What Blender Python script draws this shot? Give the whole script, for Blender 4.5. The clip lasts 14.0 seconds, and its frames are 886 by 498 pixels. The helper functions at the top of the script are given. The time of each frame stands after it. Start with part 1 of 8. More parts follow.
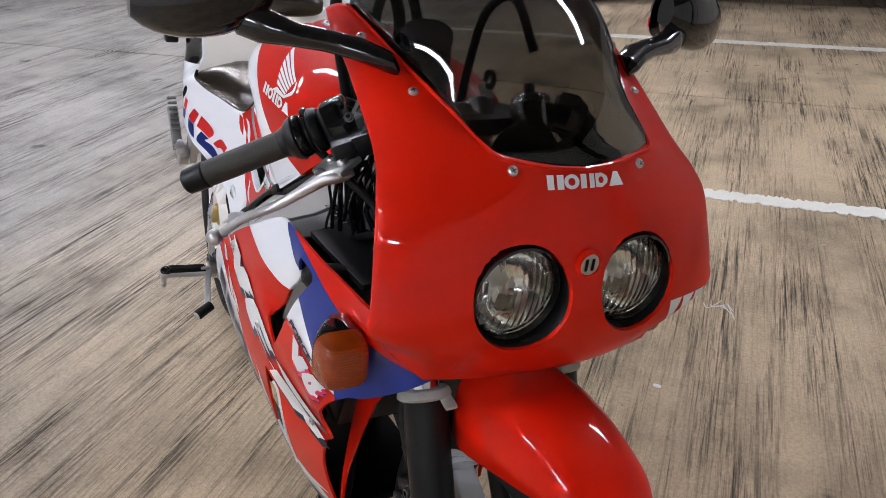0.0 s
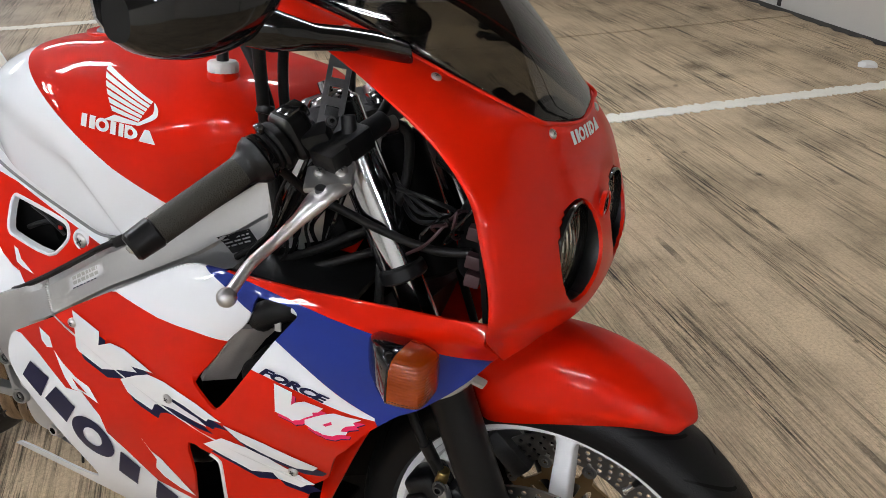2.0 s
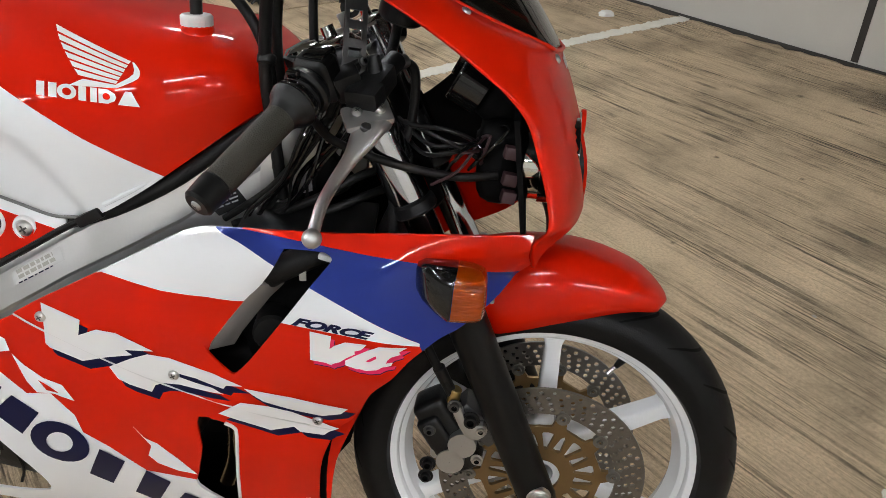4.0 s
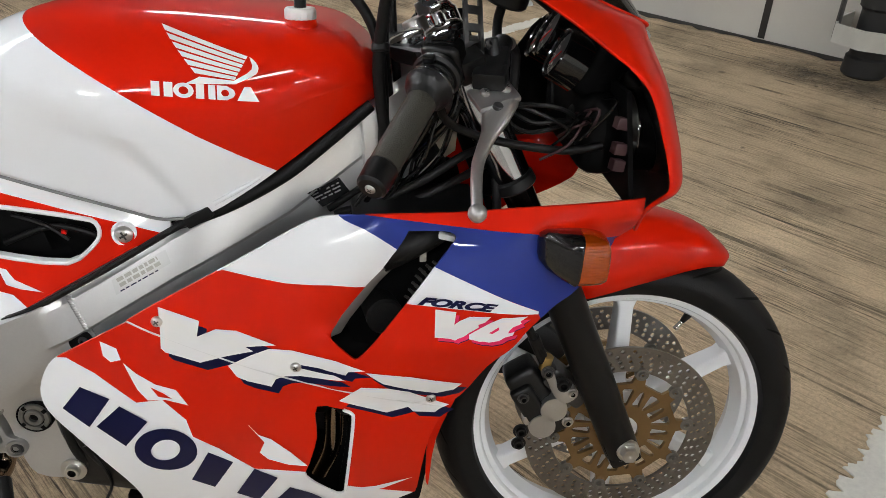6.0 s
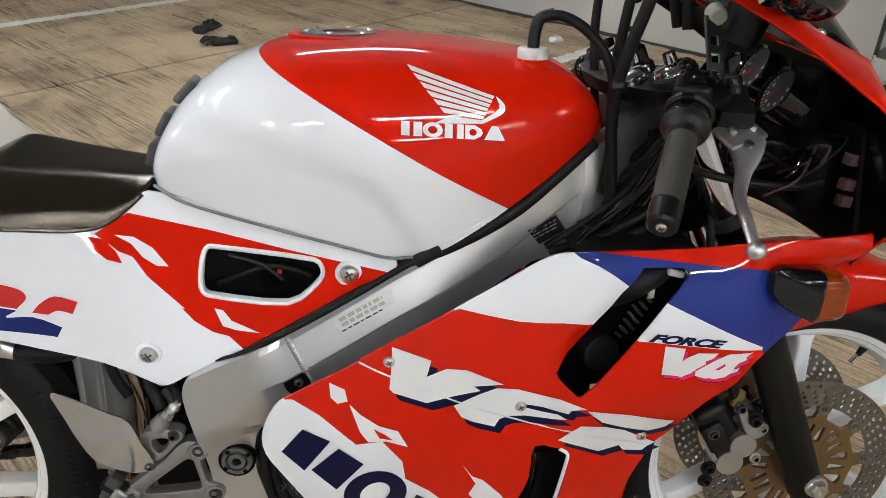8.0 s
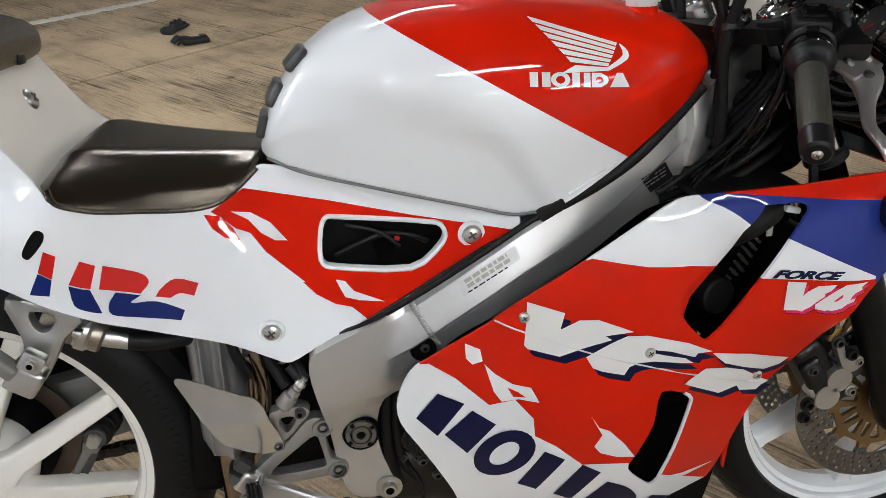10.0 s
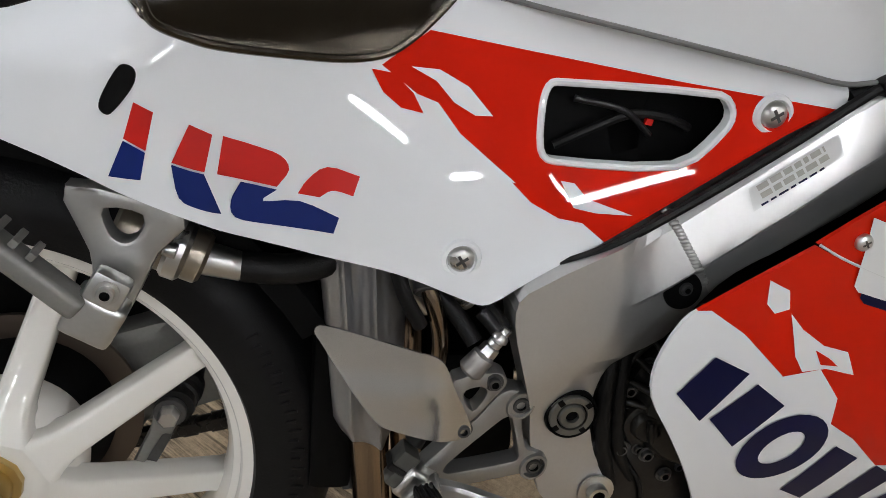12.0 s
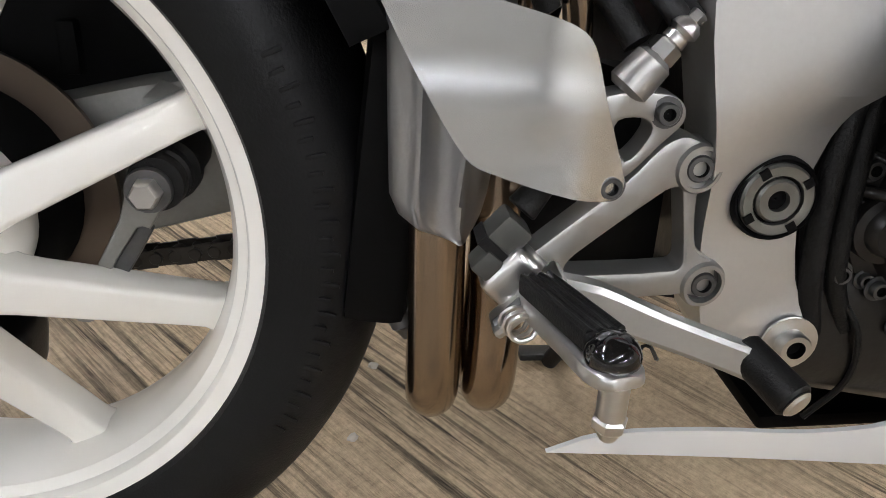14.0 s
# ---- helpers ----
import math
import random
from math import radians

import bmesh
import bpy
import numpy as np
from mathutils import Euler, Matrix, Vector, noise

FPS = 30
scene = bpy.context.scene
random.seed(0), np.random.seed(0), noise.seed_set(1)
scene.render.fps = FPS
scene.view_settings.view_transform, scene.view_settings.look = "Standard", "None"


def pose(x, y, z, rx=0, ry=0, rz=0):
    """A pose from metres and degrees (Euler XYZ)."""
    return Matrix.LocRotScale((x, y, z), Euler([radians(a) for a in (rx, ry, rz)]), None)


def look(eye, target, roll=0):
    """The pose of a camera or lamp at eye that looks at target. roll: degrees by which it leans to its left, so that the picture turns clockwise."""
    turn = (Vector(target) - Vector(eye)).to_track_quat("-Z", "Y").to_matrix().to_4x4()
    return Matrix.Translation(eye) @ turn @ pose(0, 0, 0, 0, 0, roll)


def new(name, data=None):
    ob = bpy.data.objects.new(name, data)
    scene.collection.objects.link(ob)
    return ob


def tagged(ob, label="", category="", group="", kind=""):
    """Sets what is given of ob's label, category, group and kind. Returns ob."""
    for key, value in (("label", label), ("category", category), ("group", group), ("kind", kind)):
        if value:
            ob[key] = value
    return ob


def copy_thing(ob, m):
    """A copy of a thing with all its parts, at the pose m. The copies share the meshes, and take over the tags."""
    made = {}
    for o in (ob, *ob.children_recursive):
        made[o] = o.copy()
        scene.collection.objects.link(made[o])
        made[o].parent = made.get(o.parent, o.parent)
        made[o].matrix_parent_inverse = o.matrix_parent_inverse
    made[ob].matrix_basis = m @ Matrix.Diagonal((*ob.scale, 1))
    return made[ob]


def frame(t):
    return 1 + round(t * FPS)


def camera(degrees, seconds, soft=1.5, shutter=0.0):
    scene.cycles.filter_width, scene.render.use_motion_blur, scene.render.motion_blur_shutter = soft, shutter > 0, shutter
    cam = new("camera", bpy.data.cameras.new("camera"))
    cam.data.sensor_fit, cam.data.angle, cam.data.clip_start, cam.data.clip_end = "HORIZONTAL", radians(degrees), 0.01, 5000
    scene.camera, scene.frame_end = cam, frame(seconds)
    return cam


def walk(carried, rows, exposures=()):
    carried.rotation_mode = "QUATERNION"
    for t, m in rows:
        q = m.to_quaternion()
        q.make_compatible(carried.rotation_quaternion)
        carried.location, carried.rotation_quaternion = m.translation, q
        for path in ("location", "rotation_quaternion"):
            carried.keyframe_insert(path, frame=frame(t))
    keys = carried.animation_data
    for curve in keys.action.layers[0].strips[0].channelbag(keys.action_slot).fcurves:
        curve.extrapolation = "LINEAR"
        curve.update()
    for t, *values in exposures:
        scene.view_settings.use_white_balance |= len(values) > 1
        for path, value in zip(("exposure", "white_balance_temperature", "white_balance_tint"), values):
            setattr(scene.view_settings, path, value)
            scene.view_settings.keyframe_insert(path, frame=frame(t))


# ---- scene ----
# World: x is the motorcycle's heading, y its left, z up; the floor is z = 0.
cam = camera(60.0, 14.0, soft=0.6)
PATH = [
    (0, (1.2256, -0.3218, 1.1530), (0.4298, 0.0716, 0.6928), -1.38),
    (0.5, (1.1553, -0.4710, 1.1602), (0.4596, 0.0727, 0.6909), -3.15),
    (1, (1.0836, -0.5428, 1.1498), (0.4961, 0.1045, 0.6641), -0.89),
    (1.5, (0.9540, -0.5848, 1.1531), (0.4677, 0.1347, 0.6572), -1.32),
    (2, (0.8646, -0.6490, 1.1637), (0.4733, 0.1240, 0.6643), -0.99),
    (2.2, (0.8308, -0.6958, 1.1661), (0.4837, 0.0966, 0.6645), -0.91),
    (4.3, (0.5481, -0.8133, 1.1419), (0.4992, 0.0342, 0.6134), 1.86),
    (4.5, (0.5133, -0.8172, 1.1397), (0.4833, 0.0303, 0.6098), 1.61),
    (5, (0.4299, -0.8379, 1.1430), (0.4524, 0.0106, 0.6143), 1.06),
    (5.5, (0.3797, -0.8443, 1.1389), (0.4228, 0.0036, 0.6105), 1.45),
    (6, (0.3406, -0.8667, 1.1383), (0.3945, -0.0174, 0.6130), 1.73),
    (6.5, (0.2923, -0.8957, 1.1404), (0.3610, -0.0399, 0.6276), 1.88),
    (7, (0.2095, -0.8751, 1.1302), (0.2774, -0.0140, 0.6264), 1.88),
    (7.5, (0.1040, -0.8537, 1.1329), (0.1750, 0.0143, 0.6414), 1.82),
    (8, (0.0501, -0.8447, 1.1353), (0.1242, 0.0245, 0.6465), 1.85),
    (8.2, (0.0252, -0.8446, 1.1337), (0.1027, 0.0245, 0.6451), 1.81),
    (10.3, (-0.1781, -0.8372, 1.0812), (-0.0427, 0.0193, 0.5832), -0.54),
    (10.5, (-0.1966, -0.8009, 1.0716), (-0.0602, 0.0538, 0.5708), -0.42),
    (11, (-0.2400, -0.7113, 1.0320), (-0.1055, 0.1398, 0.5246), 0.16),
    (11.5, (-0.3036, -0.6342, 0.9574), (-0.1643, 0.2114, 0.4419), 0.84),
    (12, (-0.3383, -0.5678, 0.8724), (-0.2010, 0.2749, 0.3518), 1.10),
    (12.5, (-0.3442, -0.4921, 0.7331), (-0.2079, 0.3472, 0.2068), 1.23),
    (13, (-0.3503, -0.4430, 0.6373), (-0.2316, 0.4015, 0.1150), 1.50),
    (13.5, (-0.3532, -0.4431, 0.5907), (-0.2594, 0.4006, 0.0622), 2.26),
    (14, (-0.3561, -0.4422, 0.5912), (-0.2745, 0.3997, 0.0577), 2.72),
]
walk(cam, [(t, look(eye, target, roll)) for t, eye, target, roll in PATH],
     [(0.0, 0.51, 6100, 16), (2.0, 0.48, 6450, 11), (5.0, 0.39, 6650, 9), (8.0, 0.37, 6550, 9), (10.5, 0.22, 6500, 9), (11.0, 0.15, 6500, 9), (11.5, 0.03, 6500, 10), (12.0, -0.04, 6550, 10), (12.5, -0.02, 6650, 11), (13.0, 0.22, 6650, 12), (13.5, 0.50, 6550, 11), (14.0, 0.60, 6500, 11)])

# ---- light ----
world = bpy.data.worlds.new("world")
scene.world = world
world.use_nodes = True
world.node_tree.nodes["Background"].inputs["Color"].default_value = (0.9, 0.95, 1.0, 1)
world.node_tree.nodes["Background"].inputs["Strength"].default_value = 0.012
scene.view_settings.exposure = 0.0

# the car park's own axes: D runs along the painted bay lines, N across them
D = Vector((0.738, 0.675, 0)).normalized()
N = Vector((-D.y, D.x, 0))
CEILING = 2.75


def bay(s, n, z=0.0):
    """A place in the car park from metres along and across the bay lines."""
    return D * s + N * n + Vector((0, 0, z))


BAY_TURN = math.degrees(math.atan2(D.y, D.x))

# ---- materials ----
def material(name, color, rough=0.5, metal=0.0, coat=0.0, coat_rough=0.03, vary=0.0, vary_scale=6.0, grain=0.0, grain_scale=300.0,
             bump=0.0, bump_scale=200.0, ior=1.5, rough_vary=0.0, spec=0.5):
    """A principled material with colour that varies at two scales, and a fine relief."""
    m = bpy.data.materials.new(name)
    m.use_nodes = True
    t = m.node_tree
    b = t.nodes["Principled BSDF"]
    b.inputs["Base Color"].default_value = (*color, 1)
    b.inputs["Roughness"].default_value = rough
    b.inputs["Metallic"].default_value = metal
    b.inputs["Coat Weight"].default_value = coat
    b.inputs["Coat Roughness"].default_value = coat_rough
    b.inputs["IOR"].default_value = ior
    b.inputs["Specular IOR Level"].default_value = spec
    co = t.nodes.new("ShaderNodeTexCoord")

    def noise_node(scale, detail=4.0):
        n = t.nodes.new("ShaderNodeTexNoise")
        n.inputs["Scale"].default_value = scale
        n.inputs["Detail"].default_value = detail
        t.links.new(co.outputs["Object"], n.inputs["Vector"])
        return n
    if vary or grain:
        big, small = noise_node(vary_scale), noise_node(grain_scale, 2.0)
        add = t.nodes.new("ShaderNodeMath")
        add.operation = "MULTIPLY_ADD"
        add.inputs[1].default_value = 2 * vary
        add.inputs[2].default_value = 1 - vary - grain
        t.links.new(big.outputs["Fac"], add.inputs[0])
        two = t.nodes.new("ShaderNodeMath")
        two.operation = "MULTIPLY_ADD"
        two.inputs[1].default_value = 2 * grain
        t.links.new(small.outputs["Fac"], two.inputs[0])
        t.links.new(add.outputs[0], two.inputs[2])
        mix = t.nodes.new("ShaderNodeVectorMath")
        mix.operation = "SCALE"
        mix.inputs[0].default_value = color
        t.links.new(two.outputs[0], mix.inputs["Scale"])
        t.links.new(mix.outputs[0], b.inputs["Base Color"])
    if rough_vary:
        r = noise_node(vary_scale * 3)
        rm = t.nodes.new("ShaderNodeMapRange")
        rm.inputs["To Min"].default_value = max(0.02, rough - rough_vary)
        rm.inputs["To Max"].default_value = min(1.0, rough + rough_vary)
        t.links.new(r.outputs["Fac"], rm.inputs["Value"])
        t.links.new(rm.outputs[0], b.inputs["Roughness"])
    if bump:
        n = noise_node(bump_scale)
        bp = t.nodes.new("ShaderNodeBump")
        bp.inputs["Strength"].default_value = bump
        bp.inputs["Distance"].default_value = 0.002
        t.links.new(n.outputs["Fac"], bp.inputs["Height"])
        t.links.new(bp.outputs[0], b.inputs["Normal"])
    return m


RED = material("red paint", (0.58, 0.0100, 0.0008), 0.5, coat=0.5, coat_rough=0.015, vary=0.03, vary_scale=3, spec=0.04)
WHITE = material("white paint", (0.83, 0.845, 0.855), 0.5, coat=0.9, coat_rough=0.015, vary=0.02, vary_scale=3, spec=0.2)
CREAM = material("off-white paint", (0.82, 0.795, 0.735), 0.45, coat=0.8, coat_rough=0.04, vary=0.03, vary_scale=4, spec=0.2)
# the off-white paint lifted and warmed for the light falling on the hump
HUMP_LIT_CREAM = material("cream hump paint", (0.92, 0.865, 0.765), 0.45, coat=0.8, coat_rough=0.04, vary=0.03, vary_scale=4, spec=0.2)
BLUE = material("blue paint", (0.012, 0.028, 0.20), 0.5, coat=0.6, coat_rough=0.03, vary=0.03, spec=0.1)
NAVY = material("navy decal", (0.003, 0.005, 0.035), 0.32, spec=0.18)
PINK = material("pink decal", (0.72, 0.015, 0.10), 0.35, spec=0.3)
DECAL_WHITE = material("white decal", (0.78, 0.78, 0.76), 0.35, coat=0.5)
DECAL_RED = material("red decal", (0.56, 0.008, 0.004), 0.35, spec=0.25)
DECAL_BLUE = material("blue decal", (0.004, 0.015, 0.12), 0.35, spec=0.15)
BLACK_GLOSS = material("black plastic gloss", (0.005, 0.005, 0.005), 0.10, coat=0.5, rough_vary=0.03, spec=0.4)
BLACK = material("black plastic", (0.006, 0.006, 0.006), 0.40, grain=0.2, bump=0.15, bump_scale=900, rough_vary=0.1, spec=0.3)
# near-black for black plastic, and for shade painted into holes, slots and gaps
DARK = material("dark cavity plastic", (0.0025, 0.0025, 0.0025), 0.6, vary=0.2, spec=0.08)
RUBBER = material("rubber", (0.006, 0.0058, 0.0055), 0.5, spec=0.2, vary=0.15, grain=0.2, bump=0.25, bump_scale=700, rough_vary=0.12)
TYRE = material("tyre rubber", (0.0048, 0.0048, 0.005), 0.5, spec=0.2, vary=0.2, vary_scale=12, grain=0.15, bump=0.2, bump_scale=500, rough_vary=0.12)
ALU = material("brushed aluminium", (0.65, 0.65, 0.64), 0.32, 1.0, vary=0.05, grain=0.05, rough_vary=0.08, bump=0.05, bump_scale=400)
ALU_MATT = material("silver painted aluminium", (0.46, 0.455, 0.44), 0.35, 0.85, vary=0.06, grain=0.04, rough_vary=0.08)
STEEL = material("steel", (0.62, 0.61, 0.59), 0.30, 1.0, vary=0.06, rough_vary=0.1)
CHROME = material("chrome", (0.62, 0.63, 0.65), 0.10, 1.0)
DARK_STEEL = material("dark steel", (0.10, 0.10, 0.10), 0.4, 0.8, vary=0.2, grain=0.15, rough_vary=0.1)
DISC = material("brake disc steel", (0.23, 0.22, 0.205), 0.36, 1.0, vary=0.06, grain=0.1, rough_vary=0.08)
GOLD = material("gold anodised aluminium", (0.21, 0.13, 0.055), 0.42, 0.7, vary=0.12, rough_vary=0.1)
BRONZE = material("heat-tinted exhaust steel", (0.30, 0.235, 0.175), 0.17, 1.0, vary=0.16, vary_scale=9, rough_vary=0.05)
FORK_BLACK = material("satin black fork paint", (0.006, 0.006, 0.006), 0.34, spec=0.22, vary=0.1, rough_vary=0.08)
SEAT = material("black vinyl", (0.012, 0.0095, 0.0065), 0.185, spec=0.75, grain=0.2, grain_scale=900, bump=0.10, bump_scale=1400)
# warm tint put into the gloss, imitating a warm reflection on the seat
SEAT.node_tree.nodes["Principled BSDF"].inputs["Specular Tint"].default_value = (1.0, 0.87, 0.69, 1)
GLOVE = material("black glove leather", (0.005, 0.005, 0.0055), 0.6, vary=0.3, vary_scale=40, bump=0.4, bump_scale=300)
GREY_PAD = material("dark grey rubber pad", (0.045, 0.045, 0.045), 0.35, rough_vary=0.06, grain=0.15)
AMBER = material("amber lens", (0.40, 0.058, 0.002), 0.10, coat=0.4, vary=0.35, vary_scale=45)
AMBER.node_tree.nodes["Principled BSDF"].inputs["Transmission Weight"].default_value = 0.35
SEAM_GREY = material("grey rubber edging", (0.16, 0.16, 0.155), 0.5, vary=0.1)
GREY_PLASTIC = material("pale grey plastic", (0.42, 0.41, 0.36), 0.5, vary=0.08, grain=0.08)


def glass_material(name, color, rough=0.0):
    m = bpy.data.materials.new(name)
    m.use_nodes = True
    b = m.node_tree.nodes["Principled BSDF"]
    b.inputs["Base Color"].default_value = (*color, 1)
    b.inputs["Roughness"].default_value = rough
    b.inputs["Transmission Weight"].default_value = 1.0
    b.inputs["IOR"].default_value = 1.45
    return m


SMOKE = glass_material("smoked acrylic", (0.13, 0.127, 0.115))
MIRROR_GLASS = material("mirror glass", (0.85, 0.85, 0.85), 0.02, 1.0)


def lamp_material(name, color, strength):
    m = bpy.data.materials.new(name)
    m.use_nodes = True
    b = m.node_tree.nodes["Principled BSDF"]
    b.inputs["Base Color"].default_value = (0.8, 0.8, 0.8, 1)
    b.inputs["Emission Color"].default_value = (*color, 1)
    b.inputs["Emission Strength"].default_value = strength
    return m


TUBE = lamp_material("fluorescent tube", (0.95, 0.985, 1.055), 83.0)


def concrete(name, ridged):
    """Tamped car park concrete: pale grey-brown, with brush ridges across the bays where it is ridged, oil stains and scuffs."""
    m = bpy.data.materials.new(name)
    m.use_nodes = True
    t = m.node_tree
    b = t.nodes["Principled BSDF"]
    co = t.nodes.new("ShaderNodeTexCoord")
    turn = t.nodes.new("ShaderNodeMapping")
    turn.inputs["Rotation"].default_value = (0, 0, -math.atan2(D.y, D.x))
    t.links.new(co.outputs["Object"], turn.inputs["Vector"])

    def tex(scale, stretch=(1, 1, 1), detail=5.0, rough=0.6):
        mp = t.nodes.new("ShaderNodeMapping")
        mp.inputs["Scale"].default_value = stretch
        t.links.new(turn.outputs[0], mp.inputs["Vector"])
        n = t.nodes.new("ShaderNodeTexNoise")
        n.inputs["Scale"].default_value = scale
        n.inputs["Detail"].default_value = detail
        n.inputs["Roughness"].default_value = rough
        t.links.new(mp.outputs[0], n.inputs["Vector"])
        return n.outputs["Fac"]

    def ramp(fac, stops):
        r = t.nodes.new("ShaderNodeValToRGB")
        for e in r.color_ramp.elements[2:]:
            r.color_ramp.elements.remove(e)
        while len(r.color_ramp.elements) < len(stops):
            r.color_ramp.elements.new(0.5)
        for e, (p, c) in zip(r.color_ramp.elements, stops):
            e.position, e.color = p, (c, c, c, 1) if not isinstance(c, tuple) else (*c, 1)
        t.links.new(fac, r.inputs[0])
        return r.outputs[0]

    def mul(a, c):
        x = t.nodes.new("ShaderNodeMix")
        x.data_type, x.blend_type = "RGBA", "MULTIPLY"
        x.inputs["Factor"].default_value = 1.0
        t.links.new(a, x.inputs["A"])
        t.links.new(c, x.inputs["B"])
        return x.outputs["Result"]
    # the bays are browner; the aisle is greyer and darker
    bays = ramp(tex(0.9), [(0.3, (0.462, 0.348, 0.222)), (0.7, (0.655, 0.503, 0.330))])
    aisle = ramp(tex(0.9), [(0.3, (0.325, 0.295, 0.260)), (0.7, (0.455, 0.42, 0.375))])
    along = t.nodes.new("ShaderNodeSeparateXYZ")
    t.links.new(turn.outputs[0], along.inputs[0])
    share_of = t.nodes.new("ShaderNodeMapRange")
    share_of.inputs["From Min"].default_value, share_of.inputs["From Max"].default_value = -1.3, 0.2
    wander = t.nodes.new("ShaderNodeMath")
    wander.operation = "MULTIPLY_ADD"
    wander.inputs[1].default_value = 0.9
    t.links.new(tex(1.3), wander.inputs[0])
    t.links.new(along.outputs["X"], wander.inputs[2])
    t.links.new(wander.outputs[0], share_of.inputs["Value"])
    blend = t.nodes.new("ShaderNodeMix")
    blend.data_type = "RGBA"
    t.links.new(share_of.outputs[0], blend.inputs["Factor"])
    t.links.new(aisle, blend.inputs["A"])
    t.links.new(bays, blend.inputs["B"])
    base = blend.outputs["Result"]
    col = mul(base, ramp(tex(110, detail=6, rough=0.85), [(0.34, 0.66), (0.52, 0.99), (0.68, 1.16)]))
    col = mul(col, ramp(tex(2.3, detail=6), [(0.30, 0.50), (0.42, 0.84), (0.55, 1.05)]))
    col = mul(col, ramp(tex(7, detail=2, rough=0.4), [(0.22, 0.45), (0.29, 1.0)]))
    col = mul(col, ramp(tex(1.0, (60.0, 24.0, 1.0), detail=5, rough=0.7), [(0.27, 0.35), (0.33, 1.0)]))
    if ridged:
        # ridges run across the bays; they fade and break up in patches
        ridge = tex(1.0, (110.0, 2.2, 1.0), detail=5.0, rough=0.72)
        patch = ramp(tex(1.0, (7.0, 0.75, 1.0), detail=9.0, rough=0.72), [(0.42, 0.03), (0.50, 0.45), (0.59, 1.0)])
        line = ramp(ridge, [(0.38, 0.08), (0.445, 0.40), (0.495, 0.97), (0.60, 1.18)])
        line = mul(line, ramp(tex(1.0, (260.0, 14.0, 1.0), detail=3.0), [(0.38, 0.55), (0.52, 1.05)]))
        x = t.nodes.new("ShaderNodeMix")
        x.data_type, x.blend_type = "RGBA", "MULTIPLY"
        t.links.new(patch, x.inputs["Factor"])
        t.links.new(col, x.inputs["A"])
        t.links.new(line, x.inputs["B"])
        col = x.outputs["Result"]
        h = t.nodes.new("ShaderNodeMath")
        h.operation = "MULTIPLY"
        t.links.new(line, h.inputs[0])
        t.links.new(patch, h.inputs[1])
        bumpn = t.nodes.new("ShaderNodeBump")
        bumpn.inputs["Strength"].default_value = 0.85
        bumpn.inputs["Distance"].default_value = 0.004
        t.links.new(h.outputs[0], bumpn.inputs["Height"])
    else:
        bumpn = t.nodes.new("ShaderNodeBump")
        bumpn.inputs["Strength"].default_value = 0.3
        bumpn.inputs["Distance"].default_value = 0.003
        t.links.new(tex(30, detail=8), bumpn.inputs["Height"])
    t.links.new(bumpn.outputs[0], b.inputs["Normal"])
    t.links.new(col, b.inputs["Base Color"])
    b.inputs["Roughness"].default_value = 0.75
    b.inputs["Specular IOR Level"].default_value = 0.3
    return m


FLOOR = concrete("ridged floor concrete", True)
WALL = material("pale painted concrete", (0.58, 0.555, 0.50), 0.7, vary=0.12, vary_scale=1.5, grain=0.06, bump=0.2, bump_scale=60)
LINE = material("worn white road paint", (0.72, 0.70, 0.63), 0.65, vary=0.15, vary_scale=9, grain=0.12, grain_scale=120, bump=0.3, bump_scale=120)
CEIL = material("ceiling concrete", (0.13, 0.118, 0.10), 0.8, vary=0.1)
CAR_PAINT = material("dark car paint", (0.012, 0.013, 0.018), 0.25, coat=1.0)
PALE_PINK = material("dull pink plastic", (0.040, 0.014, 0.016), 0.55)
LEVER_SILVER = material("satin silver lever finish", (0.58, 0.57, 0.555), 0.36, 0.85, vary=0.06, grain=0.05, rough_vary=0.06)
GREY_WHITE = material("white nylon", (0.66, 0.66, 0.64), 0.4, vary=0.05)
STICKER_FILM = material("silver sticker film", (0.72, 0.72, 0.70), 0.45)
ALU_DIRTY = material("dirty grey aluminium", (0.22, 0.215, 0.20), 0.5, 0.5, vary=0.25, vary_scale=9, grain=0.1, rough_vary=0.1)
DISC_BROWN = material("browned disc steel", (0.16, 0.125, 0.10), 0.4, 0.9, vary=0.15, rough_vary=0.1)
BRASS = material("gold nut", (0.55, 0.40, 0.16), 0.35, 1.0, vary=0.1)
CHAIN_STEEL = material("oily chain steel", (0.035, 0.032, 0.028), 0.35, 0.7, vary=0.3, vary_scale=60)
STEEL_WARM = material("brushed muffler steel", (0.34, 0.30, 0.24), 0.35, 0.9, vary=0.1, rough_vary=0.1)
JOINT_DIRT = material("joint dirt", (0.035, 0.030, 0.025), 0.9, vary=0.3, vary_scale=20)
STAIN = material("oil stain", (0.085, 0.075, 0.06), 0.6, vary=0.35, vary_scale=25, grain=0.25, grain_scale=150)
PEBBLE = material("pale stone chip", (0.45, 0.42, 0.36), 0.8, vary=0.2)
SPAR = material("satin frame aluminium", (0.58, 0.575, 0.565), 0.37, 0.82, vary=0.05, grain=0.04, rough_vary=0.05)
SPAR_BRIGHT = material("brushed frame extrusion", (0.82, 0.815, 0.80), 0.31, 0.92, vary=0.03, vary_scale=9, grain=0.02)
GRIP = material("ribbed grip rubber", (0.036, 0.034, 0.026), 0.55, vary=0.1, spec=0.3, bump=0.5, bump_scale=620)
AMBER_TREE = AMBER.node_tree
rib = AMBER_TREE.nodes.new("ShaderNodeTexWave")
rib.bands_direction, rib.wave_profile = "Z", "SIN"
rib.inputs["Scale"].default_value = 95
rib_bump = AMBER_TREE.nodes.new("ShaderNodeBump")
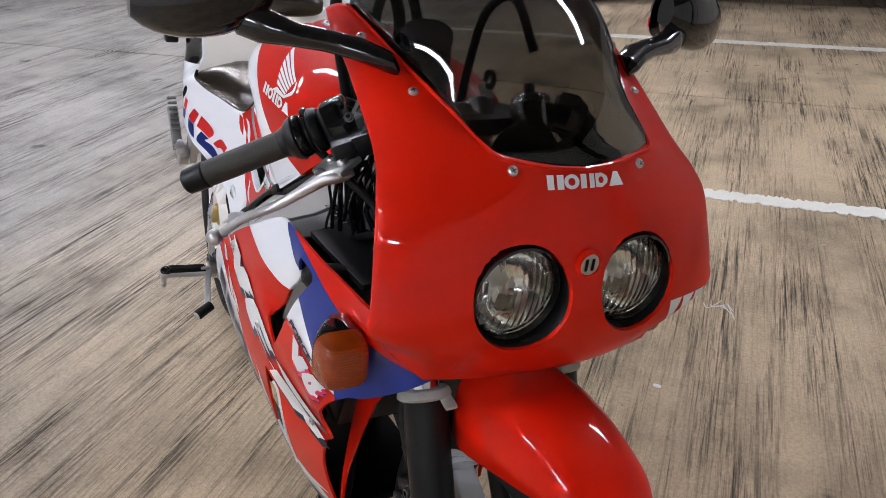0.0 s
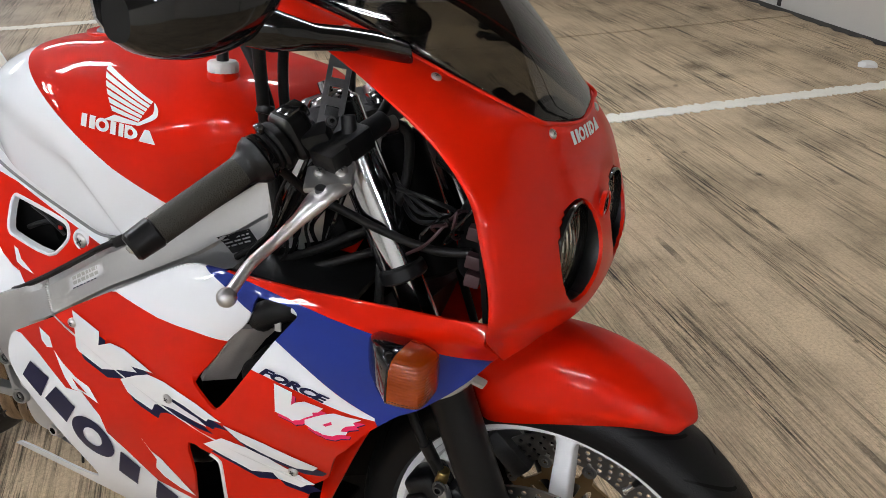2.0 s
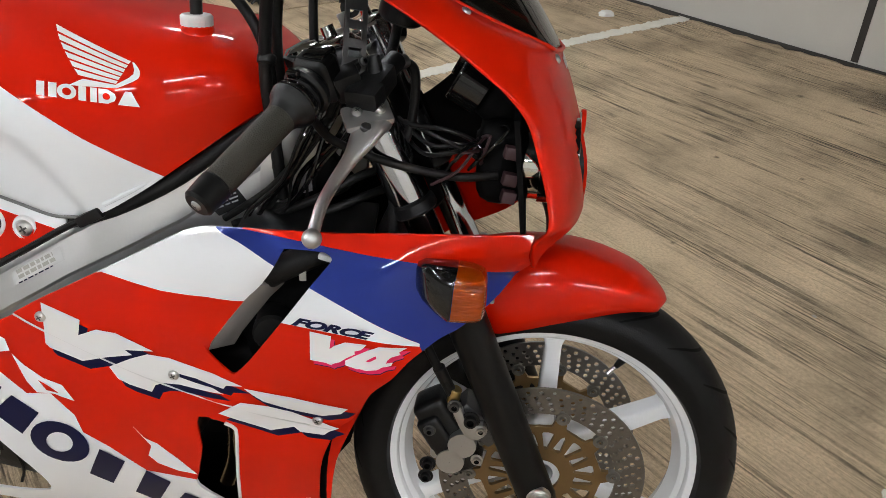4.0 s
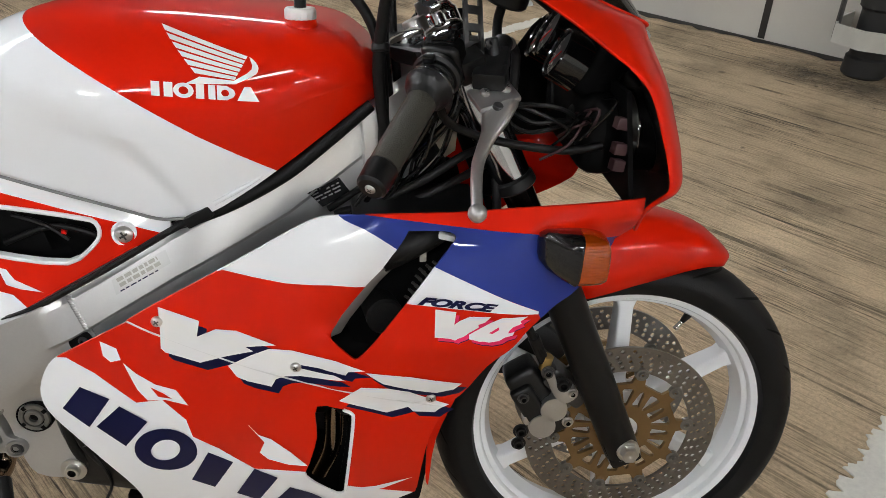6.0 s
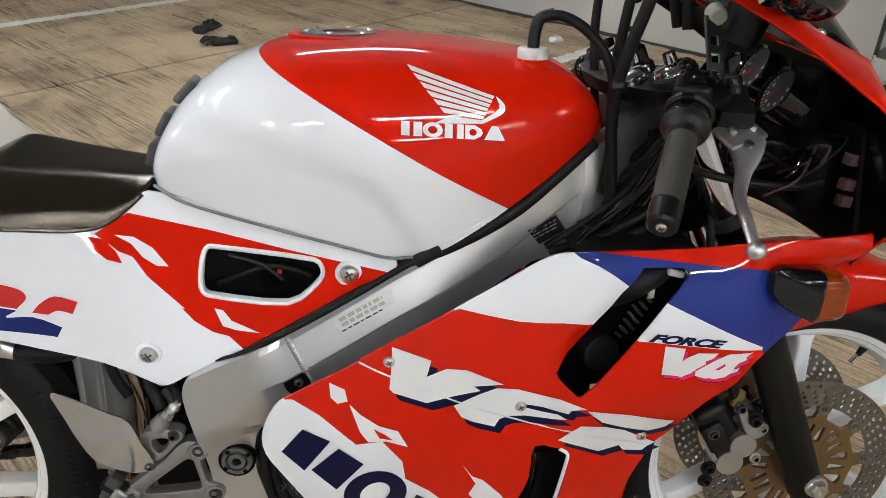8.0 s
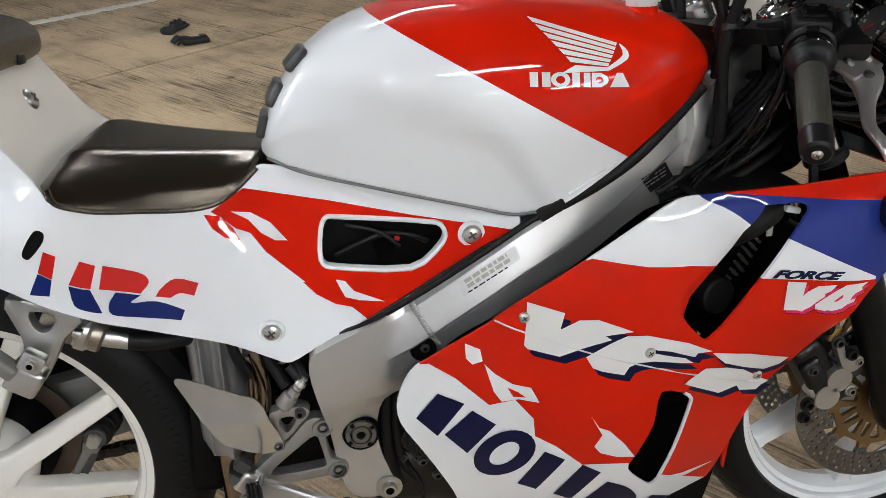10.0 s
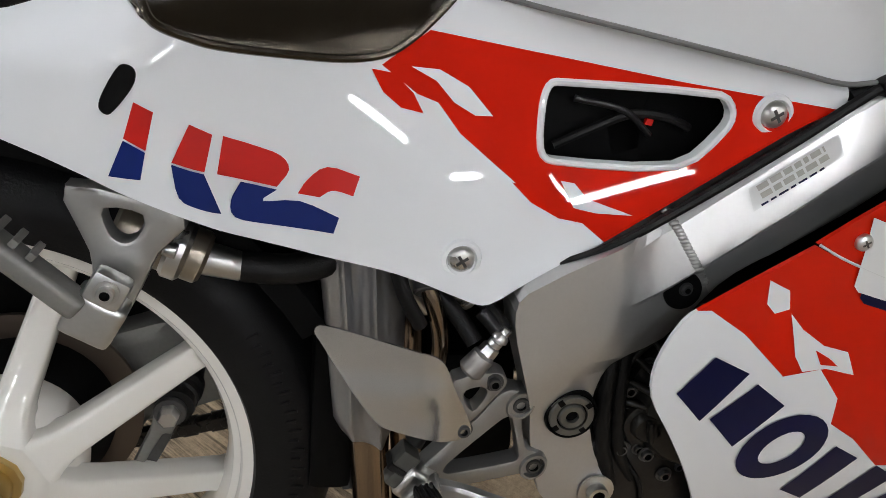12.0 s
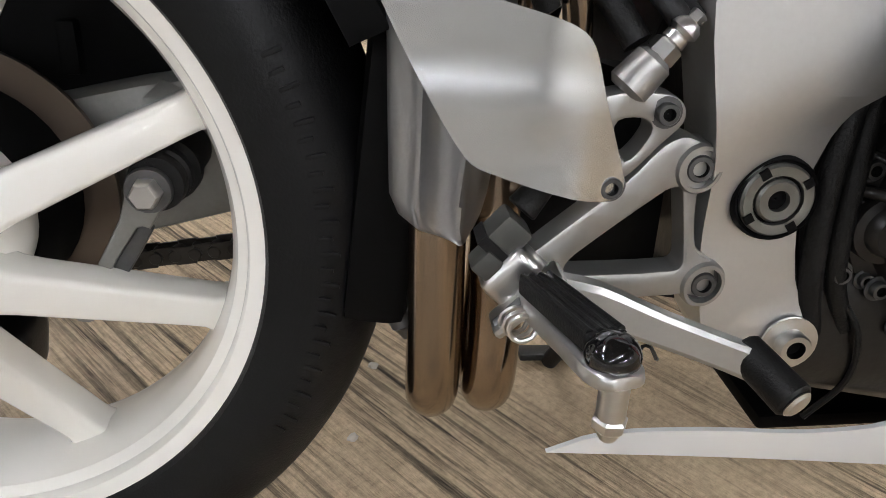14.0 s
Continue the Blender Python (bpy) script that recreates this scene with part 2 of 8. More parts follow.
rib_bump.inputs["Strength"].default_value, rib_bump.inputs["Distance"].default_value = 0.35, 0.001
AMBER_TREE.links.new(AMBER_TREE.nodes["Texture Coordinate"].outputs["Object"], rib.inputs["Vector"])
AMBER_TREE.links.new(rib.outputs["Fac"], rib_bump.inputs["Height"])
AMBER_TREE.links.new(rib_bump.outputs[0], AMBER_TREE.nodes["Principled BSDF"].inputs["Normal"])
CAST = material("grey cast aluminium", (0.37, 0.365, 0.35), 0.40, 0.85, vary=0.08, vary_scale=20, grain=0.05, rough_vary=0.08)
ENGINE_BLACK = material("oily black engine paint", (0.009, 0.008, 0.007), 0.34, vary=0.3, vary_scale=30, grain=0.2, bump=0.2, bump_scale=120, rough_vary=0.12, spec=0.35)
SWITCH_GREY = material("worn grey plastic", (0.05, 0.049, 0.043), 0.45, vary=0.2, vary_scale=40, grain=0.15)
BOBBIN = material("worn grey disc bobbin steel", (0.20, 0.195, 0.18), 0.35, 0.8, vary=0.1)
DUCT_GREY = material("dusty grey duct plastic", (0.36, 0.34, 0.315), 0.55, vary=0.2, vary_scale=25, grain=0.1)
SHIELD = material("dull heat shield steel", (0.40, 0.40, 0.405), 0.36, 0.85, vary=0.08, vary_scale=12, grain=0.06, rough_vary=0.08)
RING_GREY = material("dark zinc plating", (0.20, 0.198, 0.18), 0.38, 0.85, vary=0.15, vary_scale=40, rough_vary=0.1)
GUARD_ALU = material("satin aluminium plate", (0.68, 0.68, 0.675), 0.27, 1.0, vary=0.04, vary_scale=14, grain=0.03)


def soak(mat):
    """Let a stain fade out raggedly towards its rim."""
    t = mat.node_tree
    b = t.nodes["Principled BSDF"]
    out = next(n for n in t.nodes if n.type == "OUTPUT_MATERIAL")
    co = t.nodes["Texture Coordinate"]
    away = t.nodes.new("ShaderNodeVectorMath")
    away.operation = "DISTANCE"
    away.inputs[1].default_value = (0.5, 0.5, 0.5)
    flat = t.nodes.new("ShaderNodeVectorMath")
    flat.operation = "MULTIPLY_ADD"
    flat.inputs[1].default_value, flat.inputs[2].default_value = (1, 1, 0), (0, 0, 0.5)
    t.links.new(co.outputs["Generated"], flat.inputs[0])
    t.links.new(flat.outputs[0], away.inputs[0])
    n = t.nodes.new("ShaderNodeTexNoise")
    n.inputs["Scale"].default_value, n.inputs["Detail"].default_value, n.inputs["Roughness"].default_value = 22.0, 7.0, 0.7
    t.links.new(co.outputs["Object"], n.inputs["Vector"])
    edge = t.nodes.new("ShaderNodeMath")
    edge.operation = "MULTIPLY_ADD"
    edge.inputs[1].default_value = 1.1
    t.links.new(n.outputs["Fac"], edge.inputs[0])
    fall = t.nodes.new("ShaderNodeMath")
    fall.operation = "MULTIPLY_ADD"
    fall.inputs[1].default_value, fall.inputs[2].default_value = -2.0, 0.34
    t.links.new(away.outputs["Value"], fall.inputs[0])
    t.links.new(fall.outputs[0], edge.inputs[2])
    soft = t.nodes.new("ShaderNodeMapRange")
    soft.inputs["From Min"].default_value, soft.inputs["From Max"].default_value, soft.inputs["To Max"].default_value = 0.10, 0.80, 0.55
    t.links.new(edge.outputs[0], soft.inputs["Value"])
    clear = t.nodes.new("ShaderNodeBsdfTransparent")
    mix = t.nodes.new("ShaderNodeMixShader")
    t.links.new(soft.outputs[0], mix.inputs[0])
    t.links.new(clear.outputs[0], mix.inputs[1])
    t.links.new(b.outputs[0], mix.inputs[2])
    t.links.new(mix.outputs[0], out.inputs["Surface"])


soak(STAIN)

# ---- building helpers ----
from mathutils.geometry import delaunay_2d_cdt


def part(name, bm, mats, parent=None, label="", sharp=38):
    """Links a bmesh as one mesh object under a thing or a part."""
    me = bpy.data.meshes.new(name)
    bm.normal_update()
    bm.to_mesh(me)
    bm.free()
    for m in (mats if isinstance(mats, (list, tuple)) else [mats]):
        me.materials.append(m)
    me.shade_smooth()
    me.set_sharp_from_angle(angle=radians(sharp))
    ob = new(name, me)
    ob.parent = parent
    return tagged(ob, label)


def empty(name, parent=None, m=None):
    ob = new(name)
    ob.parent = parent
    if m is not None:
        ob.matrix_basis = m
    return ob


def share(name, ob, m, parent):
    """Another object on the same mesh."""
    o = new(name, ob.data)
    o.parent = parent
    o.matrix_basis = m
    return o


def spline(points, closed=True, n=6):
    """A smooth line through points (x, z); a third value of 1 marks a corner."""
    p = [(Vector(q[:2]), len(q) > 2 and q[2] == 1) for q in points]
    out, k = [], len(p)
    for i in range(k if closed else k - 1):
        a, ca = p[i]
        b, cb = p[(i + 1) % k]
        before, after = p[i - 1][0] if closed or i else a, p[(i + 2) % k][0] if closed or i + 2 < k else b
        ta = (b - a) if ca else (b - before) * 0.5
        tb = (b - a) if cb else (after - a) * 0.5
        lim = (b - a).length
        ta = ta.normalized() * min(ta.length, 1.2 * lim) if ta.length else ta
        tb = tb.normalized() * min(tb.length, 1.2 * lim) if tb.length else tb
        for j in range(n):
            u = j / n
            out.append((2 * u**3 - 3 * u**2 + 1) * a + (u**3 - 2 * u**2 + u) * ta + (3 * u**2 - 2 * u**3) * b + (u**3 - u**2) * tb)
    if not closed:
        out.append(p[-1][0])
    return [tuple(q) for q in out]


def inside(x, y, poly):
    hit = False
    j = len(poly) - 1
    for i in range(len(poly)):
        (xi, yi), (xj, yj) = poly[i], poly[j]
        if (yi > y) != (yj > y) and x < (xj - xi) * (y - yi) / (yj - yi) + xi:
            hit = not hit
        j = i
    return hit


def resample(poly, step):
    out = []
    for i, a in enumerate(poly):
        b = poly[(i + 1) % len(poly)]
        d = math.dist(a, b)
        k = max(1, math.ceil(d / step))
        out += [(a[0] + (b[0] - a[0]) * j / k, a[1] + (b[1] - a[1]) * j / k) for j in range(k)]
    return out


def flat_mesh(outline, zones=(), holes=(), step=0.014):
    """Triangles that fill an outline in two dimensions, with holes left out, and for each the zone it lies in (0: none)."""
    rings = [resample(r, step) for r in [outline, *holes, *[z[1] for z in zones]]]
    verts, edges = [], []
    for r in rings:
        o = len(verts)
        verts += r
        edges += [(o + i, o + (i + 1) % len(r)) for i in range(len(r))]
    xs, ys = [q[0] for q in outline], [q[1] for q in outline]
    every = np.array(verts)
    row = 0
    y = min(ys)
    while y < max(ys):
        x = min(xs) + (step / 2 if row % 2 else 0)
        while x < max(xs):
            if inside(x, y, outline) and np.min(np.abs(every[:, 0] - x) + np.abs(every[:, 1] - y)) > 0.45 * step:
                verts.append((x, y))
            x += step
        y += step * 0.87
        row += 1
    vs, _, faces, *_ = delaunay_2d_cdt([Vector(v) for v in verts], edges, [], 0, 1e-6)
    keep, zone = [], []
    for fc in faces:
        cx, cy = sum(vs[i][0] for i in fc) / 3, sum(vs[i][1] for i in fc) / 3
        if not inside(cx, cy, outline) or any(inside(cx, cy, h) for h in holes):
            continue
        k = 0
        for i, z in enumerate(zones):
            if inside(cx, cy, z[1]):
                k = i + 1
        keep.append(fc)
        zone.append(k)
    return vs, keep, zone


def panel(name, outline, depth, mats, parent, zones=(), holes=(), thick=0.004, step=0.014, label="", mirror=False, inner=0, sharp=50):
    """A thin shaped shell: an outline in side view (x, z), laid on the surface y = depth(x, z). Zones are (material number, outline)."""
    vs, faces, zone = flat_mesh(outline, zones, holes, step)
    bm = bmesh.new()
    side = -1 if mirror else 1
    used = sorted({i for fc in faces for i in fc})
    outer, back = {}, {}
    for i in used:
        x, z = vs[i]
        y = depth(x, z)
        outer[i] = bm.verts.new((x, side * y, z))
        back[i] = bm.verts.new((x, side * (y + thick), z))
    border = {}
    for fc, k in zip(faces, zone):
        a = [outer[i] for i in fc]
        q = [back[i] for i in fc]
        # faces come anticlockwise in (x, z), so their normal is -y
        f1 = bm.faces.new(a if not mirror else a[::-1])
        f2 = bm.faces.new(q[::-1] if not mirror else q)
        f1.material_index = zones[k - 1][0] if k else 0
        f2.material_index = inner if inner else f1.material_index
        for i in range(3):
            e = (fc[i], fc[(i + 1) % 3])
            if (e[1], e[0]) in border:
                del border[e[1], e[0]]
            else:
                border[e] = f1.material_index
    for (i, j), mi in border.items():
        v = [outer[j], outer[i], back[i], back[j]]
        bm.faces.new(v if not mirror else v[::-1]).material_index = mi
    return part(name, bm, mats, parent, label, sharp)


def decal(name, outlines, depth, mat, parent, lift=0.0009, step=0.01, label="", mirror=False, holes=()):
    """A thin film that lies on the surface y = depth(x, z)."""
    bm = bmesh.new()
    side = -1 if mirror else 1
    for o in outlines:
        vs, faces, _ = flat_mesh(o, (), holes, step)
        used = sorted({i for fc in faces for i in fc})
        vv = {i: bm.verts.new((vs[i][0], side * (depth(*vs[i]) - lift), vs[i][1])) for i in used}
        for fc in faces:
            a = [vv[i] for i in fc]
            bm.faces.new(a if not mirror else a[::-1])
    return part(name, bm, mat, parent, label)


def lathe(profile, n=64, axis="y", center=(0, 0, 0), bm=None, mat=0):
    """Turns a closed profile of (radius, along) round an axis."""
    bm = bm or bmesh.new()
    rings = []
    for i in range(n):
        a = 2 * math.pi * i / n
        c, s = math.cos(a), math.sin(a)
        ring = []
        for r, h in profile:
            v = {"y": (r * c, h, r * s), "z": (r * c, r * s, h), "x": (h, r * c, r * s)}[axis]
            ring.append(bm.verts.new(Vector(center) + Vector(v)))
        rings.append(ring)
    k = len(profile)
    for i in range(n):
        a, b = rings[i], rings[(i + 1) % n]
        for j in range(k):
            f = bm.faces.new((a[j], a[(j + 1) % k], b[(j + 1) % k], b[j]))
            f.material_index = mat
    bmesh.ops.recalc_face_normals(bm, faces=bm.faces[:])
    return bm


def frame_at(direction):
    return Vector(direction).to_track_quat("Z", "Y").to_matrix().to_4x4()


def rod(a, b, r, r2=None, n=20, bm=None, bevel=0.0):
    """A round bar from a to b, its ends chamfered."""
    bm = bm or bmesh.new()
    a, b = Vector(a), Vector(b)
    r2 = r if r2 is None else r2
    L = (b - a).length
    m = Matrix.Translation(a) @ frame_at(b - a)
    c = min(bevel or 0.15 * min(r, r2), 0.4 * L)
    prof = [(max(r - c, 1e-4), 0), (r, c), (r2, L - c), (max(r2 - c, 1e-4), L)]
    rings = [[bm.verts.new(m @ Vector((q * math.cos(2 * math.pi * i / n), q * math.sin(2 * math.pi * i / n), h))) for i in range(n)] for q, h in prof]
    for u, v in zip(rings, rings[1:]):
        for i in range(n):
            bm.faces.new((u[i], u[(i + 1) % n], v[(i + 1) % n], v[i]))
    bm.faces.new(rings[0][::-1])
    bm.faces.new(rings[-1])
    return bm


def tube(points, r, n=10, bm=None, radii=None, smooth=5):
    """A round hose or bar that glides through points."""
    bm = bm or bmesh.new()
    p = [Vector(q) for q in points]
    path, rad = [], []
    k = len(p)
    radii = radii or [r] * k
    for i in range(k - 1):
        a, b = p[i], p[i + 1]
        ta = (b - p[i - 1]) * 0.5 if i else (b - a)
        tb = (p[i + 2] - a) * 0.5 if i + 2 < k else (b - a)
        for j in range(smooth):
            u = j / smooth
            path.append((2 * u**3 - 3 * u**2 + 1) * a + (u**3 - 2 * u**2 + u) * ta + (3 * u**2 - 2 * u**3) * b + (u**3 - u**2) * tb)
            rad.append(radii[i] + (radii[i + 1] - radii[i]) * u)
    path.append(p[-1])
    rad.append(radii[-1])
    up = None
    rings = []
    for i, q in enumerate(path):
        d = (path[min(i + 1, len(path) - 1)] - path[max(i - 1, 0)]).normalized()
        if up is None:
            up = d.orthogonal().normalized()
        up = (up - d * up.dot(d)).normalized()
        side = d.cross(up)
        rings.append([bm.verts.new(q + rad[i] * (math.cos(2 * math.pi * j / n) * up + math.sin(2 * math.pi * j / n) * side)) for j in range(n)])
    for u, v in zip(rings, rings[1:]):
        for i in range(n):
            bm.faces.new((u[i], u[(i + 1) % n], v[(i + 1) % n], v[i]))
    bm.faces.new(rings[0][::-1])
    bm.faces.new(rings[-1])
    bmesh.ops.recalc_face_normals(bm, faces=bm.faces[:])
    return bm


def box(center, size, m=None, bevel=0.0, bm=None, segments=2):
    """A block with rounded edges."""
    one = bmesh.new()
    bmesh.ops.create_cube(one, size=1.0)
    bmesh.ops.scale(one, vec=size, verts=one.verts[:])
    if bevel:
        bmesh.ops.bevel(one, geom=one.edges[:], offset=bevel, segments=segments, profile=0.6, affect="EDGES")
    bmesh.ops.transform(one, matrix=Matrix.Translation(center) @ (m or Matrix()), verts=one.verts[:])
    if bm is None:
        return one
    add_to(bm, one)
    return bm


def add_to(bm, other):
    me = bpy.data.meshes.new("tmp")
    other.to_mesh(me)
    other.free()
    bm.from_mesh(me)
    bpy.data.meshes.remove(me)


def loft(rings, closed_rings=True, cap=True, bm=None):
    """A skin over rings of equally many points."""
    bm = bm or bmesh.new()
    vv = [[bm.verts.new(q) for q in r] for r in rings]
    n = len(vv[0])
    for u, v in zip(vv, vv[1:]):
        for i in range(n if closed_rings else n - 1):
            bm.faces.new((u[i], u[(i + 1) % n], v[(i + 1) % n], v[i]))
    if cap and closed_rings:
        bm.faces.new(vv[0][::-1])
        bm.faces.new(vv[-1])
    bmesh.ops.recalc_face_normals(bm, faces=bm.faces[:])
    return bm


def plate(outline, y0, y1, holes=(), bevel=0.0, step=0.02, bm=None):
    """A plate cut to an outline in (x, z), between y0 (outer) and y1, its outer rim chamfered."""
    vs, faces, _ = flat_mesh(outline, (), holes, step)
    one = bmesh.new()
    used = sorted({i for fc in faces for i in fc})
    a = {i: one.verts.new((vs[i][0], y0, vs[i][1])) for i in used}
    b = {i: one.verts.new((vs[i][0], y1, vs[i][1])) for i in used}
    border = set()
    for fc in faces:
        one.faces.new([a[i] for i in fc])
        one.faces.new([b[i] for i in fc][::-1])
        for i in range(3):
            e = (fc[i], fc[(i + 1) % 3])
            if (e[1], e[0]) in border:
                border.discard((e[1], e[0]))
            else:
                border.add(e)
    for i, j in border:
        one.faces.new((a[j], a[i], b[i], b[j]))
    if bevel:
        rim = [e for e in one.edges if all(abs(v.co.y - y0) < 1e-6 for v in e.verts) and any(abs(f.normal.y) < 0.5 for f in e.link_faces)]
        one.normal_update()
        rim = [e for e in one.edges if len(e.link_faces) == 2 and abs(abs(e.link_faces[0].normal.y) - abs(e.link_faces[1].normal.y)) > 0.5
               and abs(e.verts[0].co.y - y0) < 1e-6]
        bmesh.ops.bevel(one, geom=rim, offset=bevel, segments=2, profile=0.5, affect="EDGES")
    bmesh.ops.recalc_face_normals(one, faces=one.faces[:])
    if bm is None:
        return one
    add_to(bm, one)
    return bm


def screw(where, r, parent, direction=(0, -1, 0), name="screw", mat=None):
    """A domed screw with a cross slot."""
    d = Vector(direction).normalized()
    prof = [(0.0005, r * 0.42), (r * 0.5, r * 0.38), (r * 0.85, r * 0.22), (r, 0.0), (r, -r * 0.4), (0.0005, -r * 0.4)]
    bm = lathe(prof, 20, "z")
    head = len(bm.faces)
    for turn in (0, 90):
        add_to(bm, box((0, 0, r * 0.40), (r * 1.0, r * 0.22, r * 0.07), pose(0, 0, 0, 0, 0, turn + 30)))
    bm.faces.ensure_lookup_table()
    # dark slot faces carry the shade of the cross slot
    for f in bm.faces[head:]:
        f.material_index = 1
    bmesh.ops.transform(bm, matrix=Matrix.Translation(where) @ frame_at(d), verts=bm.verts[:])
    return part(name, bm, [mat or STEEL, DARK_STEEL], parent)


def bolt(where, r, parent, direction=(0, -1, 0), mat=None, deep=0.5, name="bolt", flange=1.0):
    """A cap bolt with a hexagon socket and a washer."""
    d = Vector(direction).normalized()
    n = 24
    prof = [(r * 1.45 * flange, 0), (r * 1.45 * flange, r * 0.18), (r, r * 0.2), (r, r * 0.85), (r * 0.9, r), (r * 0.58, r), (r * 0.52, r * (1 - deep)), (0.0004, r * (1 - deep)), (0.0004, 0)]
    bm = lathe(prof, n, "z")
    # the socket's inside is blackened in place of its own shade
    for f in bm.faces:
        c = f.calc_center_median()
        if math.hypot(c.x, c.y) < r * 0.57 and c.z > 0:
            f.material_index = 1
    bmesh.ops.transform(bm, matrix=Matrix.Translation(where) @ frame_at(d), verts=bm.verts[:])
    return part(name, bm, [mat or STEEL, DARK], parent)


def panel_mesh(outline, y, thick):
    """A flat shaped sheet at one y."""
    return plate(spline(outline, n=3), y, y + (thick if y < 0 else -thick), (), 0, 0.03)


def lathe_arc(center, r, half, a0, a1, n=24):
    """A curved mudguard over part of a wheel."""
    rings = []
    for i in range(n + 1):
        a = radians(a0 + (a1 - a0) * i / n)
        rings.append([(center.x + q * math.cos(a), h, center.z + q * math.sin(a)) for q, h in ((r - 0.02, -half), (r + 0.004, -half), (r + 0.012, -half * 0.6), (r + 0.015, 0), (r + 0.012, half * 0.6), (r + 0.004, half), (r - 0.02, half), (r, 0))])
    return loft(rings)

# ---- the car park ----
def slab(name, corners, z0, z1, mat, kind="structure", label=""):
    bm = bmesh.new()
    lo = [bm.verts.new((q.x, q.y, z0)) for q in corners]
    hi = [bm.verts.new((q.x, q.y, z1)) for q in corners]
    k = len(corners)
    bm.faces.new(lo[::-1])
    bm.faces.new(hi)
    for i in range(k):
        bm.faces.new((lo[i], lo[(i + 1) % k], hi[(i + 1) % k], hi[i]))
    bmesh.ops.recalc_face_normals(bm, faces=bm.faces[:])
    ob = part(name, bm, mat, None, label)
    return tagged(ob, "", "", "", kind)


WALL_S = 3.70
S0, S1, N0, N1 = -13.0, WALL_S, -7.5, 11.5


def rect(s0, s1, n0, n1):
    return [bay(s0, n0), bay(s1, n0), bay(s1, n1), bay(s0, n1)]


# floor slabs with a recessed joint between them
slab("floor", rect(S0, S1, N0, N1), -0.2, -0.012, FLOOR, label="concrete car park floor under the slabs")
floor_parts = []
for n0, n1 in ((N0, 3.016), (3.038, N1)):
    floor_parts.append(slab("floor_slab", rect(S0, S1, n0, n1), -0.012, 0.0, FLOOR, label="ridged grey-brown concrete car park floor slab"))
slab("floor_joint", rect(S0, S1, 3.016, 3.038), -0.012, -0.007, JOINT_DIRT, label="dark open joint between the floor slabs")
slab("wall_end", rect(WALL_S, WALL_S + 0.2, N0, N1), -0.2, CEILING, WALL, label="pale painted concrete wall behind the bays")
slab("wall_far", rect(S0 - 0.2, S0, N0, N1), -0.2, CEILING, WALL, label="pale concrete wall across the car park")
slab("wall_side", rect(S0, S1, N0 - 0.2, N0), -0.2, CEILING, WALL, label="pale concrete wall beside the car park")
slab("wall_other", rect(S0, S1, N1, N1 + 0.2), -0.2, CEILING, WALL, label="pale concrete wall at the last bay")
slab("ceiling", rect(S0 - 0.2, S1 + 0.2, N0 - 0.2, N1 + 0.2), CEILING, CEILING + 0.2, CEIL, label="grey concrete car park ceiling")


def painted_line(s0, s1, n, width, seed):
    """A worn painted stripe with ragged edges."""
    rnd = random.Random(seed)
    bm = bmesh.new()
    k = int((s1 - s0) / 0.009)
    rows = []
    for i in range(k + 1):
        s = s0 + (s1 - s0) * i / k
        a, b = n - width / 2 + rnd.choice((0.0, 0.004, 0.012, 0.020)) + rnd.uniform(-0.005, 0.005), n + width / 2 - rnd.choice((0.0, 0.003, 0.010, 0.018)) + rnd.uniform(-0.005, 0.005)
        rows.append((bm.verts.new(bay(s, a, 0.004)), bm.verts.new(bay(s, b, 0.004)), bm.verts.new(bay(s, a, 0.0005)), bm.verts.new(bay(s, b, 0.0005))))
    for u, v in zip(rows, rows[1:]):
        bm.faces.new((u[0], v[0], v[1], u[1]))
        bm.faces.new((u[2], v[2], v[0], u[0]))
        bm.faces.new((u[1], v[1], v[3], u[3]))
    ob = part("bay_line", bm, LINE, None, "worn white painted bay line on the concrete floor")
    return tagged(ob, "", "", "", "structure")


painted_line(0.15, WALL_S - 0.05, 1.73, 0.10, 1)
painted_line(-2.2, WALL_S - 0.05, 4.36, 0.10, 2)
painted_line(0.45, WALL_S - 0.05, -0.755, 0.10, 3)

# ceiling lights
def ceiling_light(s, n, turn):
    root = empty("ceiling_light", None, Matrix.Translation(bay(s, n, CEILING - 0.07)) @ pose(0, 0, 0, 0, 0, BAY_TURN + turn))
    tagged(root, "white twin-tube fluorescent light on the ceiling, lit", "ceiling light", "ceiling lights")
    part("housing", box((0, 0, 0.035), (1.5, 0.20, 0.06), bevel=0.008), WALL, root)
    for y in (-0.06, 0.06):
        part("tube", rod((-0.72, y, -0.012), (0.72, y, -0.012), 0.016), TUBE, root, "glowing white tube")
    return root


first = ceiling_light(-1.4, -2.1, 0)
for s, n in ((-4.2, -2.1), (-7.0, -2.1), (-9.8, -2.1), (-1.6, 1.5), (-4.4, 1.5), (-7.2, 1.5), (1.6, 1.9), (-1.6, 5.2), (-4.4, 5.2), (1.6, -5.2), (-1.4, -5.4), (-4.2, -5.4)):
    copy_thing(first, Matrix.Translation(bay(s, n, CEILING - 0.07)) @ pose(0, 0, 0, 0, 0, BAY_TURN))

# ---- the motorcycle ----
bike = empty("motorcycle", None, Matrix(((0.99995, 0, 0.00995, 0), (-0.00141, 0.98995, 0.14142, 0), (-0.00985, -0.14142, 0.9899, 0), (0, 0, 0, 1))))
tagged(bike, "red, white and blue sports motorcycle with full fairing, leaning", "motorcycle")
FRONT, REAR = Vector((0.672, 0, 0.288)), Vector((-0.662, -0.002, 0.315))


def clamp(v, a, b):
    return max(a, min(b, v))


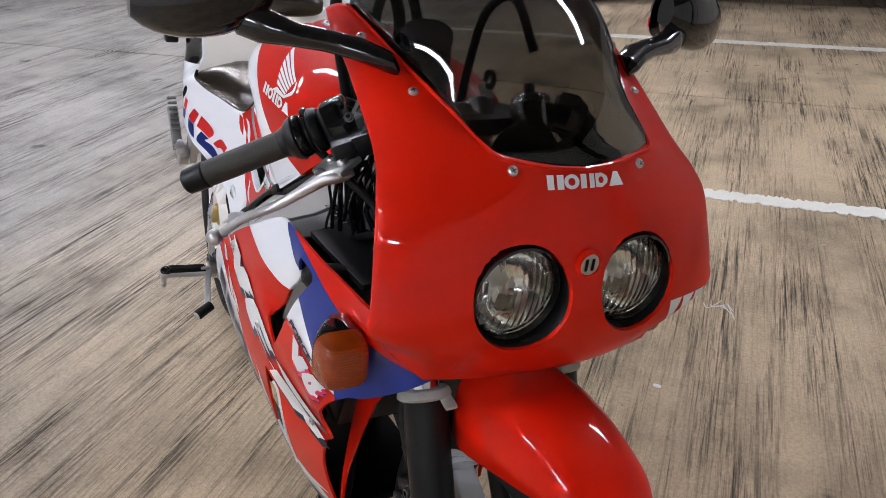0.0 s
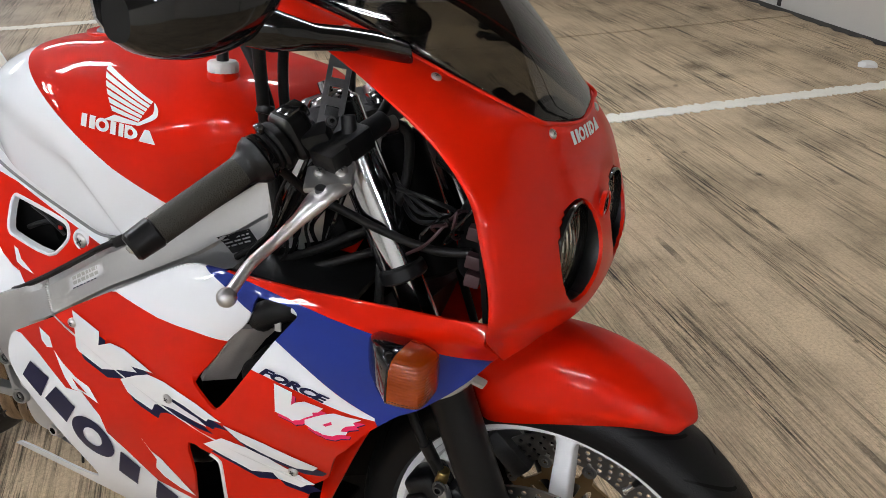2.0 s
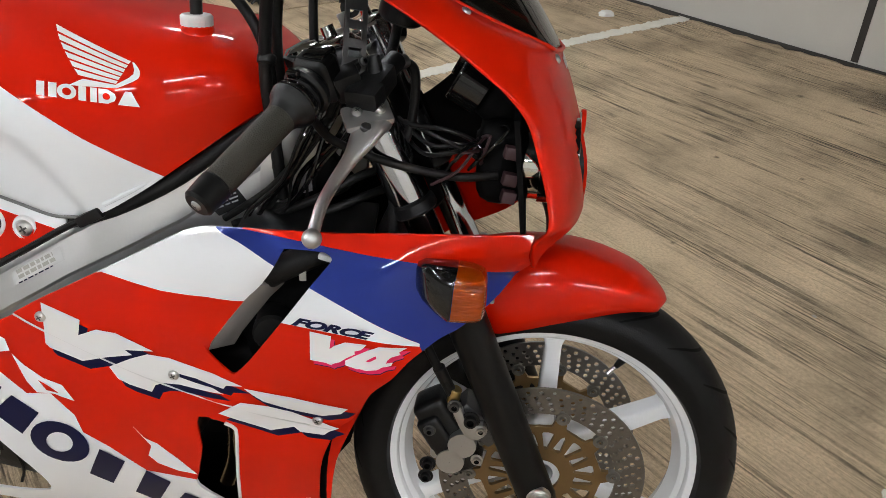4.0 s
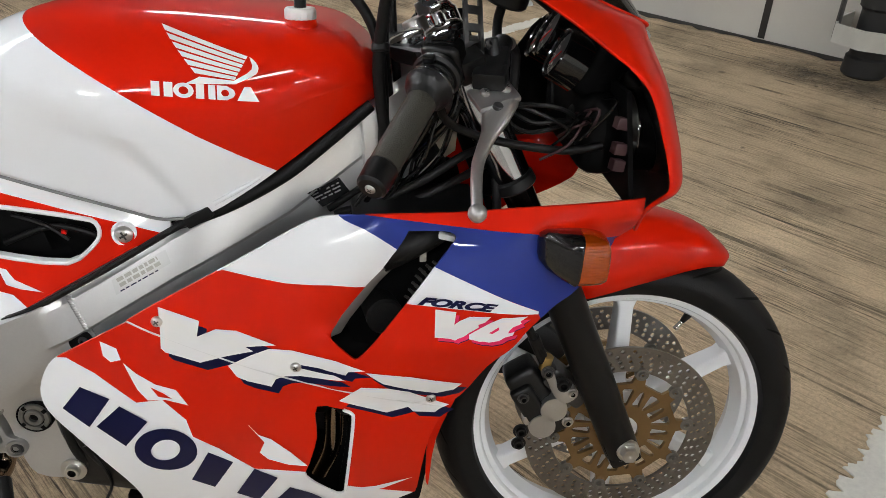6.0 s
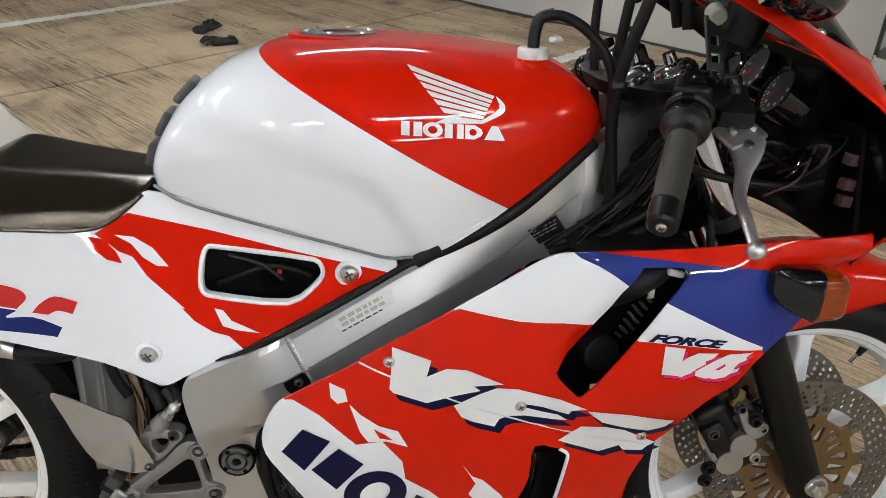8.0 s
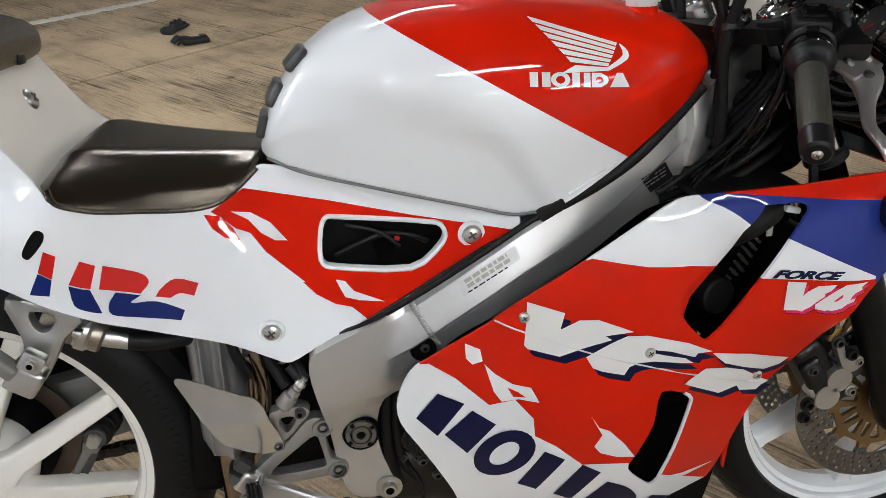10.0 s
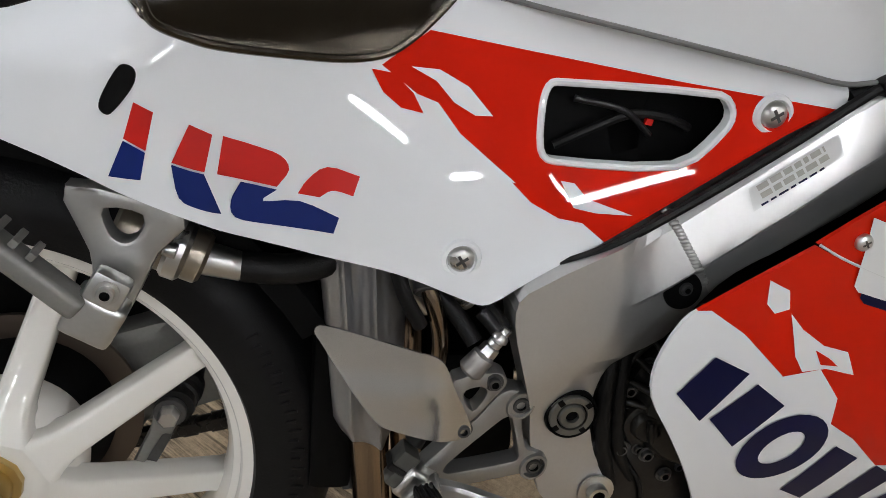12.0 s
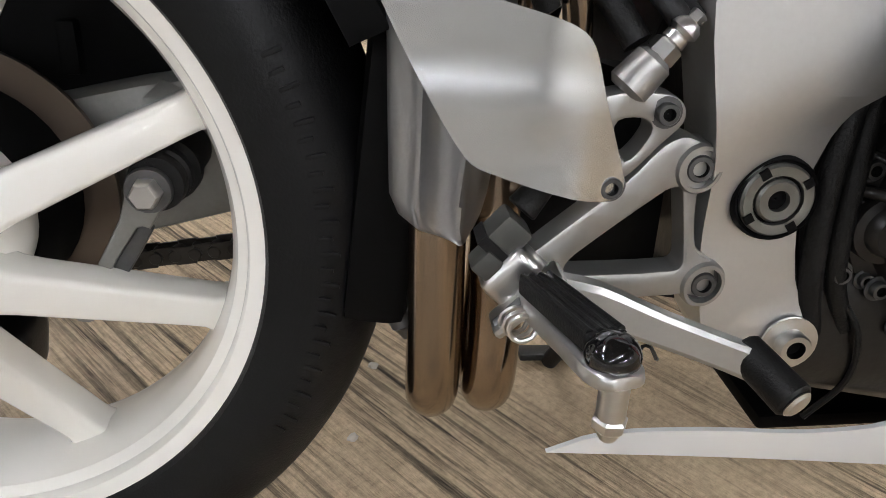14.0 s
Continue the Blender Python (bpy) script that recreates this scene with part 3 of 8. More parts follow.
def fair_y(x, z):
    """Half width of the side fairing, as y on the right side."""
    w = 0.208 - 0.86 * max(0, 0.5 - z)**2 - 2 * max(0, z - 0.58)**2
    w -= 0.25 * max(0, x - 0.25) * clamp((0.52 - z) / 0.1, 0, 1)
    w -= 2.6 * max(0, x - 0.44)**2
    w += 0.090 * clamp((x - 0.44) / 0.18, 0, 1)**2 * clamp((z - 0.635) / 0.055, 0, 1)
    # the skin behind the scoop dips in towards the opening's rear edge
    e, a = -0.769 * (x - 0.292) + 0.639 * (z - 0.594), 0.639 * (x - 0.292) + 0.769 * (z - 0.594)
    if e > -0.006:
        w -= 0.020 * math.exp(-max(e, 0.0) / 0.022) * clamp((0.085 - abs(a)) / 0.035, 0, 1)
    return -w


def tail_y(x, z):
    w = 0.138 + 2.0 * max(0, -0.25 - x)**2 + 0.15 * max(0, x + 0.17) - 0.25 * (z - 0.55)
    cap = 0.206 - 0.2 * max(0.0, -0.48 - x)
    w = w if w < cap - 0.02 else cap - 0.01 * math.exp((cap - 0.02 - w) / 0.02) - 0.01
    # the shoulder under the hump leans in; further back the side swells out again
    a, b, c = clamp((z - 0.700) / 0.045, 0, 1), clamp((-0.435 - x) / 0.06, 0, 1), clamp((-0.54 - x) / 0.10, 0, 1)
    return -(w - 0.042 * a * a * (3 - 2 * a) * b * b * (3 - 2 * b) * (1 - 0.85 * c))


TOP_EDGE = ((-0.3, 0.46), (-0.197, 0.508), (-0.079, 0.563), (0.059, 0.649), (0.194, 0.721), (0.302, 0.797), (0.4, 0.86))


def frame_top(x):
    for (x0, z0), (x1, z1) in zip(TOP_EDGE, TOP_EDGE[1:]):
        if x <= x1:
            return z0 + (z1 - z0) * (x - x0) / (x1 - x0)
    return TOP_EDGE[-1][1]


def frame_y(x, z):
    """The spar's outer face: an upper facet that leans in, a crease, a plumb lower facet, and the pivot plate set in a little."""
    w = 0.163 - 0.396 * 0.03 * math.log1p(math.exp((x - 0.10) / 0.03))
    d = frame_top(x) - z
    w -= (0.45 * max(0.0, 0.010 - d) + (0.24 - 0.15 * clamp((x - 0.04) / 0.16, 0, 1)) * max(0.0, 0.054 - d) + 0.0035 * clamp((d - 0.056) / 0.004, 0, 1) - 0.06 * max(0.0, d - 0.060)) * clamp((x + 0.118) / 0.03, 0, 1)
    if x < 0.0:
        s = clamp((0.475 + 0.55 * (x + 0.12) - z) / 0.09, 0, 1)
        w -= 0.016 * s * s * (3 - 2 * s)
        f = clamp((0.431 + 0.26 * (x + 0.1745) - z) / 0.022, 0, 1)
        w -= 0.007 * clamp((x + 0.180) / 0.06, 0, 1) * f * f * (3 - 2 * f)
    return -w


# the rim in section: a rolled lip, a step, a broad flank and an inner groove
LIP = ((0.0115, -0.0012), (0.0090, -0.0008), (0.0082, 0.0020), (0.0066, 0.0024), (-0.0050, 0.0062), (-0.0068, 0.0092), (-0.0078, 0.0150), (-0.0102, 0.0158), (-0.0150, 0.0200), (-0.0165, 0.0240), (-0.0205, 0.0330))


# wheels
def wheel(name, center, r_bead, width, tyre_r, tyre_w, paint, label):
    root = empty(name, bike, Matrix.Translation(center))
    tagged(root, label)
    h = width / 2
    rim = [(r_bead + 0.013, -h), (r_bead + 0.013, -h + 0.006), (r_bead - 0.004, -h + 0.008), (r_bead - 0.012, -h + 0.024), (r_bead - 0.017, -0.012),
           (r_bead - 0.017, 0.012), (r_bead - 0.012, h - 0.024), (r_bead - 0.004, h - 0.008), (r_bead + 0.013, h - 0.006), (r_bead + 0.013, h),
           *[(r_bead + r, h - y) for r, y in LIP], (r_bead - 0.024, 0.0), *[(r_bead + r, -h + y) for r, y in LIP[::-1]]]
    part("rim", lathe(rim, 112), paint, root, "", 24)
    prof = []
    k = 18
    for i in range(k + 1):
        a = -math.pi / 2 + math.pi * i / k
        w = math.sin(a) * tyre_w / 2
        prof.append((r_bead + 0.008 + (tyre_r - r_bead - 0.008) * math.cos(a)**0.62, w * (1 if abs(a) < 1.45 else 0.86)))
    prof += [(r_bead + 0.002, h - 0.009), (r_bead + 0.002, -h + 0.009)]
    part("tyre", lathe(prof, 128), TYRE, root, "black road tyre")
    # slanted tread grooves, their shade as dark strips, one pair repeated round the tyre
    for side in (-1, 1) if tyre_w < 0.13 else ():
        bm = bmesh.new()
        rows = []
        for i in range(9):
            u = i / 8
            a = 0.10 + 0.95 * u
            r = r_bead + 0.008 + (tyre_r - r_bead - 0.008) * math.cos(a)**0.62 + 0.0004
            y, turn, half = side * math.sin(a) * tyre_w / 2 * 1.003, 0.20 * u**1.5, 0.0019 + 0.0016 * math.sin(math.pi * u)
            rows.append([bm.verts.new((r * math.cos(turn + k * half / r), y, r * math.sin(turn + k * half / r))) for k in (-1, 1)])
        for p, q in zip(rows, rows[1:]):
            bm.faces.new((p[0], p[1], q[1], q[0]) if side > 0 else (p[0], q[0], q[1], p[1]))
        one = part("tread_groove", bm, DARK, root)
        for k in range(1, 22):
            share("tread_groove", one, pose(0, 0, 0, 0, -360 / 22 * (k + 0.25 * side), 0), root)
    return root


def spoke_mesh(r0, r1, w0, w1, t0, t1, y0=0.0, y1=0.0):
    """A rounded box spoke along +x whose middle goes from y0 at the hub to y1 at the rim, with fillets at both ends."""
    rings = []
    for i in range(15):
        u = i / 14
        r = r0 + (r1 - r0) * u
        flare = 1 + 0.45 * (max(0, u - 0.90) / 0.10)**2 + 0.7 * (max(0, 0.2 - u) / 0.2)**2
        w, t = (w0 + (w1 - w0) * u) / 2 * flare, (t0 + (t1 - t0) * u) / 2
        ring = []
        for j in range(20):
            a = 2 * math.pi * j / 20
            c, s = math.cos(a), math.sin(a)
            ring.append((r, y0 + (y1 - y0) * u + t * math.copysign(abs(s)**0.36, s), w * math.copysign(abs(c)**0.36, c)))
        rings.append(ring)
    return loft(rings)


def spokes(count, first_angle, bm, mat, root):
    one = part("spoke", bm, mat, root)
    one.matrix_basis = pose(0, 0, 0, 0, -first_angle, 0)
    for i in range(1, count):
        share("spoke", one, pose(0, 0, 0, 0, -(first_angle + 360 / count * i), 0), root)


fw = wheel("front_wheel", FRONT, 0.2195, 0.088, 0.286, 0.118, WHITE, "white six-spoked front wheel")
spokes(6, 30, spoke_mesh(0.035, 0.1995, 0.030, 0.023, 0.05, 0.034), WHITE, fw)
part("hub", lathe([(0.018, -0.06), (0.04, -0.06), (0.046, -0.03), (0.046, 0.03), (0.04, 0.06), (0.018, 0.06)], 48), WHITE, fw)
rw = wheel("rear_wheel", REAR, 0.2235, 0.126, 0.313, 0.152, CREAM, "off-white eight-spoked rear wheel")
spokes(8, 22.5, spoke_mesh(0.05, 0.206, 0.033, 0.0255, 0.036, 0.034, -0.072, 0.004), CREAM, rw)
part("hub", lathe([(0.02, -0.078), (0.040, -0.078), (0.056, -0.073), (0.068, -0.060), (0.074, -0.034), (0.066, 0.0), (0.02, 0.0)], 48), CREAM, rw)

# side fairings
UP_OUT = spline([(0.011, 0.559, 1), (0.05, 0.583), (0.128, 0.626), (0.199, 0.665), (0.232, 0.681), (0.259, 0.685), (0.394, 0.689), (0.463, 0.694), (0.557, 0.701),
                 (0.621, 0.708, 1), (0.617, 0.684), (0.622, 0.656, 1), (0.588, 0.615), (0.546, 0.582), (0.525, 0.572), (0.505, 0.556), (0.489, 0.541), (0.469, 0.515), (0.444, 0.484), (0.417, 0.426), (0.394, 0.406, 1),
                 (0.293, 0.446), (0.207, 0.476), (0.138, 0.50), (0.045, 0.541)], n=3)
BLUE_Z = spline([(0.256, 0.690, 1), (0.325, 0.6825), (0.389, 0.6755), (0.4403, 0.6700), (0.492, 0.6655), (0.56, 0.655), (0.65, 0.632, 1), (0.60, 0.570, 1), (0.508, 0.550, 1), (0.500, 0.5680, 1), (0.3752, 0.6275, 1), (0.364, 0.633, 1), (0.340, 0.638, 1),
                 (0.3291, 0.6442, 1), (0.3118, 0.6574), (0.290, 0.6705), (0.268, 0.680)], n=2)
WHITE_Z = spline([(0.12, 0.622, 1), (0.225, 0.690, 1), (0.256, 0.690, 1), (0.268, 0.680), (0.290, 0.6705), (0.3118, 0.6574), (0.3291, 0.6442, 1), (0.340, 0.638, 1), (0.322, 0.612), (0.302, 0.592, 1), (0.280, 0.598), (0.252, 0.604), (0.198, 0.608), (0.128, 0.624, 1)], n=2)
FORCE_Z = [(0.364, 0.633), (0.3752, 0.6275), (0.502, 0.5668), (0.502, 0.5630), (0.334, 0.5828)]
SCOOP = spline([(0.3423, 0.6692, 1), (0.3634, 0.6697), (0.389, 0.6688), (0.3974, 0.6638), (0.3964, 0.6583), (0.3732, 0.6275), (0.3437, 0.5858), (0.2988, 0.5236), (0.2825, 0.5055), (0.2760, 0.5050), (0.2515, 0.5300), (0.2500, 0.5385), (0.2928, 0.5977), (0.3116, 0.6176), (0.3291, 0.6442)], n=3)
LOW_OUT = spline([(0.011, 0.557, 1), (0.045, 0.539), (0.138, 0.498), (0.207, 0.474), (0.293, 0.444), (0.394, 0.404, 1), (0.374, 0.348), (0.365, 0.285), (0.356, 0.207), (0.33, 0.15),
                  (0.25, 0.125), (0.05, 0.163), (-0.115, 0.187), (-0.252, 0.200, 1), (-0.218, 0.222), (-0.153, 0.225), (-0.085, 0.220), (-0.03, 0.232), (-0.028, 0.275), (-0.052, 0.334), (-0.078, 0.385), (-0.102, 0.43), (-0.104, 0.465),
                  (-0.088, 0.5), (-0.067, 0.515)], n=3)
LOW_WHITE = [(-0.066, 0.509), (-0.035, 0.486), (0.007, 0.442), (0.039, 0.446), (0.064, 0.413), (0.068, 0.383), (0.098, 0.36), (0.139, 0.317), (0.208, 0.308), (0.262, 0.268), (0.37, 0.207),
             (0.37, 0.10), (-0.26, 0.10), (-0.26, 0.52)]
LOW_DUCT = spline([(0.229, 0.434), (0.268, 0.423), (0.273, 0.407), (0.258, 0.259), (0.246, 0.252), (0.207, 0.295), (0.213, 0.327), (0.226, 0.379)], n=3)
SIDES = {}
for mirror in (False, True):
    SIDES["up", mirror] = panel("side_fairing", UP_OUT, fair_y, [RED, BLUE, WHITE, BLACK, RED], bike, [(1, BLUE_Z), (2, WHITE_Z), (2, FORCE_Z)], [SCOOP], label="red side fairing with blue and white blocks", mirror=mirror, inner=4 if mirror else 3)
    SIDES["low", mirror] = panel("lower_fairing", LOW_OUT, fair_y, [RED, WHITE, BLACK], bike, [(1, LOW_WHITE)], [LOW_DUCT], label="red lower fairing with a jagged white base", mirror=mirror, inner=2)

# tail cowl
TAIL_OUT = spline([(-0.241, 0.729), (-0.172, 0.7155), (-0.07, 0.693), (0.043, 0.6695), (0.056, 0.660), (0.052, 0.647), (0.008, 0.625), (-0.128, 0.545), (-0.194, 0.512), (-0.225, 0.497), (-0.242, 0.5), (-0.298, 0.527),
                   (-0.361, 0.554), (-0.453, 0.603), (-0.524, 0.642), (-0.70, 0.72, 1), (-0.74, 0.86, 1), (-0.552, 0.855, 1), (-0.527, 0.815), (-0.497, 0.772), (-0.470, 0.742), (-0.446, 0.716), (-0.379, 0.694), (-0.297, 0.688), (-0.256, 0.719)], n=3)
TAIL_WIN = spline([(-0.173, 0.661), (-0.165, 0.663), (-0.043, 0.654), (-0.034, 0.642), (-0.041, 0.628), (-0.076, 0.603), (-0.171, 0.607), (-0.18, 0.616), (-0.178, 0.647)], n=3)
TAIL_RED = [(-0.265, 0.704), (-0.184, 0.687), (-0.071, 0.665), (0.049, 0.645), (0.06, 0.640), (0.008, 0.62), (-0.128, 0.540), (-0.162, 0.569), (-0.196, 0.585), (-0.224, 0.61), (-0.245, 0.629), (-0.261, 0.652), (-0.277, 0.659), (-0.303, 0.681)]
TAIL_BLACK = [(-0.5190, 0.7335), (-0.5215, 0.760), (-0.530, 0.782), (-0.545, 0.820), (-0.560, 0.838), (-0.75, 0.842), (-0.75, 0.70), (-0.5360, 0.7290)]
for mirror in (False, True):
    SIDES["tail", mirror] = panel("tail_cowl", TAIL_OUT, tail_y, [WHITE, RED, BLACK_GLOSS], bike, [(1, TAIL_RED), (2, TAIL_BLACK)], [TAIL_WIN], label="white tail cowl side with a red flash", mirror=mirror)

# tank
def tank_ring(x, zt, zb, w):
    zm = zb + 0.42 * (zt - zb)
    half = []
    for i in range(21):
        u = i / 20
        half.append((w * (0.90 + 0.10 * u), zb + (zm - zb) * u))
    for i in range(1, 25):
        a = math.pi / 2 * i / 24
        half.append((w * math.cos(a)**0.62, zm + (zt - zm) * math.sin(a)**0.80))
    out = []
    for y, z in half:
        # knee recess below a soft crease
        edge = -0.02 * math.log(math.exp((0.31 * (x + 0.15) - 0.846) / 0.02) + math.exp((1.6 * (x - 0.03) - 0.790) / 0.02))
        s = clamp((edge - z) / 0.052, 0, 1) * clamp((x + 0.235) / 0.05, 0, 1)
        y -= 0.0115 * s * s * (3 - 2 * s)
        out.append((max(y, 0.0), z))
    return [(x, -y, z) for y, z in out] + [(x, y, z) for y, z in out[-2::-1]]


STATIONS = [(-0.242, 0.75, 0.735, 0.06), (-0.228, 0.79, 0.73, 0.095), (-0.200, 0.835, 0.724, 0.120), (-0.168, 0.863, 0.717, 0.137), (-0.135, 0.883, 0.709, 0.148), (-0.07, 0.903, 0.693, 0.16), (0.0, 0.909, 0.675, 0.168),
            (0.05, 0.909, 0.664, 0.171), (0.10, 0.906, 0.672, 0.170), (0.15, 0.902, 0.70, 0.166), (0.20, 0.896, 0.735, 0.158), (0.25, 0.886, 0.772, 0.142), (0.285, 0.862, 0.797, 0.12), (0.305, 0.835, 0.803, 0.09)]
fine = []
for i in range(len(STATIONS) - 1):
    for j in range(7):
        u = j / 7
        p0, p1, p2, p3 = (np.array(STATIONS[clamp(i + k, 0, len(STATIONS) - 1)]) for k in (-1, 0, 1, 2))
        fine.append(0.5 * (2 * p1 + (p2 - p0) * u + (2 * p0 - 5 * p1 + 4 * p2 - p3) * u**2 + (3 * p1 - p0 - 3 * p2 + p3) * u**3))
fine.append(np.array(STATIONS[-1]))
bm = loft([tank_ring(*s) for s in fine], closed_rings=False)
bmesh.ops.holes_fill(bm, edges=[e for e in bm.edges if len(e.link_faces) == 1], sides=0)
along = Vector((1, 0, -0.568)).normalized()
white_side = Vector((along.z, 0, -along.x))
bmesh.ops.bisect_plane(bm, geom=bm.verts[:] + bm.edges[:] + bm.faces[:], plane_co=(-0.002, 0, 0.833), plane_no=white_side, dist=1e-5)
for f in bm.faces:
    f.material_index = 1 if (f.calc_center_median() - Vector((-0.002, 0, 0.833))).dot(white_side) > 0 else 0
bmesh.ops.recalc_face_normals(bm, faces=bm.faces[:])
from mathutils.bvhtree import BVHTree
TANK_TREE = BVHTree.FromBMesh(bm)
tank = part("fuel_tank", bm, [RED, WHITE], bike, "red and white fuel tank", 30)

# nose cowl: rows from the cockpit opening's edge round to the middle of the nose or the screen's edge
NOSE = [((0.6265, -0.1485, 0.654), (0.645, 0, 0.652)), ((0.621, -0.190, 0.695), (0.672, 0, 0.674)), ((0.6316, -0.2185, 0.7295), (0.684, 0, 0.708)), ((0.6285, -0.2165, 0.757), (0.684, 0, 0.747)), ((0.6185, -0.2128, 0.790), (0.673, 0, 0.79)),
        ((0.601, -0.2065, 0.836), (0.655, 0, 0.842)), ((0.577, -0.198, 0.862), (0.637, 0, 0.882))]
SIDE = [((0.548, -0.192, 0.885), (0.615, -0.098, 0.899)), ((0.503, -0.190, 0.915), (0.55, -0.114, 0.925)), ((0.452, -0.187, 0.943), (0.487, -0.138, 0.955)), ((0.40, -0.185, 0.968), (0.43, -0.15, 0.977)), ((0.355, -0.178, 0.985), (0.375, -0.158, 0.994))]


def nose_row(a, c, k=40):
    a, c = Vector(a), Vector(c)
    if abs(c.y) < 1e-6:
        b1, b2 = a + Vector((0.018, -0.016, 0.003)) * clamp((a.z - 0.66) / 0.06, 0, 1) + Vector((0.006, 0.030, 0)) * clamp((0.72 - a.z) / 0.03, 0, 1), c + Vector((0.0, 0.58 * a.y, 0))
    else:
        b1, b2 = a + (c - a) * 0.33 + Vector((0.012, -0.012, 0.004)), a + (c - a) * 0.67 + Vector((0.010, -0.008, 0.008))
    return [(1 - u)**3 * a + 3 * u * (1 - u)**2 * b1 + 3 * u * u * (1 - u) * b2 + u**3 * c for u in (i / k for i in range(k + 1))]


rows = [nose_row(*r) for r in NOSE + SIDE]


def refine(rows, m=5):
    out = []
    for i in range(len(rows) - 1):
        for j in range(m):
            u = j / m
            r0, r1, r2, r3 = rows[max(i - 1, 0)], rows[i], rows[i + 1], rows[min(i + 2, len(rows) - 1)]
            out.append([0.5 * (2 * b + (c - a) * u + (2 * a - 5 * b + 4 * c - d) * u * u + (3 * b - a - 3 * c + d) * u**3) for a, b, c, d in zip(r0, r1, r2, r3)])
    out.append(rows[-1])
    return out


bm = bmesh.new()
LAMP_Y, LAMP_Z, LAMP_R = 0.073, 0.763, 0.0545
low = refine([nose_row(*r) for r in NOSE], 8)
for side in (1, -1):
    for block in (low, refine([nose_row(*r) for r in NOSE[-1:] + SIDE], 5)):
        vv = [[bm.verts.new((q.x, side * q.y, q.z)) for q in r] for r in block]
        for u, v in zip(vv, vv[1:]):
            for i in range(len(u) - 1):
                bm.faces.new((u[i], u[i + 1], v[i + 1], v[i]))
bmesh.ops.remove_doubles(bm, verts=bm.verts[:], dist=0.0004)


def lamp_off(v):
    return math.hypot(abs(v.co.y) - LAMP_Y, v.co.z - LAMP_Z)


gone = [f for f in bm.faces if f.calc_center_median().x > 0.6 and any(lamp_off(v) < LAMP_R * 0.97 for v in f.verts)]
bmesh.ops.delete(bm, geom=gone, context="FACES")
rim = [e for e in bm.edges if len(e.link_faces) == 1 and all(v.co.x > 0.6 and lamp_off(v) < LAMP_R * 1.35 for v in e.verts)]
for v in {v for e in rim for v in e.verts}:
    k = LAMP_R / lamp_off(v)
    sy = 1 if v.co.y > 0 else -1
    v.co.y, v.co.z = sy * (LAMP_Y + (abs(v.co.y) - LAMP_Y) * k), LAMP_Z + (v.co.z - LAMP_Z) * k
# the rim of each lamp opening turns inwards
for depth, shrink in ((0.004, 0.975), (0.022, 0.95)):
    made = bmesh.ops.extrude_edge_only(bm, edges=rim)["geom"]
    for f in [g for g in made if isinstance(g, bmesh.types.BMFace)]:
        f.material_index = 1 if depth > 0.01 else 0
    for v in [g for g in made if isinstance(g, bmesh.types.BMVert)]:
        sy = 1 if v.co.y > 0 else -1
        v.co.x -= depth
        v.co.y, v.co.z = sy * (LAMP_Y + (abs(v.co.y) - LAMP_Y) * shrink), LAMP_Z + (v.co.z - LAMP_Z) * shrink
    rim = [g for g in made if isinstance(g, bmesh.types.BMEdge) and len(g.link_faces) == 1]
bmesh.ops.recalc_face_normals(bm, faces=bm.faces[:])
NOSE_TREE = BVHTree.FromBMesh(bm)
nose = part("nose_cowl", bm, [RED, BLACK], bike, "red nose cowl with two round lamp openings", 60)
thick = nose.modifiers.new("thickness", "SOLIDIFY")
thick.thickness, thick.offset, thick.material_offset = 0.004, -1, 1

# windscreen
SCREEN = [((0.637, 0, 0.884), (0.637, 0, 0.884)), ((0.615, -0.098, 0.899), (0.625, 0, 0.905)), ((0.55, -0.114, 0.925), (0.58, 0, 0.965)), ((0.487, -0.138, 0.955), (0.52, 0, 1.02)), ((0.43, -0.15, 0.977), (0.46, 0, 1.055)), ((0.375, -0.158, 0.994), (0.40, 0, 1.08))]
rows = []
for a, c in SCREEN:
    a, c = Vector(a), Vector(c)
    b1, b2 = a + (c - a) * 0.1 + Vector((0, 0, 0.75 * (c.z - a.z))), c + Vector((0, 0.6 * a.y, 0))
    rows.append([(1 - u)**3 * a + 3 * u * (1 - u)**2 * b1 + 3 * u * u * (1 - u) * b2 + u**3 * c for u in (i / 16 for i in range(17))])
rows = refine(rows, 4)
bm = bmesh.new()
for side in (1, -1):
    vv = [[bm.verts.new((q.x, side * q.y, q.z)) for q in r] for r in rows]
    for u, v in zip(vv, vv[1:]):
        for i in range(len(u) - 1):
            bm.faces.new((u[i], u[i + 1], v[i + 1], v[i]))
bmesh.ops.remove_doubles(bm, verts=bm.verts[:], dist=0.0004)
bmesh.ops.recalc_face_normals(bm, faces=bm.faces[:])
screen = part("windscreen", bm, SMOKE, bike, "dark smoked windscreen", 60)
thick = screen.modifiers.new("thickness", "SOLIDIFY")
thick.thickness, thick.offset = 0.003, -1

for side in (-1, 1):
    edge_line = [(0.6395, 0, 0.8835), (0.634, side * 0.040, 0.8855), (0.625, side * 0.075, 0.891)] + [(a[0] + 0.001, side * (0.002 - a[1]), a[2]) for a, _ in SCREEN[1:]]
    part("screen_edge", tube(edge_line, 0.0024, 8), RED, nose, "rolled red edge along the windscreen")

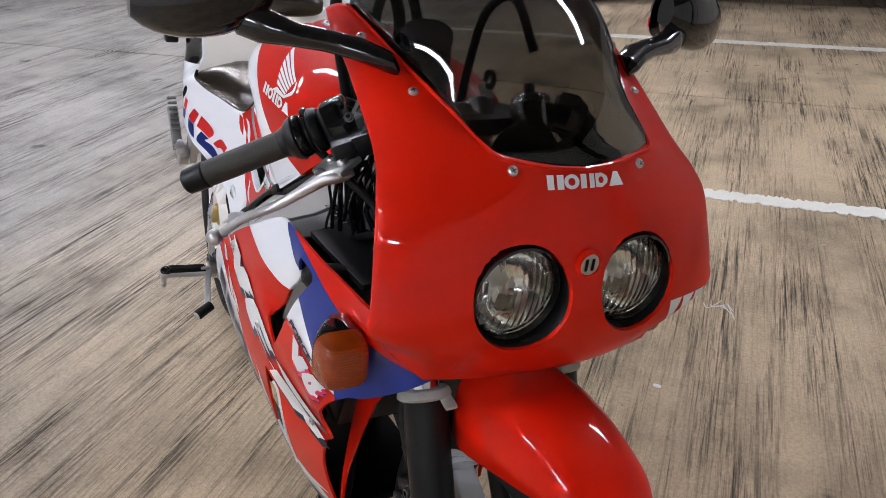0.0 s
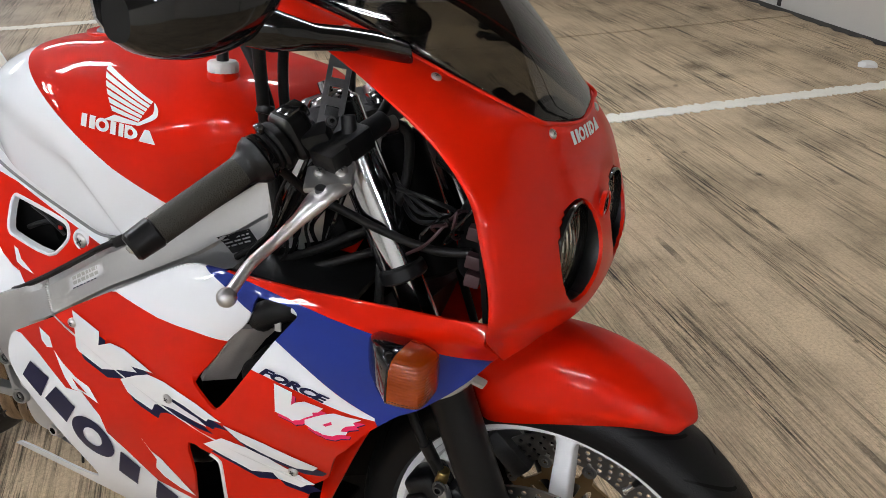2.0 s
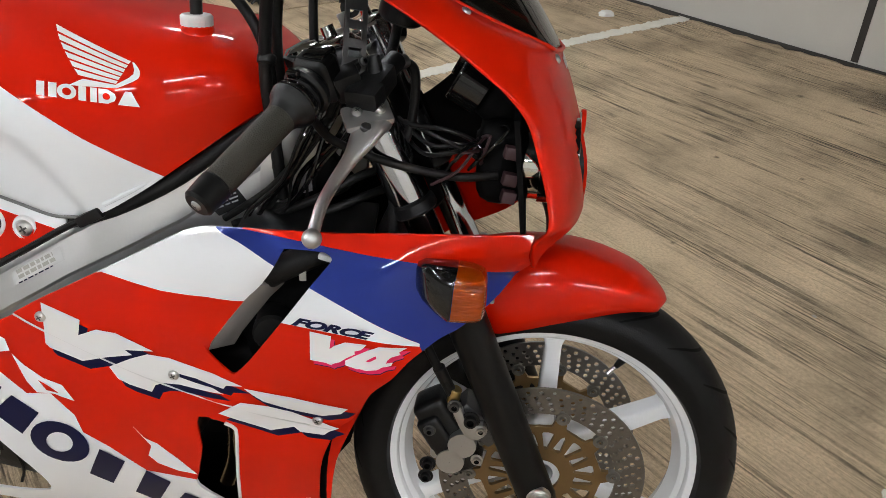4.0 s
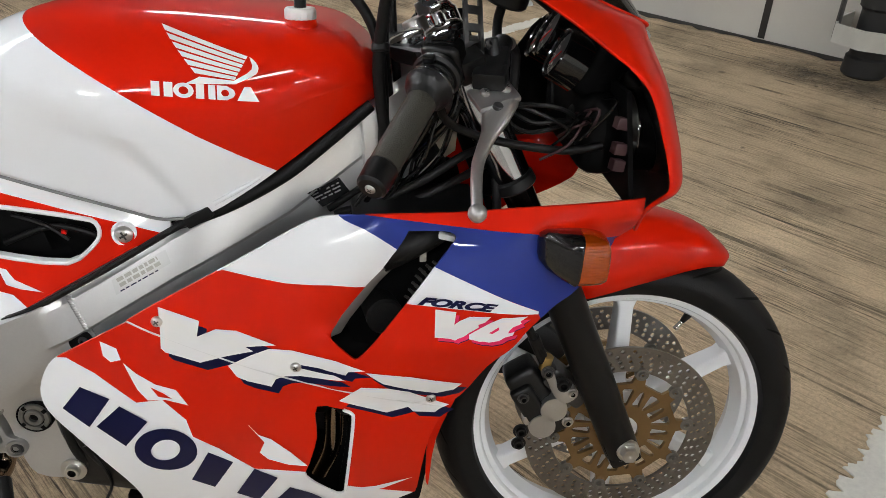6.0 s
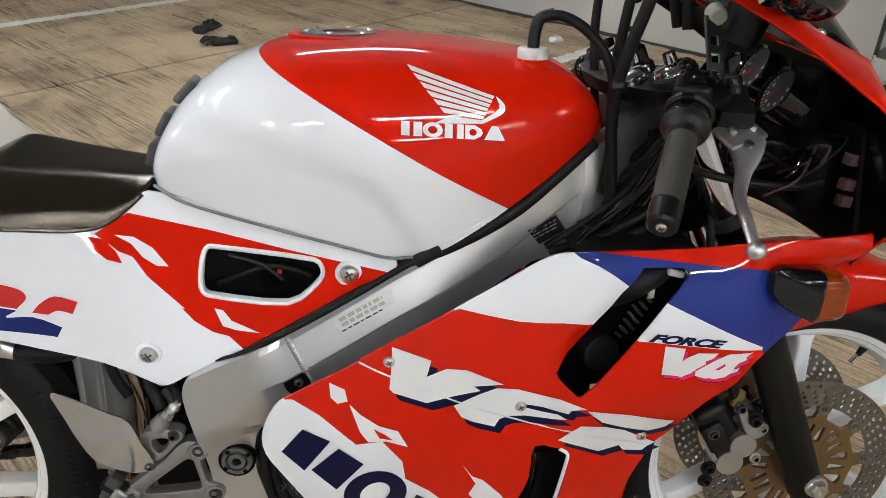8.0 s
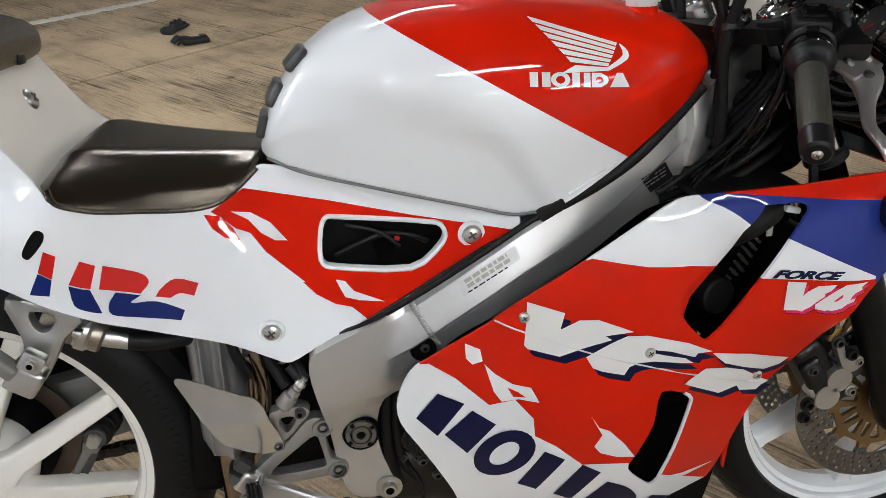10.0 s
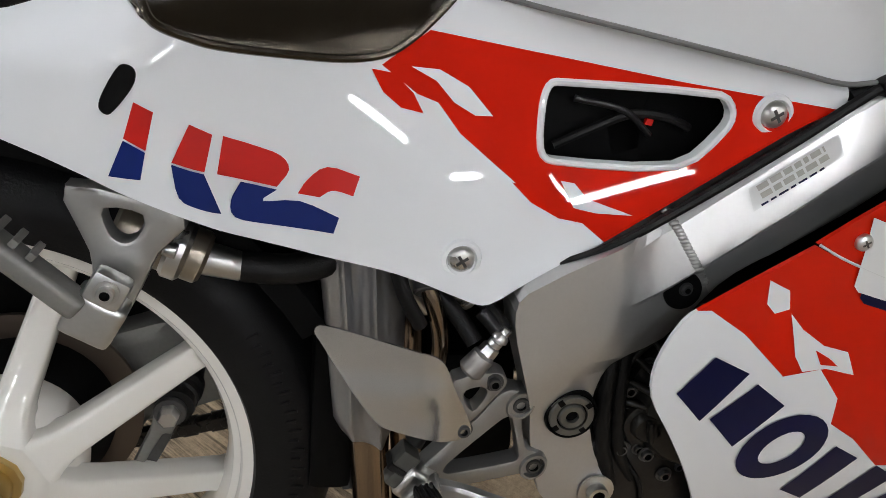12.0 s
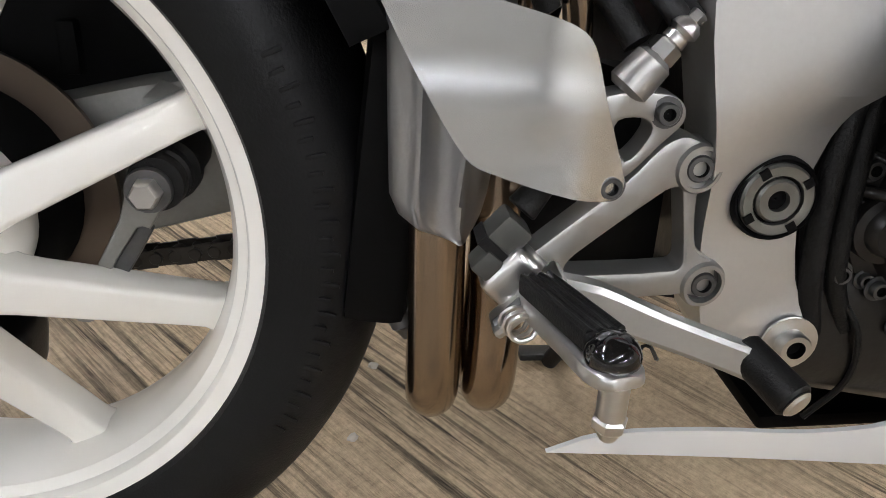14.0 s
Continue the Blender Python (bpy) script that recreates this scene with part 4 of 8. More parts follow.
# frame
FRAME_OUT = spline([(0.302, 0.80), (0.194, 0.721), (0.099, 0.67), (0.059, 0.649), (-0.079, 0.565), (-0.197, 0.51), (-0.206, 0.483), (-0.195, 0.427), (-0.188, 0.397), (-0.18, 0.33), (-0.165, 0.285), (-0.123, 0.275), (-0.104, 0.293), (-0.12, 0.33),
                    (-0.128, 0.38), (-0.116, 0.431), (-0.075, 0.456), (-0.036, 0.505), (0.005, 0.53), (0.131, 0.595), (0.227, 0.645), (0.298, 0.655), (0.33, 0.70), (0.335, 0.77)], n=3)
CREASE, STEP, ROLL = [[(x, frame_top(x) - d) for x in (-0.30, -0.197, -0.079, 0.059, 0.194, 0.302, 0.36)] + [(0.40, 0.95), (-0.30, 0.95)] for d in (0.055, 0.060, 0.010)]
# the bright extruded beam ahead of the weld
BEAM = [(-0.105, 0.611), (-0.081, 0.567), (-0.047, 0.506), (-0.020, 0.457), (0.42, 0.457), (0.42, 0.96), (-0.105, 0.96)]
for mirror in (False, True):
    panel("frame_spar", FRAME_OUT, frame_y, [SPAR, SPAR_BRIGHT], bike, [(0, STEP), (0, CREASE), (0, ROLL), (1, BEAM)], thick=0.045, step=0.010, sharp=11, label="silver aluminium twin-spar frame side", mirror=mirror)

for side in (-1, 1):
    rings = []
    for x, y, z0, z1, t in ((0.285, 0.098, 0.690, 0.790, 0.016), (0.320, 0.092, 0.690, 0.812, 0.018), (0.355, 0.070, 0.695, 0.832, 0.020), (0.385, 0.046, 0.705, 0.842, 0.022), (0.405, 0.034, 0.715, 0.845, 0.020)):
        rings.append([Vector((x, side * (y - t), z0)), Vector((x, side * y, z0 + 0.006)), Vector((x + 0.004, side * (y + 0.004), (z0 + z1) / 2)), Vector((x, side * y, z1 - 0.008)), Vector((x - 0.004, side * (y - t), z1))])
    part("steering_head", loft(refine(rings, 3)), SPAR_BRIGHT, bike, "bare aluminium steering head casting")
# block added so that no floor shows and the gap stays dark
part("head_shadow_box", box((0.315, 0.0, 0.715), (0.13, 0.15, 0.10), pose(0, 0, 0, 0, -30, 0), 0.01), DARK, bike, "black filler block that darkens the gap between the spars")

# ---- surfaces to lay decals on ----
def tank_y(x, z):
    hit = TANK_TREE.ray_cast(Vector((x, -1, z)), Vector((0, 1, 0)))
    return hit[0].y if hit[0] else -0.16


def nose_x(y, z):
    hit = NOSE_TREE.ray_cast(Vector((2, y, z)), Vector((-1, 0, 0)))
    return hit[0].x if hit[0] else 0.64


def nose_decal(name, outlines, mat, label="", holes=()):
    bm = bmesh.new()
    for o in outlines:
        vs, faces, _ = flat_mesh(o, (), holes, 0.008)
        used = sorted({i for fc in faces for i in fc})
        vv = {i: bm.verts.new((nose_x(*vs[i]) + 0.0010, vs[i][0], vs[i][1])) for i in used}
        for fc in faces:
            bm.faces.new([vv[i] for i in fc])
    return part(name, bm, mat, nose, label)


def lettering(text, at, size, turn, shear, depth, mat, parent, name="lettering", lift=0.0012, stretch=1.0, bold=0.0):
    """Words in the built-in font, laid on the surface y = depth(x, z)."""
    curve = bpy.data.curves.new(name, "FONT")
    curve.body, curve.size, curve.shear, curve.offset = text, size, shear, bold
    tmp = new("tmp", curve)
    me = bpy.data.meshes.new_from_object(tmp.evaluated_get(bpy.context.evaluated_depsgraph_get()))
    bpy.data.objects.remove(tmp)
    bm = bmesh.new()
    bm.from_mesh(me)
    bpy.data.meshes.remove(me)
    c, s = math.cos(radians(turn)), math.sin(radians(turn))
    for v in bm.verts:
        u, w = v.co.x * stretch, v.co.y
        x, z = at[0] + u * c - w * s, at[1] + u * s + w * c
        v.co = (x, depth(x, z) - lift, z)
    return part(name, bm, mat, parent)


def moved(poly, dx, dz):
    return [(x + dx, z + dz) for x, z in poly]


def bars(x0, z0, turn, rows, length, pitch, thick, depth, mat, parent, seed=3):
    """Unreadable print: short bars in rows."""
    rnd = random.Random(seed)
    out = []
    c, s = math.cos(radians(turn)), math.sin(radians(turn))
    for r in range(rows):
        u = 0.0
        while u < length:
            w = rnd.uniform(0.004, 0.011)
            w = min(w, length - u)
            q = [(u, -r * pitch), (u + w, -r * pitch), (u + w, -r * pitch + thick), (u, -r * pitch + thick)]
            out.append([(x0 + a * c - b * s, z0 + a * s + b * c) for a, b in q])
            u += w + 0.0022
    return decal("print", out, depth, mat, parent, 0.0014, 0.02)


# ---- side decals ----
up, low, tail = SIDES["up", False], SIDES["low", False], SIDES["tail", False]
MARK_A = [(0.0503, 0.5788), (0.0961, 0.56), (0.0913, 0.5386), (0.1142, 0.5488), (0.1382, 0.5468), (0.1836, 0.5265), (0.1476, 0.5245), (0.1563, 0.5183), (0.1242, 0.5117), (0.0918, 0.5026), (0.052, 0.5172), (0.0475, 0.5226), (0.0494, 0.548)]
MARK_B = [(0.1247, 0.4982), (0.153, 0.5128), (0.1752, 0.5217), (0.2017, 0.5196), (0.2541, 0.5043), (0.29, 0.4872), (0.2698, 0.4873), (0.2661, 0.4824), (0.2333, 0.4945), (0.2034, 0.5006), (0.2011, 0.4974), (0.2328, 0.488), (0.2528, 0.4831), (0.2656, 0.4738), (0.2121, 0.4829), (0.1917, 0.4826), (0.1811, 0.4784), (0.1752, 0.4673), (0.1469, 0.4755), (0.1342, 0.482)]
MARK_C = [(0.2905, 0.4845), (0.3471, 0.4729), (0.4138, 0.4509), (0.4038, 0.4396), (0.3808, 0.4365), (0.3461, 0.4496), (0.3124, 0.4642), (0.2994, 0.4758)]
MARK_D = [(0.2567, 0.4434), (0.285, 0.4613), (0.3187, 0.4554), (0.3459, 0.4452), (0.3876, 0.4155), (0.3992, 0.4092), (0.3875, 0.4050), (0.3801, 0.3990), (0.3514, 0.4066), (0.3445, 0.416), (0.3162, 0.4118), (0.2893, 0.4263)]
for k, o in enumerate((MARK_A, MARK_B, MARK_C, MARK_D)):
    shade = moved(o, 0.008, -0.011)
    decal("emblem_shadow", [shade], fair_y, NAVY, up, 0.0012, 0.012)
    decal("emblem_block", [o], fair_y, DECAL_WHITE, up, 0.0020, 0.012)
# blocks of the maker's name low on the fairing
def oval(cx, cz, a, b, turn, n=28):
    c, q = math.cos(radians(turn)), math.sin(radians(turn))
    return [(cx + a * math.cos(t) * c - b * math.sin(t) * q, cz + a * math.cos(t) * q + b * math.sin(t) * c) for t in (2 * math.pi * i / n for i in range(n))]


NAME_BARS = [[(-0.0563, 0.4675), (-0.0239, 0.4487), (-0.0570, 0.4025), (-0.0831, 0.4346)], [(-0.0141, 0.4371), (0.0161, 0.4111), (-0.0190, 0.3673), (-0.0484, 0.4035)],
             [(0.0834, 0.3537), (0.1130, 0.3330), (0.0800, 0.2750), (0.0520, 0.2940)], [(0.1390, 0.3180), (0.1680, 0.2960), (0.1350, 0.2380), (0.1070, 0.2580)],
             [(0.262, 0.215), (0.322, 0.178), (0.288, 0.148), (0.238, 0.172)]]
for o in NAME_BARS:
    decal("name_block", [o], fair_y, NAVY, low, 0.0012, label="plain navy block")
decal("name_block", [oval(0.0300, 0.3580, 0.0385, 0.0425, -40)], fair_y, NAVY, low, 0.0012, 0.008, holes=[oval(0.0296, 0.3585, 0.0165, 0.0225, -40)], label="plain navy ring")
decal("name_block", [spline([(0.182, 0.272, 1), (0.214, 0.252), (0.236, 0.222), (0.232, 0.194), (0.215, 0.175, 1), (0.148, 0.222, 1)], n=4)], fair_y, NAVY, low, 0.0012, label="plain navy half round")
FLAMES = [[(-0.023, 0.532), (-0.005, 0.522), (-0.002, 0.506), (-0.014, 0.503), (-0.022, 0.512)], [(0.000, 0.502), (0.013, 0.487), (0.035, 0.470), (0.058, 0.462), (0.070, 0.438), (0.043, 0.447), (0.022, 0.446), (0.012, 0.462)],
          [(0.139, 0.407), (0.152, 0.386), (0.167, 0.378), (0.19, 0.352), (0.211, 0.322), (0.185, 0.326), (0.160, 0.338), (0.150, 0.352), (0.158, 0.372)], [(0.262, 0.262), (0.30, 0.256), (0.352, 0.262), (0.31, 0.246), (0.27, 0.246)]]
for o in FLAMES:
    decal("flame", [o], fair_y, WHITE, low, 0.0010)
decal("flame", [[(0.028, 0.467), (0.042, 0.458), (0.052, 0.449), (0.036, 0.452)]], fair_y, RED, low, 0.0018)
TAIL_FLAMES = [[(-0.281, 0.679), (-0.259, 0.676), (-0.237, 0.663), (-0.219, 0.641), (-0.233, 0.642), (-0.249, 0.652), (-0.262, 0.668)], [(-0.166, 0.591), (-0.155, 0.589), (-0.145, 0.577), (-0.109, 0.564), (-0.139, 0.566), (-0.156, 0.570), (-0.160, 0.578)]]
for o in TAIL_FLAMES:
    decal("flame", [o], tail_y, WHITE, tail, 0.0010)
for o in ([(-0.311, 0.679), (-0.294, 0.675), (-0.280, 0.660), (-0.273, 0.645), (-0.290, 0.650), (-0.303, 0.662)], [(-0.205, 0.591), (-0.178, 0.586), (-0.160, 0.572), (-0.148, 0.558), (-0.168, 0.562), (-0.19, 0.575)]):
    decal("flame", [o], tail_y, RED, tail, 0.0010)
# two-tone club emblem on the tail: plain slanted blocks, red over blue
UPPER = [[(-0.4631, 0.6754), (-0.4527, 0.6682), (-0.4600, 0.6445), (-0.4718, 0.6534)], [(-0.4337, 0.6575), (-0.4209, 0.6485), (-0.4272, 0.6260), (-0.4458, 0.6355)],
         spline([(-0.4146, 0.6465, 1), (-0.396, 0.6370), (-0.3790, 0.6270), (-0.3739, 0.6163), (-0.3830, 0.6064, 1), (-0.4200, 0.6230, 1)], n=3), spline([(-0.3690, 0.5990, 1), (-0.3615, 0.6075), (-0.3468, 0.6138), (-0.3235, 0.6037, 1), (-0.3293, 0.5902, 1), (-0.344, 0.5965), (-0.354, 0.5935, 1)], n=3)]
LOWER = [[(-0.4722, 0.6522), (-0.4604, 0.6434), (-0.4654, 0.6259), (-0.4842, 0.6297)], spline([(-0.4462, 0.6343, 1), (-0.4276, 0.6248, 1), (-0.4193, 0.5970, 1), (-0.4330, 0.6030), (-0.4440, 0.6120)], n=3),
         spline([(-0.4060, 0.6150, 1), (-0.3830, 0.6045, 1), (-0.3929, 0.5990), (-0.3682, 0.5936), (-0.3406, 0.5764, 1), (-0.3454, 0.5658, 1), (-0.3921, 0.5833), (-0.4110, 0.5925), (-0.4130, 0.6040)], n=3)]
for o in UPPER:
    decal("emblem_block", [o], tail_y, DECAL_RED, tail, 0.0012)
for o in LOWER:
    decal("emblem_block", [o], tail_y, DECAL_BLUE, tail, 0.0012)
# no opening is cut: a dark film paints the slot's shaded inside
decal("vent_slot", [spline([(-0.468, 0.698), (-0.460, 0.695), (-0.462, 0.685), (-0.477, 0.669), (-0.483, 0.672), (-0.481, 0.680)], n=4)], tail_y, DARK, tail, 0.0010)
# the window's raised white rim
bm = bmesh.new()
ring = resample(TAIL_WIN, 0.008)
cx, cz = sum(q[0] for q in ring) / len(ring), sum(q[1] for q in ring) / len(ring)
rings = []
for i, q in enumerate(ring):
    a, b = Vector(ring[i - 1]), Vector(ring[(i + 1) % len(ring)])
    nrm = Vector((b.y - a.y, a.x - b.x)).normalized()
    if nrm.dot(Vector((q[0] - cx, q[1] - cz))) < 0:
        nrm = -nrm
    y = tail_y(*q)
    prof = [(-0.0010, 0.009), (-0.0010, -0.001), (0.0006, -0.0026), (0.0030, -0.0026), (0.0046, -0.0008), (0.0048, 0.002)]
    rings.append([(q[0] + nrm.x * o, y + h, q[1] + nrm.y * o) for o, h in prof])
part("window_rim", loft(rings + [rings[0]], closed_rings=False), WHITE, tail, "white rim round the opening")
screw((-0.001, tail_y(0, 0.641) - 0.001, 0.641), 0.011, tail)
screw((-0.247, tail_y(-0.247, 0.534) - 0.001, 0.534), 0.011, tail)
for x, z in ((-0.001, 0.641), (-0.247, 0.534)):
    part("screw_cup", lathe([(0.0105, 0.001), (0.0125, -0.003), (0.0155, -0.002), (0.017, 0.001)], 28, "y", (x, tail_y(x, z), z)), WHITE, tail)
for x, z in ((0.047, 0.559), (0.206, 0.496), (0.374, 0.427)):
    screw((x, fair_y(x, z) - 0.003, z), 0.0068, low)
part("duct_rim", tube([(x, fair_y(x, z) - 0.0006, z) for x, z in ((0.262, 0.4265), (0.2715, 0.418), (0.2735, 0.404), (0.266, 0.330), (0.2575, 0.258))], 0.0024, 8), WHITE, low, "white edge of the lower duct")
# words by the scoop
lettering("FORCE", (0.3534, 0.5822), 0.0140, -6.4, 0.42, fair_y, NAVY, up, stretch=2.02, bold=0.0008)
V_MARK = [(0.375, 0.5755), (0.4002, 0.572), (0.3982, 0.5544), (0.4042, 0.5597), (0.4168, 0.5656), (0.4421, 0.5651), (0.4354, 0.5576), (0.4275, 0.5546), (0.4281, 0.5508), (0.4175, 0.5441), (0.4102, 0.5381), (0.4029, 0.5352), (0.4002, 0.5329), (0.3936, 0.5353), (0.375, 0.5372)]
FOUR_MARK = [(0.456, 0.5633), (0.4885, 0.5627), (0.4812, 0.5583), (0.4792, 0.5568), (0.4812, 0.5537), (0.4706, 0.55), (0.466, 0.5455), (0.4646, 0.5417), (0.4726, 0.5431), (0.4706, 0.5385), (0.4613, 0.5364), (0.454, 0.5319), (0.4414, 0.5299), (0.4341, 0.5315), (0.4308, 0.5308), (0.4168, 0.5349), (0.4168, 0.541), (0.4294, 0.5492), (0.4427, 0.5574)]
FOUR_EYE = [(0.4527, 0.5511), (0.4407, 0.5429), (0.4454, 0.5421), (0.4534, 0.5473)]
for dx, dz, lift, mat in ((0.0045, -0.0062, 0.0008, NAVY), (0.0040, -0.0048, 0.0012, PINK), (0.0, 0.0, 0.0016, DECAL_WHITE)):
    decal("lettering", [moved(V_MARK, dx, dz)], fair_y, mat, up, lift)
    decal("lettering", [moved(FOUR_MARK, dx, dz)], fair_y, mat, up, lift, holes=() if dx else (FOUR_EYE,))

# tank marks: a fan of plain strips and a row of plain blocks
FAN = []
for i in range(6):
    u, w = i / 5.6, (i + 0.72) / 5.6
    a0, a1 = Vector((0.066, 0.888)).lerp(Vector((0.106, 0.842)), u), Vector((0.066, 0.888)).lerp(Vector((0.106, 0.842)), w)
    b0, b1 = Vector((0.163, 0.858)).lerp(Vector((0.150, 0.835)), u), Vector((0.163, 0.858)).lerp(Vector((0.150, 0.835)), w)
    FAN.append([tuple(a0), tuple(b0), tuple(b1), tuple(a1)])
decal("wing_strip", FAN, tank_y, DECAL_WHITE, tank, 0.0012)
decal("wing_strip", [spline([(0.165, 0.8575), (0.1745, 0.849), (0.1726, 0.8405), (0.1505, 0.8300, 1), (0.096, 0.8300, 1), (0.112, 0.8375, 1), (0.149, 0.8335, 1), (0.168, 0.8455)], n=3)], tank_y, DECAL_WHITE, tank, 0.0012)


def name_row(x0, z0, length, height, slope):
    """A row of plain shapes in place of a maker's name: bars, a ring, bars, a half round and a wedge, as (outline, holes)."""
    def at(u, v):
        return (x0 + length * u, z0 + slope * length * u + height * v)

    def bar(u0, u1):
        return [at(u0, 0), at(u1, 0), at(u1, 1), at(u0, 1)]

    def ring(u, a, b):
        return [at(u + a * math.cos(t), 0.5 + b * math.sin(t)) for t in (2 * math.pi * i / 20 for i in range(20))]
    return [(bar(0.0, 0.080), ()), (bar(0.118, 0.200), ()), (ring(0.300, 0.095, 0.52), [ring(0.300, 0.045, 0.27)]), (bar(0.415, 0.490), ()), (bar(0.530, 0.595), ()),
            ([at(0.610, 0), at(0.70, 0), at(0.765, 0.25), at(0.78, 0.5), at(0.765, 0.75), at(0.70, 1), at(0.610, 1)], [ring(0.685, 0.036, 0.24)]), ([at(0.795, 0), at(1.0, 0), at(0.925, 1), at(0.865, 1)], ())]


for o, gaps in name_row(0.0595, 0.8175, 0.116, 0.0152, -0.055):
    decal("name_block", [o], tank_y, DECAL_WHITE, tank, 0.0012, 0.006, holes=gaps)
# nose marks
for o, gaps in name_row(-0.0444, 0.8655, 0.0950, 0.0130, 0.0):
    nose_decal("name_block", [o], DECAL_WHITE, holes=gaps)
for y0 in (0.128, 0.152, 0.176):
    nose_decal("emblem_block", [[(y0 + 0.004, 0.708), (y0 + 0.013, 0.708), (y0 + 0.021, 0.734), (y0, 0.734)]], DECAL_WHITE)

# ---- lamps in the nose ----
REFLECTOR = material("lamp reflector", (0.78, 0.76, 0.71), 0.07, 1.0)


def head_lamp(side):
    root = empty("head_lamp", bike, Matrix.Translation((0, side * LAMP_Y, LAMP_Z)))
    x0 = nose_x(0.0, LAMP_Z) - 0.029
    r = LAMP_R * 0.93
    part("bezel", lathe([(r * 1.02, x0 - 0.03), (r * 1.02, x0 + 0.012), (r * 0.97, x0 + 0.013), (r * 0.96, x0 - 0.03)], 48, "x"), BLACK_GLOSS, root)
    prof = [(0.001, x0 - 0.048)] + [(r * 0.95 * math.sin(a), x0 - 0.048 * math.cos(a) + 0.004) for a in (math.pi / 2 * i / 10 for i in range(1, 11))]
    prof += [(r * 0.96, x0 + 0.002), (r * 0.96, x0 - 0.05), (0.001, x0 - 0.052)]
    part("reflector", lathe(prof, 40, "x"), REFLECTOR, root, "mirror-bright reflector bowl")
    part("bulb_shield", lathe([(0.001, x0 - 0.004), (0.008, x0 - 0.006), (0.010, x0 - 0.014), (0.010, x0 - 0.046), (0.001, x0 - 0.046)], 20, "x"), STEEL, root)
    # fluted lens: a dome with shallow upright flutes and one level bar
    bm = bmesh.new()
    n, k = 44, 11
    grid = []
    for j in range(k + 1):
        row = []
        for i in range(n):
            a, q = 2 * math.pi * i / n, r * 0.955 * j / k
            y, z = q * math.cos(a), q * math.sin(a)
            x = x0 + 0.013 - 0.014 * (q / r)**2
            row.append(bm.verts.new((x, y, z)))
            if j == 0:
                break
        grid.append(row)
    for i in range(n):
        bm.faces.new((grid[0][0], grid[1][i], grid[1][(i + 1) % n]))
    for j in range(1, k):
        for i in range(n):
            bm.faces.new((grid[j][i], grid[j + 1][i], grid[j + 1][(i + 1) % n], grid[j][(i + 1) % n]))
    bmesh.ops.recalc_face_normals(bm, faces=bm.faces[:])
    lens = part("lens", bm, LENS, root, "clear fluted lamp lens")
    lens.visible_shadow = False
    t = lens.modifiers.new("thickness", "SOLIDIFY")
    t.thickness = 0.003
    return root


LENS = glass_material("fluted lens glass", (0.93, 0.95, 0.93), 0.0)
nt = LENS.node_tree
co = nt.nodes.new("ShaderNodeTexCoord")
wave = nt.nodes.new("ShaderNodeTexWave")
wave.bands_direction = "Y"
wave.inputs["Scale"].default_value = 38
wave.inputs["Distortion"].default_value = 0.6
bump = nt.nodes.new("ShaderNodeBump")
bump.inputs["Strength"].default_value = 0.2
bump.inputs["Distance"].default_value = 0.004
nt.links.new(co.outputs["Object"], wave.inputs["Vector"])
nt.links.new(wave.outputs["Fac"], bump.inputs["Height"])
nt.links.new(bump.outputs[0], nt.nodes["Principled BSDF"].inputs["Normal"])
for side in (-1, 1):
    head_lamp(side)
# round badge between the lamps, sunk in a shallow cup
xb = nose_x(0, 0.794) + 0.0025
part("badge_cup", lathe([(0.0155, xb - 0.003), (0.0155, xb + 0.0022), (0.0125, xb + 0.0026), (0.0115, xb - 0.003)], 32, "x", (0, 0, 0.794)), RED, nose)
part("badge", lathe([(0.0005, xb + 0.001), (0.0115, xb + 0.001), (0.0115, xb - 0.004), (0.0005, xb - 0.004)], 28, "x", (0, 0, 0.794)), ALU, nose, "round silver badge")
for y, w in ((-0.0045, 0.003), (0.0035, 0.003)):
    part("badge_bar", box((xb + 0.0016, y, 0.794), (0.001, w, 0.013)), DARK, nose)
# windscreen screws
for side in (-1, 1):
    for x, y, z, d in ((0.629, 0.079, 0.882, (0.6, -0.35, 0.75)), (0.524, 0.142, 0.927, (0.3, -0.75, 0.6)), (0.44, 0.166, 0.965, (0.2, -0.8, 0.6))):
        dd = Vector((d[0], d[1] * -side, d[2])).normalized() if side > 0 else Vector(d).normalized()
        near = NOSE_TREE.find_nearest(Vector((x, side * y, z)))
        nn = near[1] if near[1].dot(dd) > 0 else -near[1]
        screw(near[0] + nn * 0.001, 0.0055, nose, nn)

